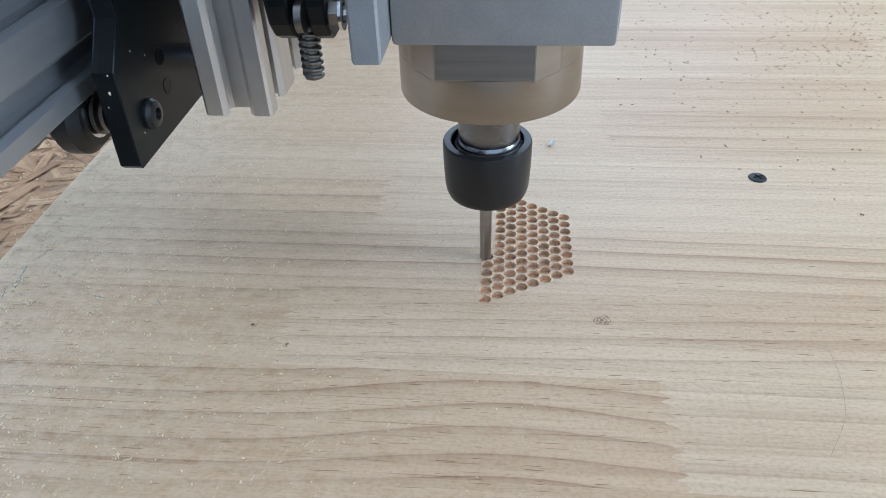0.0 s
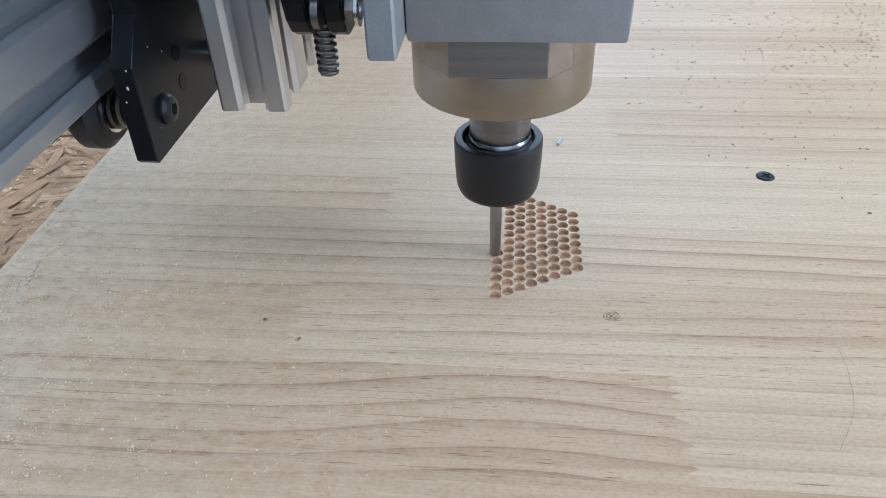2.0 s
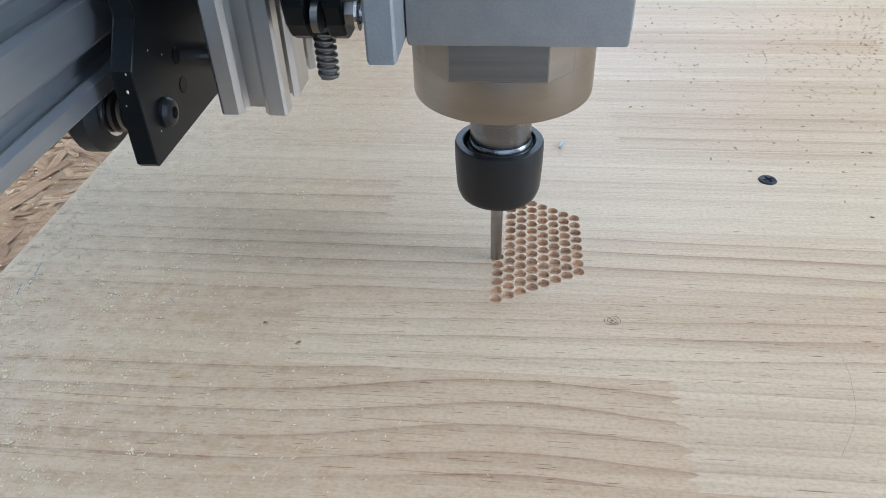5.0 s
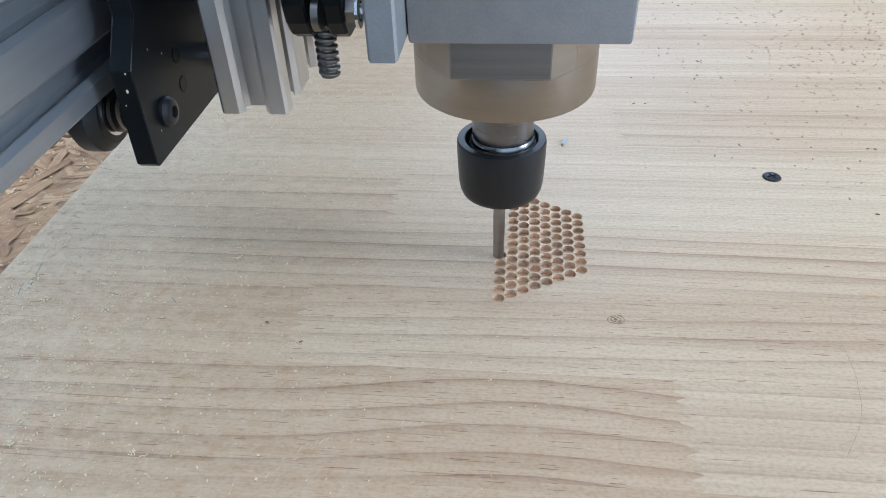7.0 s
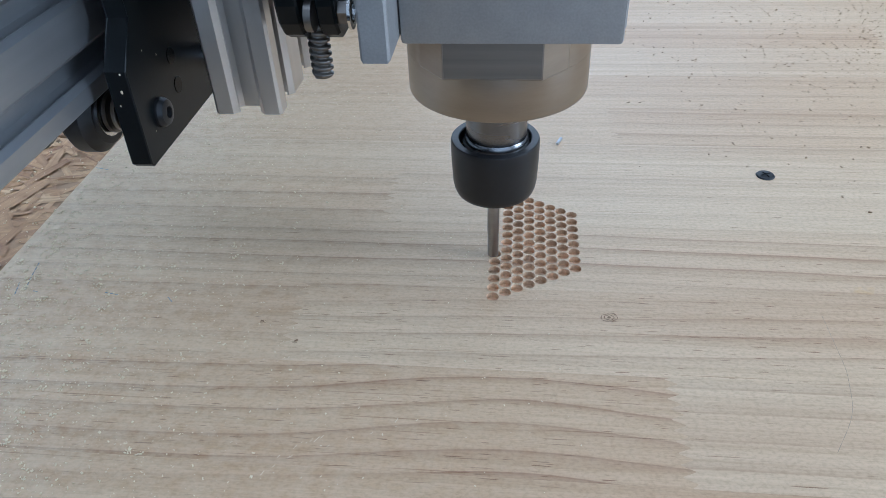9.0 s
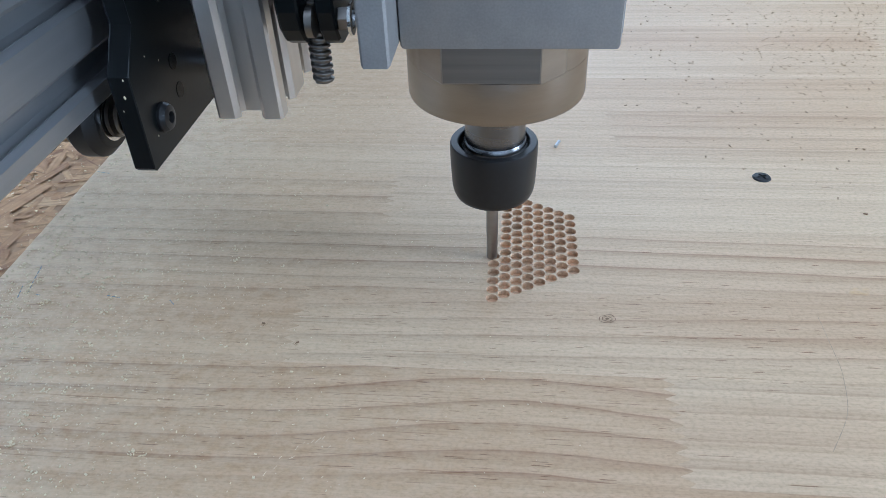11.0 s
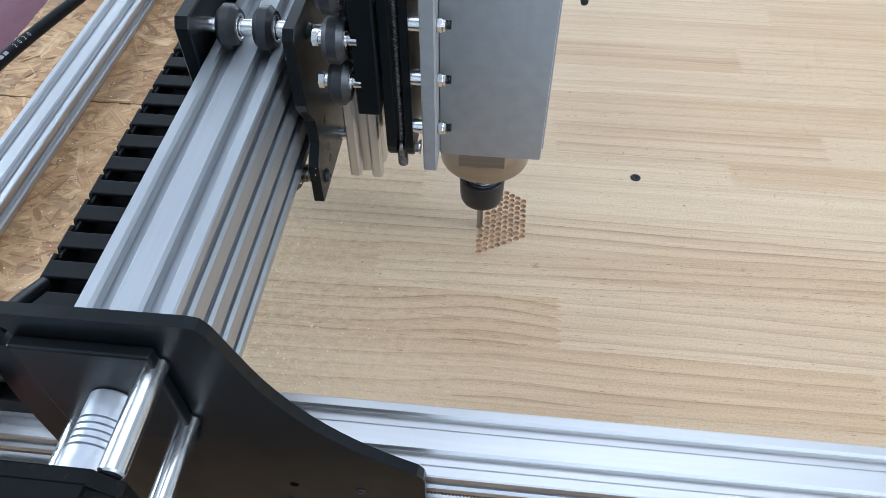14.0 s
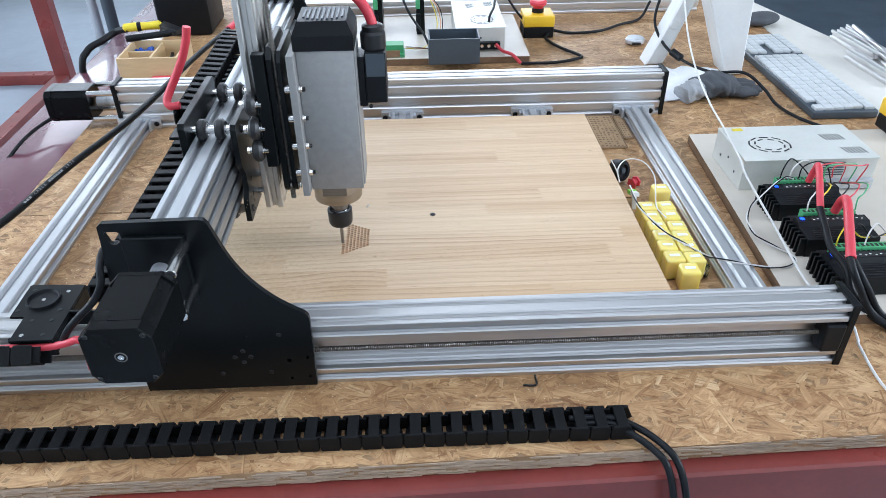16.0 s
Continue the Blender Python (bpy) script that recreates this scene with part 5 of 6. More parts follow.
def chips(label, spots, mat, seed):
    """Loose shavings: little bent slivers, laid at the spots (x, y, z, size)."""
    r = random.Random(seed)
    verts, faces = [], []
    for x, y, z, s in spots:
        a, c = r.uniform(0, 2 * pi), r.uniform(0.2, 0.9)
        ln, wd, th = s * r.uniform(0.6, 1.3), s * r.uniform(0.35, 0.8), s * r.uniform(0.15, 0.5)
        ca, sa = cos(a), sin(a)
        base = len(verts)
        for u, lift in ((-0.5, c * r.uniform(0.2, 0.7)), (0.0, 0.0), (0.5, c * r.uniform(0.1, 0.6))):
            for v in (-0.5, 0.5):
                for w in (0, 1):
                    px, py = u * ln, v * wd * (0.6 + 0.4 * r.random())
                    verts.append((x + ca * px - sa * py, y + sa * px + ca * py, z + lift * s * 0.6 + w * th))
        for k in (0, 4):
            i = base + k
            faces += [(i, i + 2, i + 6, i + 4), (i + 1, i + 5, i + 7, i + 3), (i, i + 4, i + 5, i + 1), (i + 2, i + 3, i + 7, i + 6)]
        faces += [(base, base + 1, base + 3, base + 2), (base + 8, base + 10, base + 11, base + 9)]
    me = bpy.data.meshes.new("sawdust")
    me.from_pydata(verts, [], faces)
    return tagged(mesh_part("sawdust", me, mat), label, "sawdust", kind="stuff")


rc = random.Random(21)
spots = []
for k in range(9000):
    x = BX0 + 0.002 + abs(rc.gauss(0, 0.052))
    y = rc.uniform(0.130, 0.46)
    if x < BX1:
        spots.append((x, y, ZB, 0.00018 + 0.0008 * rc.random() ** 4))
# little heaps where the shavings caught, near the gantry side and the front corner
for k in range(95):
    cx, cy = BX0 + 0.003 + abs(rc.gauss(0, 0.040)), rc.uniform(0.132, 0.30)
    for q in range(rc.randint(3, 9)):
        spots.append((cx + rc.gauss(0, 0.0011), cy + rc.gauss(0, 0.0008), ZB + rc.uniform(0, 0.0003), rc.uniform(0.0004, 0.0011)))
for k in range(1100):
    x, y = BX0 + abs(rc.gauss(0, 0.035)), 0.130 + abs(rc.gauss(0, 0.030))
    spots.append((x, y, ZB, 0.0003 + 0.0008 * rc.random() ** 2))
for k in range(520):
    spots.append((rc.uniform(-0.18, 0.03), rc.uniform(0.135, 0.42), ZB, rc.uniform(0.0002, 0.0006)))
for k in range(140):
    spots.append((rc.gauss(-0.008, 0.010), rc.gauss(0.286, 0.012), ZB, rc.uniform(0.0002, 0.0005)))
spots = [(max(x, BX0 + 0.001), max(y, BY0 + 0.002), z, s) for x, y, z, s in spots if min((x - hx) ** 2 + (y - hy) ** 2 for hx, hy in HOLES) > 0.0024 ** 2]
chips("pale pine shavings scattered over the panel", spots, chip_wood, 5)
spots = []
for k in range(2300):
    x, y = rc.gauss(0.225, 0.075), rc.gauss(0.49, 0.085)
    if 0.06 < x < BX1 - 0.004 and 0.33 < y < BY1 - 0.004:
        spots.append((x, y, ZB, 0.0004 + 0.0010 * rc.random() ** 2))
for k in range(260):
    x, y = rc.gauss(0.275, 0.05), rc.gauss(0.225, 0.05)
    if 0.14 < x < BX1 - 0.004 and y > BY0 + 0.01:
        spots.append((x, y, ZB, rc.uniform(0.0005, 0.0012)))
chips("brown sawdust specks on the panel", spots, chip_dark, 6)
spots = [(rc.uniform(-0.375, -0.235), rc.uniform(0.125, 0.70), 0.0006, 0.0004 + 0.0012 * rc.random() ** 3) for k in range(1800)]
spots += [(rc.uniform(-0.30, 0.30), rc.uniform(0.02, 0.075), 0.0006, rc.uniform(0.0004, 0.0010)) for k in range(260)]
chips("yellow sawdust lying on the strand board", spots, chip_wood, 8)

# ---- beside the panel, inside the frame ----
blocks = [(0.418, 0.371), (0.4175, 0.346), (0.4180, 0.3215), (0.4185, 0.297), (0.4175, 0.2725), (0.419, 0.248), (0.4445, 0.3705), (0.4435, 0.346), (0.4445, 0.3185), (0.4435, 0.294), (0.4435, 0.2695), (0.4440, 0.245), (0.4300, 0.2205), (0.452, 0.4195)]
bb = bmesh.new()
box(bb, -0.0122, 0.0122, -0.0120, 0.0120, 0.0, 0.0310, 0.0040, None, 4)
block_mesh = made(bb, yellow_wax, 70)
label_mesh = made(box(bmesh.new(), -0.0065, 0.0065, -0.0025, 0.0025, 0.03100, 0.03125), paper)
for k, (bx, by) in enumerate(blocks):
    b = new("plastic_block", block_mesh)
    b.location = (bx, by, 0.0006)
    b.rotation_euler = (0, 0, radians(rc.uniform(-4, 4)))
    tagged(b, "yellow plastic block with a paper label, wrapped in film" if k != 13 else "single yellow plastic block beside the cross beam", "plastic block", "yellow blocks beside the panel")
    lab = new("paper_label", label_mesh)
    lab.parent = b
wrap = bmesh.new()
box(wrap, 0.4555, 0.4640, 0.238, 0.334, 0.001, 0.020, 0.004, None, 3)
bmesh.ops.subdivide_edges(wrap, edges=wrap.edges[:], cuts=3, use_grid_fill=True)
for v in wrap.verts:
    v.co += Vector((rc.uniform(-1, 1), rc.uniform(-1, 1), rc.uniform(-1, 1))) * 0.0016
tagged(part("plastic_film", wrap, clear_film), "crumpled clear plastic film beside the yellow blocks", "plastic film")
spool = thing("round_grip", (0.409, 0.492, 0.0), "round black plastic grip lying beside the panel", "grip")
ax = Vector((0.55, -0.70, 0.28))
part("drum", lathe(bmesh.new(), Vector((0.404, 0.502, 0.0175)), ax, [(0.009, 0), (0.0150, 0.0005), (0.0165, 0.002), (0.0165, 0.0175), (0.0150, 0.019), (0.010, 0.0192), (0.009, 0.016), (0, 0.0158)], 32), black_plastic, spool, smooth=40)
part("hub", lathe(bmesh.new(), Vector((0.404, 0.502, 0.0175)) + ax.normalized() * 0.0158, ax, [(0.0045, 0), (0.0045, 0.003), (0, 0.0032)], 18), grey_plastic, spool, "dark grey hub", smooth=40)
bob = thing("red_bobbin", (0.427, 0.476, 0.0), "small red plastic bobbin with white wire", "bobbin")
part("flange", lathe(bmesh.new(), (0.424, 0.470, 0.0095), (0.8, 0.5, 0.1), [(0.003, 0), (0.0088, 0), (0.0092, 0.001), (0.0088, 0.0025), (0.0055, 0.0030), (0.0055, 0.0090), (0.0088, 0.0095), (0.0088, 0.0120), (0.003, 0.0122)], 6), red_plastic, bob)
plug = thing("wire_connector", (0.408, 0.420, 0.0), "lime green and clear wire connector standing against the panel edge", "connector")
tilt = Matrix.Translation((0.4115, 0.418, 0.024)) @ Matrix.Rotation(radians(-24), 4, "X") @ Matrix.Rotation(radians(-8), 4, "Z")
part("green_shell", box(bmesh.new(), -0.0055, 0.0055, 0.0, 0.024, -0.0035, 0.0035, 0.0012, tilt), lime_plastic, plug, "lime green shell")
part("clear_shell", box(bmesh.new(), -0.0048, 0.0048, -0.026, 0.0002, -0.0030, 0.0030, 0.0010, tilt), white_plastic, plug, "milky clear shell")
part("foot", box(bmesh.new(), -0.003, 0.003, -0.014, -0.006, -0.0225, -0.0025, 0.0005, tilt), white_plastic, plug)
cord("thin_cable", [(0.396, 0.498, 0.037), (0.398, 0.470, 0.034), (0.396, 0.440, 0.030), (0.400, 0.470, 0.036), (0.418, 0.492, 0.040), (0.440, 0.480, 0.042), (0.446, 0.440, 0.040), (0.436, 0.395, 0.036), (0.428, 0.360, 0.034), (0.434, 0.335, 0.032)], 0.0009, white_cable, "thin white cable looped round the knob", seg=8)
PAIR_WAY = [(0.400, 0.402, 0.046), (0.395, 0.365, 0.050), (0.395, 0.335, 0.050), (0.408, 0.308, 0.043), (0.424, 0.290, 0.0345), (0.440, 0.268, 0.0335), (0.456, 0.250, 0.030), (0.473, 0.250, 0.0235), (0.502, 0.238, 0.0230), (0.532, 0.230, 0.0210), (0.561, 0.234, 0.0175), (0.578, 0.248, 0.0175), (0.574, 0.264, 0.0180), (0.562, 0.277, 0.0200), (0.550, 0.292, 0.0220), (0.545, 0.306, 0.0230), (0.547, 0.334, 0.0260), (0.561, 0.358, 0.034), (0.585, 0.372, 0.048), (0.612, 0.386, 0.060), (0.632, 0.393, 0.054)]
pair = thing("thin_cable", PAIR_WAY[0], "thin twisted black and white wire pair over the yellow blocks", "cable")
for q, (nm, mt) in enumerate((("black_wire", black_plastic), ("white_wire", white_cable))):
    run, strand = 0.0, []
    line = smooth_line(PAIR_WAY, 8)
    for p0, p1 in zip(line, line[1:]):
        way = (p1 - p0).normalized()
        side = Vector((-way.y, way.x, 0)).normalized()
        turn_at = run / 0.075 * 2 * pi + q * pi
        strand.append(p0 + 0.0008 * (side * cos(turn_at) + side.cross(way) * sin(turn_at)))
        run += (p1 - p0).length
    part(nm, cable(bmesh.new(), strand, 0.0009, 8, 2), mt, pair, "", 60)


def engraved_plate(x0, x1, y0, y1, h, cols, rows_, label):
    """A thin fibreboard plate with a burnt border line and rows of small burnt marks."""
    ep = thing("engraved_plate", ((x0 + x1) / 2, (y0 + y1) / 2, 0.0006), label, "engraved plate", "engraved plates")
    plate = part("plate", box(bmesh.new(), x0, x1, y0, y1, 0.0007, h, 0.0004), fibre_plate, ep)
    line = bmesh.new()
    for b in ((x0 + 0.001, x1 - 0.001, y0 + 0.001, y0 + 0.0024), (x0 + 0.001, x1 - 0.001, y1 - 0.0024, y1 - 0.001), (x0 + 0.001, x0 + 0.0024, y0 + 0.0024, y1 - 0.0024), (x1 - 0.0024, x1 - 0.001, y0 + 0.0024, y1 - 0.0024)):
        box(line, *b, h - 0.0002, h + 0.00015)
    part("border", line, burnt_mark, plate, "burnt border line")
    w, d = (x1 - x0 - 0.008) / cols, (y1 - y0 - 0.008) / rows_
    for i in range(cols):
        for j in range(rows_):
            if rc.random() < 0.85:
                sx, sy = x0 + 0.004 + i * w, y0 + 0.004 + j * d
                part("mark", box(bmesh.new(), sx + 0.0008, sx + w * rc.uniform(0.45, 0.85), sy + 0.0008, sy + d * rc.uniform(0.3, 0.6), h - 0.0001, h + 0.0002), burnt_mark, plate)


engraved_plate(0.407, 0.455, 0.606, 0.737, 0.0037, 6, 15, "thin brown fibreboard plate engraved with rows of small marks")
engraved_plate(0.4575, 0.4745, 0.640, 0.737, 0.0032, 2, 11, "narrow brown fibreboard plate with engraved marks")

# ---- electronics board beside the machine ----
eb = thing("mounting_board", (0.74, 0.38, 0.0), "white melamine chipboard panel carrying the electronics", "board")
part("core", prism(bmesh.new(), [(0.534, 0.140), (0.925, 0.140), (0.925, 0.622), (0.562, 0.622)], lambda u, v, w: Vector((u, v, w)), 0.0006, 0.0150), board_edge, eb, "brown chipboard core")
part("face", prism(bmesh.new(), [(0.5338, 0.1398), (0.9252, 0.1398), (0.9252, 0.6222), (0.5618, 0.6222)], lambda u, v, w: Vector((u, v, w)), 0.0150, 0.0158), beige_board, eb, "off-white melamine face")
ET = 0.0160


def power_supply(x0, y0, lx, ly, label, rot=0):
    """A perforated sheet-metal power supply with a fan grille and terminals; built at the origin, then placed."""
    ps = thing("power_supply", (x0, y0, ET), label, "power supply")
    h = 0.050
    T = Matrix.Translation((x0, y0, ET)) @ Matrix.Rotation(radians(rot), 4, "Z")

    def P(name, x0_, x1_, y0_, y1_, z0_, z1_, mat, bev=0.0, lab="", parent=None):
        return part(name, box(bmesh.new(), x0_, x1_, y0_, y1_, z0_, z1_, bev, T), mat, parent or ps, lab)
    case = P("case", 0, lx, 0.0015, ly, 0, h - 0.0012, white_steel, 0.0006)
    P("lid", -0.0008, lx + 0.0008, -0.0008, ly + 0.0008, h - 0.0012, h, white_steel, 0.0004, "pale sheet-metal lid")
    cx, cy = lx * 0.28, ly * 0.44
    for ring, n in ((0.030, 10), (0.0215, 8)):
        for k in range(n):
            a = 2 * pi * (k + 0.5) / n
            m = T @ Matrix.Translation((cx + ring * cos(a), cy + ring * 0.8 * sin(a), h + 0.0001)) @ Matrix.Rotation(a, 4, "Z")
            part("fan_slot", box(bmesh.new(), -0.0012, 0.0012, -ring * 0.22, ring * 0.22, 0, 0.0003, 0, m), nut_black, case)
    for gx, gy in ((0.74, 0.62), (0.80, 0.22)):
        for k in range(6):
            m = T @ Matrix.Translation((lx * gx + k * 0.0055, ly * gy, h + 0.0001)) @ Matrix.Rotation(radians(12), 4, "Z")
            part("vent_slot", box(bmesh.new(), -0.0008, 0.0008, -0.010, 0.010, 0, 0.0003, 0, m), nut_black, case)
    for k in range(3):
        part("rivet", lathe(bmesh.new(), T @ Vector((-0.0002, ly * (0.25 + 0.25 * k), h * (0.35 + 0.2 * (k % 2)))), T.to_3x3() @ Vector((-1, 0, 0)), [(0.0022, 0), (0.0020, 0.0006), (0, 0.0007)], 12), grey_plastic, case)
    return ps, T


psu, TP = power_supply(0.573, 0.428, 0.198, 0.112, "pale sheet-metal power supply with fan grille on the board")
part("sticker", box(bmesh.new(), 0.018, 0.034, 0.098, 0.107, 0.0501, 0.0504, 0, TP), yellow_grip, psu, "small yellow sticker")
part("terminal_strip", box(bmesh.new(), 0.096, 0.197, -0.006, 0.002, 0.002, 0.016, 0.0006, TP), alu_cast, psu, "grey screw terminal strip")
for k in range(8):
    part("terminal_screw", lathe(bmesh.new(), TP @ Vector((0.103 + k * 0.0125, -0.006, 0.010)), (0, -1, 0), [(0.0032, 0), (0.0030, 0.0012), (0, 0.0013)], 10), steel, psu)
for k in range(6):
    part("front_vent", box(bmesh.new(), 0.118, 0.150, 0.0004, 0.0012, 0.022 + k * 0.004, 0.0235 + k * 0.004, 0, TP), grey_plastic, psu)


def stepper_driver(x, y):
    """A black stepper driver with fins, a lettered lid and green plug terminals at its far side."""
    d = thing("stepper_driver", (x, y, ET), "black stepper driver with green plug terminals and blue light", "motor driver", "stepper drivers on the board")
    z = ET
    lx, ly, h = 0.100, 0.062, 0.033
    body = part("heatsink", box(bmesh.new(), x + 0.006, x + lx, y, y + ly, z, z + h * 0.66, 0.0008), black_plate, d)
    for k in range(7):
        part("fin", box(bmesh.new(), x - 0.003, x + 0.0062, y + 0.002 + k * 0.0086, y + 0.0053 + k * 0.0086, z, z + h * 0.80, 0.0006), black_plate, d, "black heatsink fin")
    lid = prism(bmesh.new(), [(y, z + h * 0.66), (y, z + h * 0.80), (y + ly * 0.42, z + h * 0.86), (y + ly * 0.50, z + h * 1.02), (y + ly * 0.72, z + h * 1.02), (y + ly * 0.74, z + h * 0.66)], lambda u, v, w: Vector((w, u, v)), x + 0.005, x + lx - 0.001)
    lidp = part("lid", lid, black_plastic, d, "black moulded lid")
    for k in range(5):
        part("vent_line", box(bmesh.new(), x + 0.018, x + lx - 0.012, y + 0.004 + k * 0.0046, y + 0.0052 + k * 0.0046, z + h * 0.80 + k * 0.0003, z + h * 0.835 + k * 0.0003), nut_black, lidp)
    part("label_plate", box(bmesh.new(), x + 0.024, x + lx - 0.004, y + ly * 0.515, y + ly * 0.71, z + h * 1.02, z + h * 1.028), nut_black, lidp, "black lettered strip")
    for k in range(11):
        part("white_bar", box(bmesh.new(), x + 0.026 + k * 0.0064, x + 0.0285 + k * 0.0064, y + ly * (0.56 + 0.03 * (k % 2)), y + ly * (0.59 + 0.03 * (k % 2)), z + h * 1.028, z + h * 1.034), white_plastic, lidp)
    part("light_window", box(bmesh.new(), x + 0.010, x + 0.0155, y + ly * 0.57, y + ly * 0.66, z + h * 1.019, z + h * 1.05, 0.0006), blue_led, d, "lit blue light")
    part("circuit_base", box(bmesh.new(), x + 0.006, x + lx, y + ly * 0.745, y + ly, z + h * 0.66, z + h * 0.74), black_plastic, d)
    for a, n in ((0.018, 6), (0.0535, 6)):
        pl = bmesh.new()
        box(pl, x + a, x + a + n * 0.0058, y + ly * 0.76, y + ly * 0.95, z + h * 0.74, z + h * 1.12, 0.0006)
        tb = part("plug_terminal", pl, green_term, d, "green plug terminal", smooth=30)
        for k in range(n):
            part("terminal_hole", box(bmesh.new(), x + a + 0.0013 + k * 0.0058, x + a + 0.0046 + k * 0.0058, y + ly * 0.80, y + ly * 0.90, z + h * 1.118, z + h * 1.126), nut_black, tb)
            part("terminal_slot", box(bmesh.new(), x + a + 0.0013 + k * 0.0058, x + a + 0.0046 + k * 0.0058, y + ly * 0.752, y + ly * 0.762, z + h * 0.84, z + h * 1.0), nut_black, tb)
    return d


for dx, dy in ((0.588, 0.342), (0.586, 0.256), (0.586, 0.174)):
    stepper_driver(dx, dy)
# their wiring
for k, (wx, wy) in enumerate(((0.612, 0.396), (0.626, 0.396), (0.640, 0.397), (0.663, 0.397), (0.676, 0.397), (0.688, 0.397))):
    cord("wire", [(wx, wy, ET + 0.036), (wx + 0.004, wy + 0.004, ET + 0.052), (wx + 0.016 + 0.006 * k, wy + 0.012, ET + 0.062 - 0.003 * k), (wx + 0.04 + 0.004 * k, wy + 0.018, ET + 0.044), (0.68 + 0.0125 * k, 0.420, ET + 0.014)], 0.0010, (black_plastic, white_cable, black_plastic, red_plastic, green_term, red_plastic)[k], "thin wire looping from the driver terminals", seg=6)
for k, (wx, wy) in enumerate(((0.611, 0.309), (0.625, 0.309), (0.650, 0.309), (0.664, 0.309), (0.676, 0.309))):
    cord("wire", [(wx, wy, ET + 0.036), (wx + 0.003, wy + 0.006, ET + 0.050), (wx + 0.020, wy + 0.022, ET + 0.056 - 0.002 * k), (wx + 0.040, wy + 0.050, ET + 0.046), (0.685 + 0.012 * k, 0.420, ET + 0.014)], 0.0010, (white_cable, yellow_grip, black_plastic, red_plastic, green_term)[k], "thin wire looping from the driver terminals", seg=6)
for k, (wx, wy) in enumerate(((0.609, 0.227), (0.623, 0.227), (0.645, 0.227), (0.673, 0.227))):
    cord("wire", [(wx, wy, ET + 0.036), (wx + 0.004, wy + 0.005, ET + 0.050), (wx + 0.022, wy + 0.020, ET + 0.054), (wx + 0.05, wy + 0.026, ET + 0.030), (0.738, 0.290 + 0.01 * k, ET + 0.012)], 0.0010, (yellow_grip, black_plastic, white_cable, red_plastic)[k], "thin wire looping from the driver terminals", seg=6)
cord("sleeved_cable", [(0.650, 0.388, 0.052), (0.652, 0.384, 0.074), (0.649, 0.374, 0.083), (0.627, 0.324, 0.082), (0.614, 0.288, 0.070)], 0.0046, red_plastic, "red sleeved motor cable over the drivers", seg=12)
cord("motor_cable", [(0.614, 0.290, 0.070), (0.605, 0.250, 0.062), (0.598, 0.218, 0.056), (0.599, 0.180, 0.052), (0.601, 0.161, 0.034), (0.622, 0.137, 0.012), (0.660, 0.090, 0.006), (0.680, 0.020, 0.005), (0.700, -0.02, 0.005)], 0.0044, black_plastic, "black motor cable running down past the rail end", seg=12)
cord("sleeved_cable", [(0.644, 0.302, 0.055), (0.645, 0.296, 0.076), (0.641, 0.280, 0.083), (0.617, 0.228, 0.082), (0.595, 0.174, 0.071)], 0.0056, red_plastic, "thick red sleeved motor cable over the drivers", seg=12)
cord("motor_cable", [(0.594, 0.176, 0.072), (0.594, 0.160, 0.062), (0.600, 0.151, 0.048), (0.620, 0.139, 0.016), (0.648, 0.110, 0.006), (0.690, 0.040, 0.006), (0.720, -0.01, 0.005)], 0.0044, black_plastic, "black motor cable running down past the rail end", seg=12)
cord("motor_cable", [(0.598, 0.176, 0.070), (0.602, 0.160, 0.060), (0.610, 0.150, 0.046), (0.632, 0.139, 0.014), (0.664, 0.110, 0.006), (0.710, 0.050, 0.006), (0.74, 0.00, 0.005)], 0.0040, black_plastic, "black motor cable running down past the rail end", seg=12)
cord("sleeved_cable", [(0.690, 0.236, 0.056), (0.715, 0.226, 0.060), (0.765, 0.210, 0.030)], 0.0050, red_plastic, "red sleeved cable beside the drivers", seg=12)
cord("white_cable", [(0.622, 0.97, 0.28), (0.620, 0.93, 0.205), (0.618, 0.90, 0.161), (0.612, 0.84, 0.118), (0.603, 0.75, 0.085), (0.586, 0.624, 0.074), (0.575, 0.53, 0.073), (0.566, 0.440, 0.068), (0.562, 0.397, 0.060), (0.566, 0.308, 0.040), (0.568, 0.186, 0.020), (0.585, 0.130, 0.019), (0.590, 0.110, 0.006), (0.587, 0.098, 0.004), (0.581, 0.034, 0.004), (0.600, -0.02, 0.004)], 0.0016, white_cable, "white cable strung across the power supply and drivers", seg=10)

# ---- far end of the table ----
nb2 = thing("mounting_board", (0.15, 1.21, 0.0), "pale chipboard panel behind the machine carrying electronics", "board")
part("core", box(bmesh.new(), -0.120, 0.346, 1.026, 1.330, 0.0006, 0.0150, 0.0006), board_edge, nb2)
part("face", box(bmesh.new(), -0.1202, 0.3462, 1.0258, 1.3302, 0.0150, 0.0158), beige_board, nb2, "off-white melamine face")
ps2, T2 = power_supply(0.297, 1.068, 0.205, 0.108, "grey sheet-metal power supply on the far board", 90)
part("terminal_strip", box(bmesh.new(), -0.010, 0.002, 0.012, 0.096, 0.004, 0.020, 0.0006, T2), black_plastic, ps2, "black screw terminal strip")
for k in range(5):
    part("terminal_screw", lathe(bmesh.new(), T2 @ Vector((-0.010, 0.022 + k * 0.015, 0.013)), (0, -1, 0), [(0.0040, 0), (0.0036, 0.0015), (0, 0.0016)], 10), steel, ps2)
tray = thing("plastic_tray", (0.18, 1.03, ET), "open dark grey plastic tray behind the back rail", "tray")
tx0, tx1, ty0, ty1, th = 0.127, 0.234, 0.985, 1.054, ET + 0.054
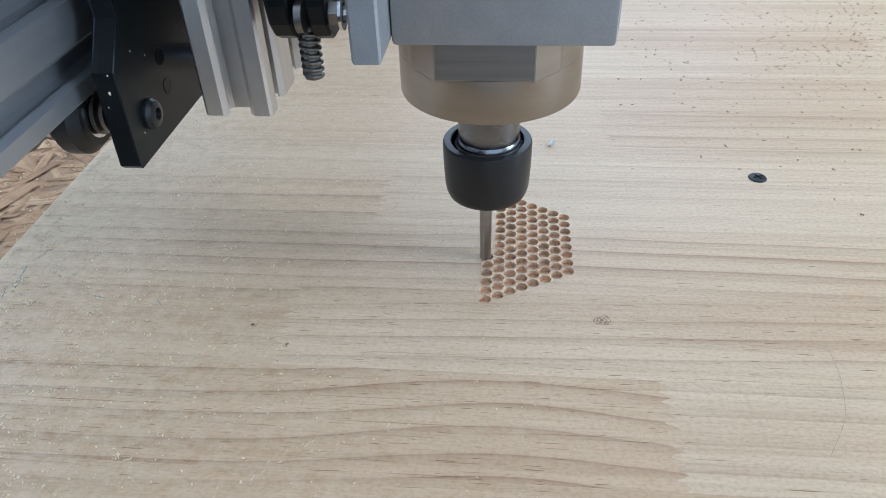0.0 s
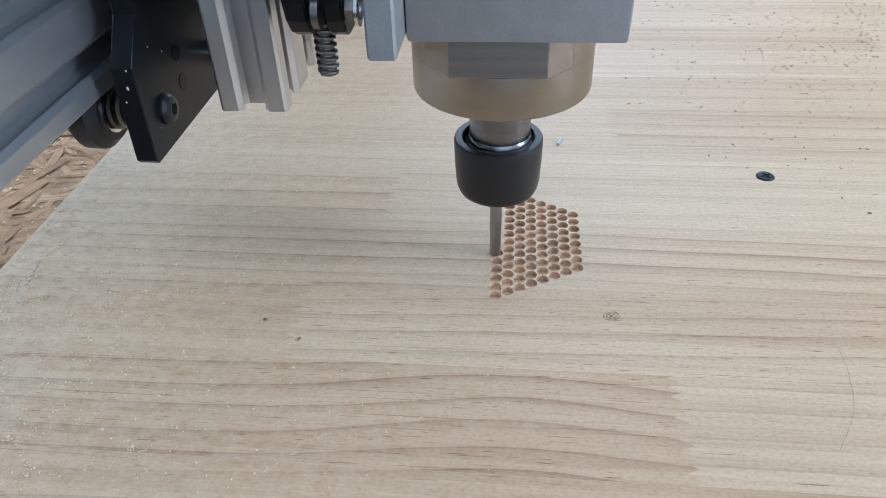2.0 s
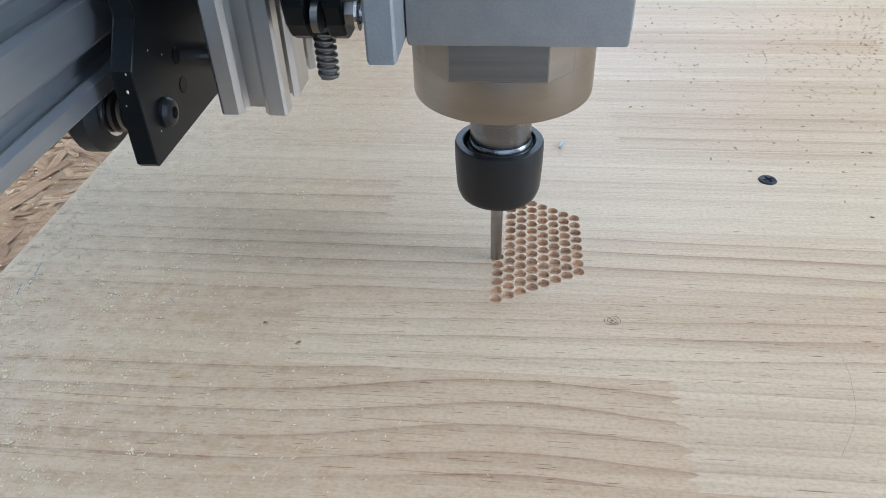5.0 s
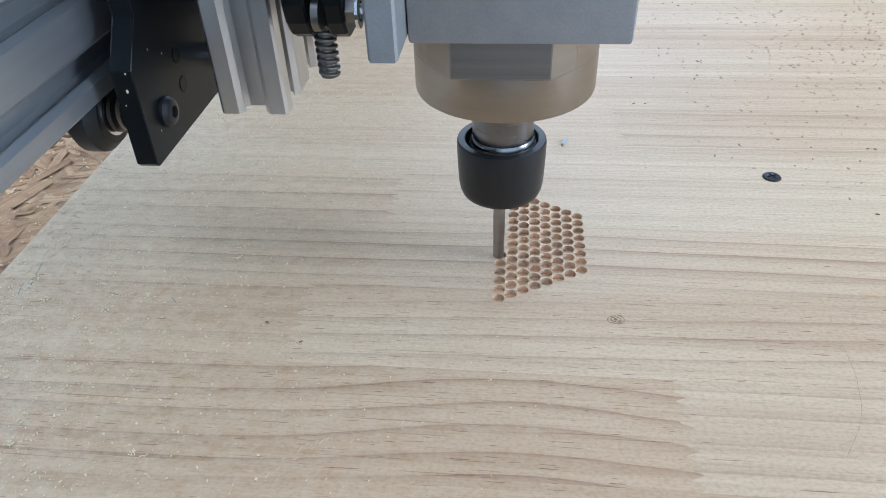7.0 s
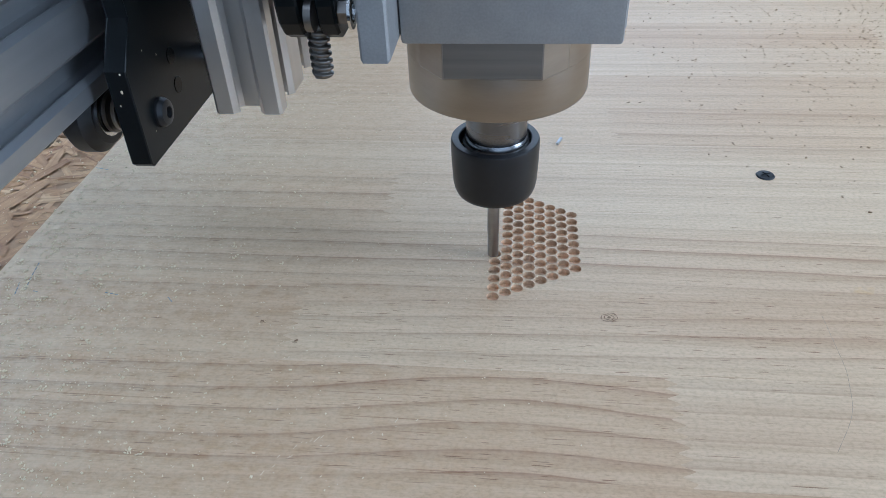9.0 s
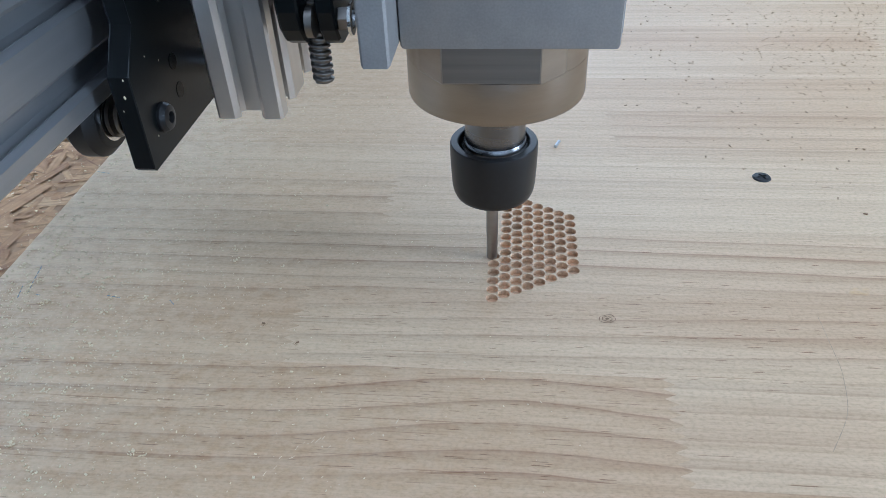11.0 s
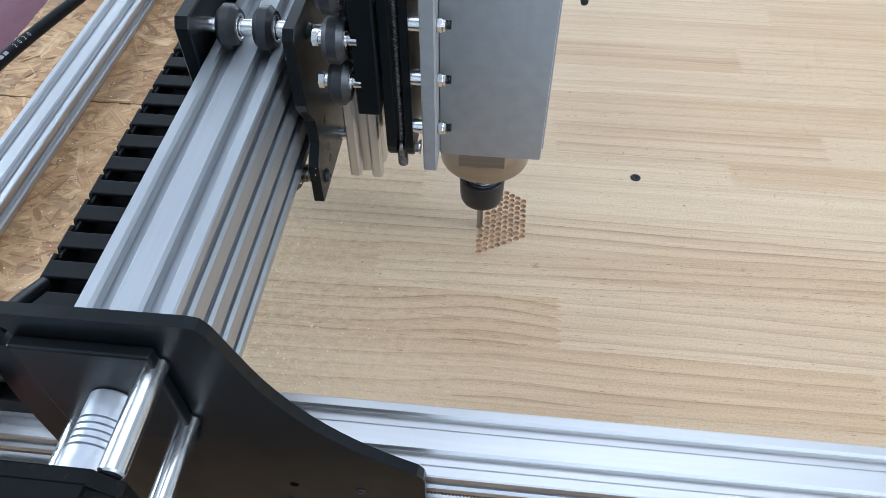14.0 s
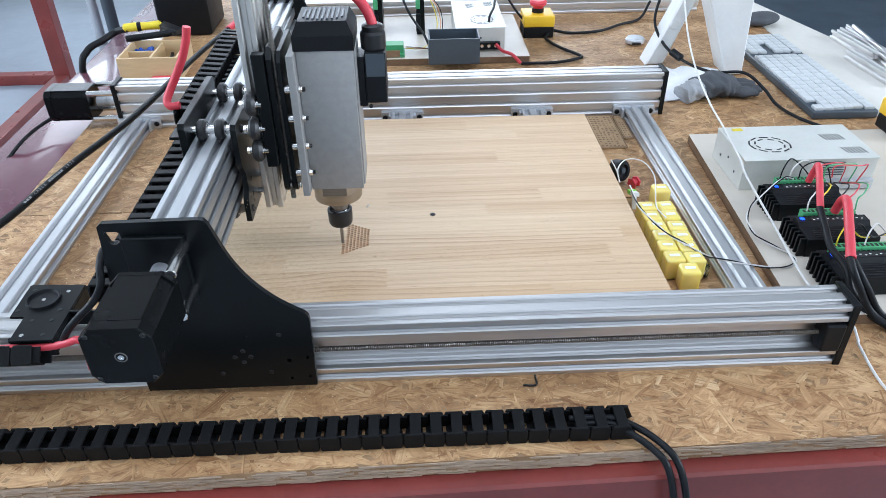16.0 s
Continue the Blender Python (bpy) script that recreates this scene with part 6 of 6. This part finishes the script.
for nm, b in (("wall", (tx0, tx1, ty0, ty0 + 0.003, ET, th)), ("wall", (tx0, tx1, ty1 - 0.003, ty1, ET, th)), ("wall", (tx0, tx0 + 0.003, ty0 + 0.003, ty1 - 0.003, ET, th)), ("wall", (tx1 - 0.003, tx1, ty0 + 0.003, ty1 - 0.003, ET, th)), ("base", (tx0 + 0.003, tx1 - 0.003, ty0 + 0.003, ty1 - 0.003, ET, ET + 0.004))):
    part(nm, box(bmesh.new(), *b, 0.0005), grey_plastic, tray)


def upright_driver(x, y):
    d = thing("upright_driver", (x, y, ET), "black driver standing on edge with green terminals", "motor driver", "upright drivers on the far board")
    part("body", box(bmesh.new(), x, x + 0.019, y, y + 0.075, ET, ET + 0.112, 0.0012), black_plate, d)
    part("plug_terminal", box(bmesh.new(), x - 0.001, x + 0.009, y - 0.010, y, ET + 0.062, ET + 0.108, 0.0008), green_term, d, "green plug terminal")
    part("plug_terminal", box(bmesh.new(), x - 0.001, x + 0.009, y - 0.010, y, ET + 0.010, ET + 0.050, 0.0008), black_plastic, d)


upright_driver(0.008, 1.185)
upright_driver(0.104, 1.185)
relay = thing("relay_module", (0.05, 1.05, ET), "small green relay board with screw terminals", "circuit board")
part("board", box(bmesh.new(), 0.030, 0.076, 1.034, 1.078, ET, ET + 0.006), green_term, relay)
part("terminal", box(bmesh.new(), 0.036, 0.074, 1.044, 1.072, ET + 0.006, ET + 0.024, 0.0006), green_term, relay, "green terminal block")
part("label_face", box(bmesh.new(), 0.034, 0.066, 1.0325, 1.0338, ET + 0.001, ET + 0.016), knot_dark, relay)
for k in range(4):
    cord("wire", [(0.122 + 0.004 * k, 1.19, ET + 0.09), (0.140 + 0.006 * k, 1.17, ET + 0.075 - 0.004 * k), (0.150 + 0.004 * k, 1.14, ET + 0.03), (0.120 + 0.01 * k, 1.085, ET + 0.004), (0.078, 1.058 + 0.003 * k, ET + 0.012)], 0.0010, (yellow_grip, white_cable, copper, black_plastic)[k], "thin wire between the boards", seg=6)
estop = thing("emergency_stop", (0.389, 1.22, 0.0), "yellow and black emergency stop box with a red button", "emergency stop")
part("base", box(bmesh.new(), 0.355, 0.425, 1.186, 1.254, 0.0006, 0.026, 0.002), black_plastic, estop, "black lower housing")
part("cover", box(bmesh.new(), 0.354, 0.426, 1.185, 1.255, 0.026, 0.052, 0.003, None, 3), yellow_box, estop, "yellow cover", smooth=40)
part("collar", rod(bmesh.new(), (0.390, 1.220, 0.052), (0.390, 1.220, 0.062), 0.014, 24, 0.001), black_plastic, estop, smooth=30)
part("button", lathe(bmesh.new(), (0.390, 1.220, 0.062), (0, 0, 1), [(0.012, 0), (0.014, 0.004), (0.0195, 0.008), (0.020, 0.014), (0.016, 0.0185), (0, 0.020)], 32), red_plastic, estop, "red mushroom button", smooth=40)
cord("black_cable", [(0.412, 1.186, 0.012), (0.404, 1.165, 0.006), (0.425, 1.110, 0.005), (0.462, 1.050, 0.005), (0.452, 1.032, 0.005), (0.400, 1.012, 0.005), (0.325, 1.008, 0.006)], 0.0034, black_plastic, "black cable bent across the strand board")
cord("sleeved_cable", [(0.325, 1.008, 0.006), (0.306, 1.020, 0.022), (0.288, 1.038, 0.024), (0.276, 1.056, 0.032)], 0.0036, red_plastic, "red wires joining the power supply")
cord("black_cable", [(0.426, 1.215, 0.010), (0.47, 1.205, 0.005), (0.54, 1.215, 0.005), (0.60, 1.26, 0.005), (0.66, 1.30, 0.006), (0.70, 1.36, 0.03)], 0.0034, black_plastic, "black cable lying across the far table")
cord("black_cable", [(0.040, 1.330, 0.150), (0.060, 1.24, 0.120), (0.088, 1.14, 0.080), (0.118, 1.07, 0.055), (0.132, 1.045, 0.030)], 0.0028, black_plastic, "black cable dropping into the tray")
cord("black_cable", [(0.300, 1.38, 0.16), (0.292, 1.28, 0.105), (0.284, 1.19, 0.080), (0.266, 1.12, 0.072), (0.262, 1.088, 0.040)], 0.0028, black_plastic, "black cable over the far power supply")
cord("black_cable", [(0.300, 1.38, 0.16), (0.310, 1.28, 0.10), (0.335, 1.23, 0.060), (0.362, 1.215, 0.030)], 0.0028, black_plastic, "black cable to the stop box")
sp = slot_profile(0.08, 0.04)
for yy in (1.372, 1.456):
    tagged(part("spare_extrusion", prism(bmesh.new(), sp, lambda u, v, w: Vector((w, yy + u, v + 0.0008)), -0.30, 0.83), alu), "spare silver slotted extrusion lying at the far end", "extrusion", "spare extrusions")

# left back corner
wb = thing("wooden_box", (-0.47, 1.07, 0.0), "shallow plywood compartment box with blue plastic bits", "box")
bx0, bx1, by0, by1, bh = -0.512, -0.388, 0.972, 1.086, 0.050
for b in ((bx0, bx1, by0, by0 + 0.005, 0.0006, bh), (bx0, bx1, by1 - 0.005, by1, 0.0006, bh), (bx0, bx0 + 0.005, by0 + 0.005, by1 - 0.005, 0.0006, bh), (bx1 - 0.005, bx1, by0 + 0.005, by1 - 0.005, 0.0006, bh)):
    part("wall", box(bmesh.new(), *b, 0.0006), box_wood, wb)
part("divider", box(bmesh.new(), -0.450, -0.446, by0 + 0.005, by1 - 0.005, 0.005, bh - 0.004), box_wood, wb)
part("divider", box(bmesh.new(), bx0 + 0.005, -0.451, 1.030, 1.034, 0.005, bh - 0.006), box_wood, wb)
part("base", box(bmesh.new(), bx0 + 0.005, bx1 - 0.005, by0 + 0.005, by1 - 0.005, 0.0006, 0.005), box_wood, wb)
for k in range(40):
    q = (rc.uniform(bx0 + 0.014, -0.462), rc.uniform(1.040, 1.076), 0.006 + rc.uniform(0.0, 0.030))
    m = Matrix.Translation(q) @ Euler((rc.uniform(0, 3), rc.uniform(0, 3), rc.uniform(0, 3))).to_matrix().to_4x4()
    piece = part("blue_clip", box(bmesh.new(), -0.008, 0.008, -0.003, 0.003, -0.003, 0.003, 0.001, m), blue_plastic)
    tagged(piece, "small blue plastic clip in the wooden box", "plastic clip", "blue clips in the box")
for k in range(14):
    q = (rc.uniform(-0.434, -0.408), rc.uniform(0.99, 1.07), 0.008 + rc.uniform(0.0, 0.018))
    m = Matrix.Translation(q) @ Euler((0, rc.uniform(-0.4, 0.4), rc.uniform(0, 3))).to_matrix().to_4x4()
    tagged(part("small_tool", box(bmesh.new(), -0.014, 0.014, -0.003, 0.003, -0.003, 0.003, 0.001, m), nut_black), "small dark tool in the wooden box", "small tool", "tools in the box")
tagged(part("red_lighter", box(bmesh.new(), -0.445, -0.405, 0.955, 0.970, 0.0008, 0.014, 0.003), red_plastic), "small red plastic piece before the wooden box", "plastic piece")
tl = thing("tool_case", (-0.44, 1.34, 0.0), "tall black plastic tool case on the table", "case")
part("shell", box(bmesh.new(), -0.513, -0.388, 1.262, 1.41, 0.0008, 0.230, 0.008, None, 3), black_plastic, tl, smooth=40)
part("rim", box(bmesh.new(), -0.517, -0.384, 1.258, 1.414, 0.110, 0.122, 0.002), black_plastic, tl)
grip = thing("pliers", (-0.51, 1.13, 0.0), "pliers with yellow and black grips", "pliers")
part("grip", lathe(bmesh.new(), (-0.552, 1.150, 0.058), (1, 0.22, 0.0), [(0.004, 0), (0.009, 0.004), (0.010, 0.03), (0.0085, 0.055), (0.010, 0.078), (0.005, 0.084)], 16), yellow_grip, grip, "yellow grip", smooth=40)
part("grip_band", lathe(bmesh.new(), Vector((-0.522, 1.1566, 0.058)), (1, 0.22, 0.0), [(0.0098, 0), (0.0106, 0.001), (0.0106, 0.008), (0.0098, 0.009)], 16, False), black_plastic, grip)
part("handle", rod(bmesh.new(), (-0.522, 1.074, 0.0575), (-0.425, 1.112, 0.0575), 0.0070, 12, 0.002), black_plastic, grip, "black handle", smooth=40)
part("jaw", prism(bmesh.new(), [(-0.430, 1.100), (-0.470, 1.150), (-0.470, 1.185), (-0.410, 1.125)], lambda u, v, w: Vector((u, v, w)), 0.0525, 0.062), nut_black, grip)
cord("black_cable", [(-0.540, 0.774, 0.018), (-0.580, 0.764, 0.008), (-0.610, 0.700, -0.010), (-0.640, 0.640, -0.060), (-0.680, 0.600, -0.200)], 0.0032, black_plastic, "black motor cable dropping over the table edge")
cord("hose", [(-0.540, 1.150, 0.056), (-0.575, 1.165, 0.045), (-0.600, 1.140, 0.034), (-0.628, 1.115, 0.020), (-0.640, 1.090, -0.020), (-0.645, 1.07, -0.20), (-0.645, 1.06, FLOOR + 0.01)], 0.0075, black_plastic, "black hose hanging over the table edge", "hose", 14)
TUBE_FOOT = (-0.715, 1.5, FLOOR)
tagged(part("steel_tube", rod(bmesh.new(), TUBE_FOOT, (TUBE_FOOT[0], TUBE_FOOT[1], 0.60), 0.016, 20, 0.001), grey_plastic, None, "", 30), "dark grey steel tube standing on the hall floor", "tube")
tagged(part("steel_tube", rod(bmesh.new(), (TUBE_FOOT[0] - 0.045, TUBE_FOOT[1] + 0.01, FLOOR), (TUBE_FOOT[0] - 0.045, TUBE_FOOT[1] + 0.01, 0.60), 0.013, 20, 0.001), alu_cast, None, "", 30), "grey steel tube standing on the hall floor", "tube")

# right back corner
kb = thing("keyboard", (0.885, 0.935, 0.0), "slate grey keyboard with light grey keys", "keyboard")
kx0, kx1, ky0, ky1 = 0.816, 0.936, 0.698, 1.115
part("base", box(bmesh.new(), kx0, kx1, ky0, ky1, 0.0008, 0.016, 0.003, None, 3), grey_plastic, kb, "slate grey housing", smooth=40)
key = made(box(bmesh.new(), -0.0086, 0.0086, -0.0086, 0.0086, 0.0, 0.0062, 0.0012), key_grey, 40)
row_shift = (0.0, 0.0, 0.003, 0.006, 0.009, 0.0)
for i in range(6):
    for j in range(22):
        if j == 15 or (i == 0 and j == 1) or (15 < j < 19 and i == 2):
            continue
        shared("key", key, kb, Matrix.Translation((kx0 + 0.012 + i * 0.0182 + (0.002 if i > 4 else 0), ky0 + 0.014 + j * 0.0186 + row_shift[i] * 0.4, 0.0155)))
ms = bmesh.new()
bmesh.ops.create_uvsphere(ms, u_segments=28, v_segments=14, radius=1, matrix=Matrix.Translation((0.942, 1.245, 0.016)) @ Matrix.Rotation(radians(20), 4, "Z") @ Matrix.Diagonal((0.052, 0.030, 0.0155, 1)))
tagged(part("glasses_pouch", ms, cloth_dark, None, "", 60), "black soft pouch beside the keyboard", "pouch")
st = thing("white_cabinet", (0.735, 0.97, 0.0), "white upright plastic cabinet with a slanted stay", "cabinet")
part("panel", prism(bmesh.new(), [(0.738, 0.0008), (0.774, 0.0008), (0.750, 0.420), (0.572, 0.420)], lambda u, v, w: Vector((u, w, v)), 0.924, 0.990, 0.003), white_plastic, st)
part("stay", prism(bmesh.new(), [(0.590, 0.001), (0.628, 0.001), (0.700, 0.200), (0.700, 0.260)], lambda u, v, w: Vector((u, w, v)), 0.992, 1.040, 0.003), white_plastic, st, "slanted white stay")
part("hinge", rod(bmesh.new(), (0.640, 0.990, 0.085), (0.640, 1.000, 0.085), 0.009, 18, 0.001), white_plastic, st)
for k, (px, py, pr) in enumerate(((0.640, 0.872, 8), (0.652, 0.895, -5), (0.630, 0.880, 20))):
    pm = Matrix.Translation((px, py, 0.0012 + 0.0015 * k)) @ Matrix.Rotation(radians(pr), 4, "Z")
    sheet = bmesh.new()
    bmesh.ops.create_grid(sheet, x_segments=14, y_segments=14, size=0.5, matrix=pm @ Matrix.Diagonal((0.150, 0.13, 1, 1)))
    for v in sheet.verts:
        v.co.z += 0.006 * max(0, noise.noise(v.co * 22 + Vector((k, 0, 0)))) * (1 + k)
    bmesh.ops.solidify(sheet, geom=sheet.faces[:], thickness=0.0002)
    tagged(part("paper_sheet", sheet, paper, None, "", 60), "crumpled white paper sheet on the table", "paper", "paper sheets")
glove = thing("work_glove", (0.688, 0.822, 0.0), "grey rubber-coated work glove lying palm down on the table", "glove")


def puffed(bm, points, radii, flat, seed, steps=10, seg=24):
    """A soft tube through the points, flattened, with folds."""
    line = smooth_line(points, steps)
    n = len(line) - 1
    rings = []
    for k, q in enumerate(line):
        f = k / n * (len(radii) - 1)
        a = min(int(f), len(radii) - 2)
        r = radii[a] + (radii[a + 1] - radii[a]) * (f - a)
        way = (line[min(k + 1, n)] - line[max(k - 1, 0)]).normalized()
        side = Vector((-way.y, way.x, 0)).normalized()
        up = Vector((0, 0, 1))
        ring = []
        for e in range(seg):
            c, d = cos(2 * pi * e / seg), sin(2 * pi * e / seg)
            fold = 1 + 0.30 * noise.noise(Vector((q.x * 55 + seed, q.y * 55 + c * 1.2, d * 1.2))) + 0.14 * noise.noise(Vector((q.x * 150, q.y * 150 + c * 2, d * 2 + seed)))
            p = q + side * (r * c * fold) + up * (r * flat * d * fold)
            p.z = max(p.z, 0.0012)
            ring.append(bm.verts.new(p))
        rings.append(ring)
    for a, b in zip(rings, rings[1:]):
        for e in range(seg):
            bm.faces.new((a[e], a[(e + 1) % seg], b[(e + 1) % seg], b[e]))
    bm.faces.new(rings[0])
    bm.faces.new(rings[-1])
    return bm


palm = part("palm", puffed(bmesh.new(), [(0.636, 0.812, 0.018), (0.660, 0.818, 0.023), (0.690, 0.826, 0.022), (0.716, 0.832, 0.016)], (0.026, 0.034, 0.036, 0.030), 0.62, 1), cloth_dark, glove, "dark grey coated palm", smooth=80)
for k, (pts, r0) in enumerate((([(0.706, 0.812, 0.012), (0.734, 0.806, 0.013), (0.758, 0.806, 0.011)], 0.0115), ([(0.708, 0.826, 0.014), (0.740, 0.826, 0.014), (0.772, 0.824, 0.010)], 0.0120), ([(0.706, 0.842, 0.014), (0.738, 0.846, 0.015), (0.766, 0.846, 0.012)], 0.0115), ([(0.700, 0.856, 0.012), (0.726, 0.864, 0.012), (0.748, 0.866, 0.010)], 0.0100), ([(0.664, 0.850, 0.018), (0.684, 0.872, 0.020), (0.704, 0.884, 0.014)], 0.0110))):
    part("finger", puffed(bmesh.new(), pts, (r0, r0 * 1.05, r0 * 0.55), 0.85, 5 + k, 8, 16), cloth_dark, glove, smooth=80)
part("cuff", puffed(bmesh.new(), [(0.640, 0.812, 0.018), (0.624, 0.806, 0.017), (0.606, 0.800, 0.014)], (0.027, 0.026, 0.023), 0.66, 17, 10, 28), cloth_grey, glove, "pale grey knitted cuff", smooth=80)
cord("usb_cable", [(0.74, 1.12, 0.20), (0.66, 1.10, 0.16), (0.615, 1.05, 0.090), (0.620, 0.99, 0.050), (0.650, 0.935, 0.030), (0.690, 0.880, 0.026), (0.735, 0.835, 0.040), (0.765, 0.800, 0.020), (0.775, 0.760, 0.006), (0.790, 0.700, 0.005), (0.83, 0.640, 0.005)], 0.0030, black_plastic, "black cable with a moulded lump over the papers")
tagged(part("cable_choke", lathe(bmesh.new(), (0.632, 0.966, 0.040), (0.5, -0.75, -0.25), [(0.004, 0), (0.008, 0.003), (0.008, 0.028), (0.004, 0.031)], 16), black_plastic, None, "", 40), "black moulded ferrite lump on the cable", "ferrite")
gad = thing("webcam", (0.605, 1.135, 0.0), "small silver round gadget on the table", "gadget")
part("shell", lathe(bmesh.new(), (0.605, 1.135, 0.0008), (0, 0, 1), [(0.018, 0), (0.022, 0.003), (0.022, 0.010), (0.018, 0.014), (0, 0.015)], 28), alu_cast, gad, smooth=40)
part("slot", box(bmesh.new(), 0.592, 0.612, 1.1095, 1.1135, 0.005, 0.009, 0.0005), nut_black, gad)
sb = thing("switch_box", (0.92, 0.605, ET), "yellow and black plastic switch box beside the power supply", "switch box")
part("base", box(bmesh.new(), 0.894, 0.960, 0.570, 0.640, ET, 0.040, 0.002), black_plastic, sb, "black lower housing")
part("cover", box(bmesh.new(), 0.893, 0.961, 0.569, 0.641, 0.040, 0.068, 0.003, None, 3), yellow_box, sb, "yellow cover", smooth=40)

# neighbouring white table with a bundle of profiles, and the dark floor beyond
nt2 = thing("side_table", (1.3, 0.6, FLOOR), "white topped side table standing against the work table", "table")
part("top", prism(bmesh.new(), [(0.948, -0.04), (1.75, -0.04), (1.75, 0.93), (1.125, 1.00), (1.074, 1.150), (0.998, 1.500), (0.948, 1.62)], lambda u, v, w: Vector((u, v, w)), -0.020, -0.002, 0.001), white_board, nt2, "worn white table top")
for lx, ly in ((0.98, 0.0), (1.70, 0.0), (1.70, 0.86), (0.975, 1.42)):
    part("leg", box(bmesh.new(), lx - 0.02, lx + 0.02, ly - 0.02, ly + 0.02, FLOOR, -0.020, 0.002), red_paint, nt2)
small = slot_profile(0.02, 0.02)
for px, py, ex, ey in ((1.067, 1.145, 1.078, 0.985), (1.120, 1.180, 1.082, 0.900), (1.095, 1.160, 1.108, 0.930), (1.033, 1.012, 1.042, 0.840)):
    way = Vector((ex - px, ey - py, 0))
    m = Matrix.Translation((px, py, 0.0)) @ Matrix.Rotation(math.atan2(way.y, way.x), 4, "Z")
    tagged(part("spare_extrusion", prism(bmesh.new(), small, lambda u, v, w: m @ Vector((w, u, v - 0.0015)), 0.0, way.length), alu), "short silver slotted profile on the side table", "extrusion", "short profiles")
tagged(part("floor_mat", box(bmesh.new(), 1.0, 3.6, 1.3, 4.6, FLOOR + 0.002, FLOOR + 0.010), teal_dark), "dark blue-green mat on the hall floor", "mat")

# neighbouring red steel frame on the floor
rf = thing("table_stand", (-1.3, 2.0, FLOOR), "red painted steel frame of another table", "frame")
FZ = FLOOR + 0.05
part("foot_rail", box(bmesh.new(), -1.675, -1.610, 0.9, 3.00, FLOOR, FZ, 0.003), red_paint, rf)
part("foot_rail", box(bmesh.new(), -2.6, -1.675, 3.00, 3.06, FLOOR, FZ, 0.003), red_paint, rf)
part("post", box(bmesh.new(), -1.680, -1.605, 3.00, 3.07, FLOOR, 0.00, 0.003), red_paint, rf)
tr = thing("trestle_board", (-1.1, 0.96, FLOOR), "old wooden board lying on a trestle", "board")
part("board", box(bmesh.new(), -1.45, -0.86, 0.80, 1.125, -0.024, 0.0, 0.002), trestle_wood, tr)
for lx in (-1.34, -1.12):
    for ly in (0.84, 1.08):
        part("leg", box(bmesh.new(), lx - 0.02, lx + 0.02, ly - 0.02, ly + 0.02, FLOOR, -0.024, 0.002), red_paint, tr)
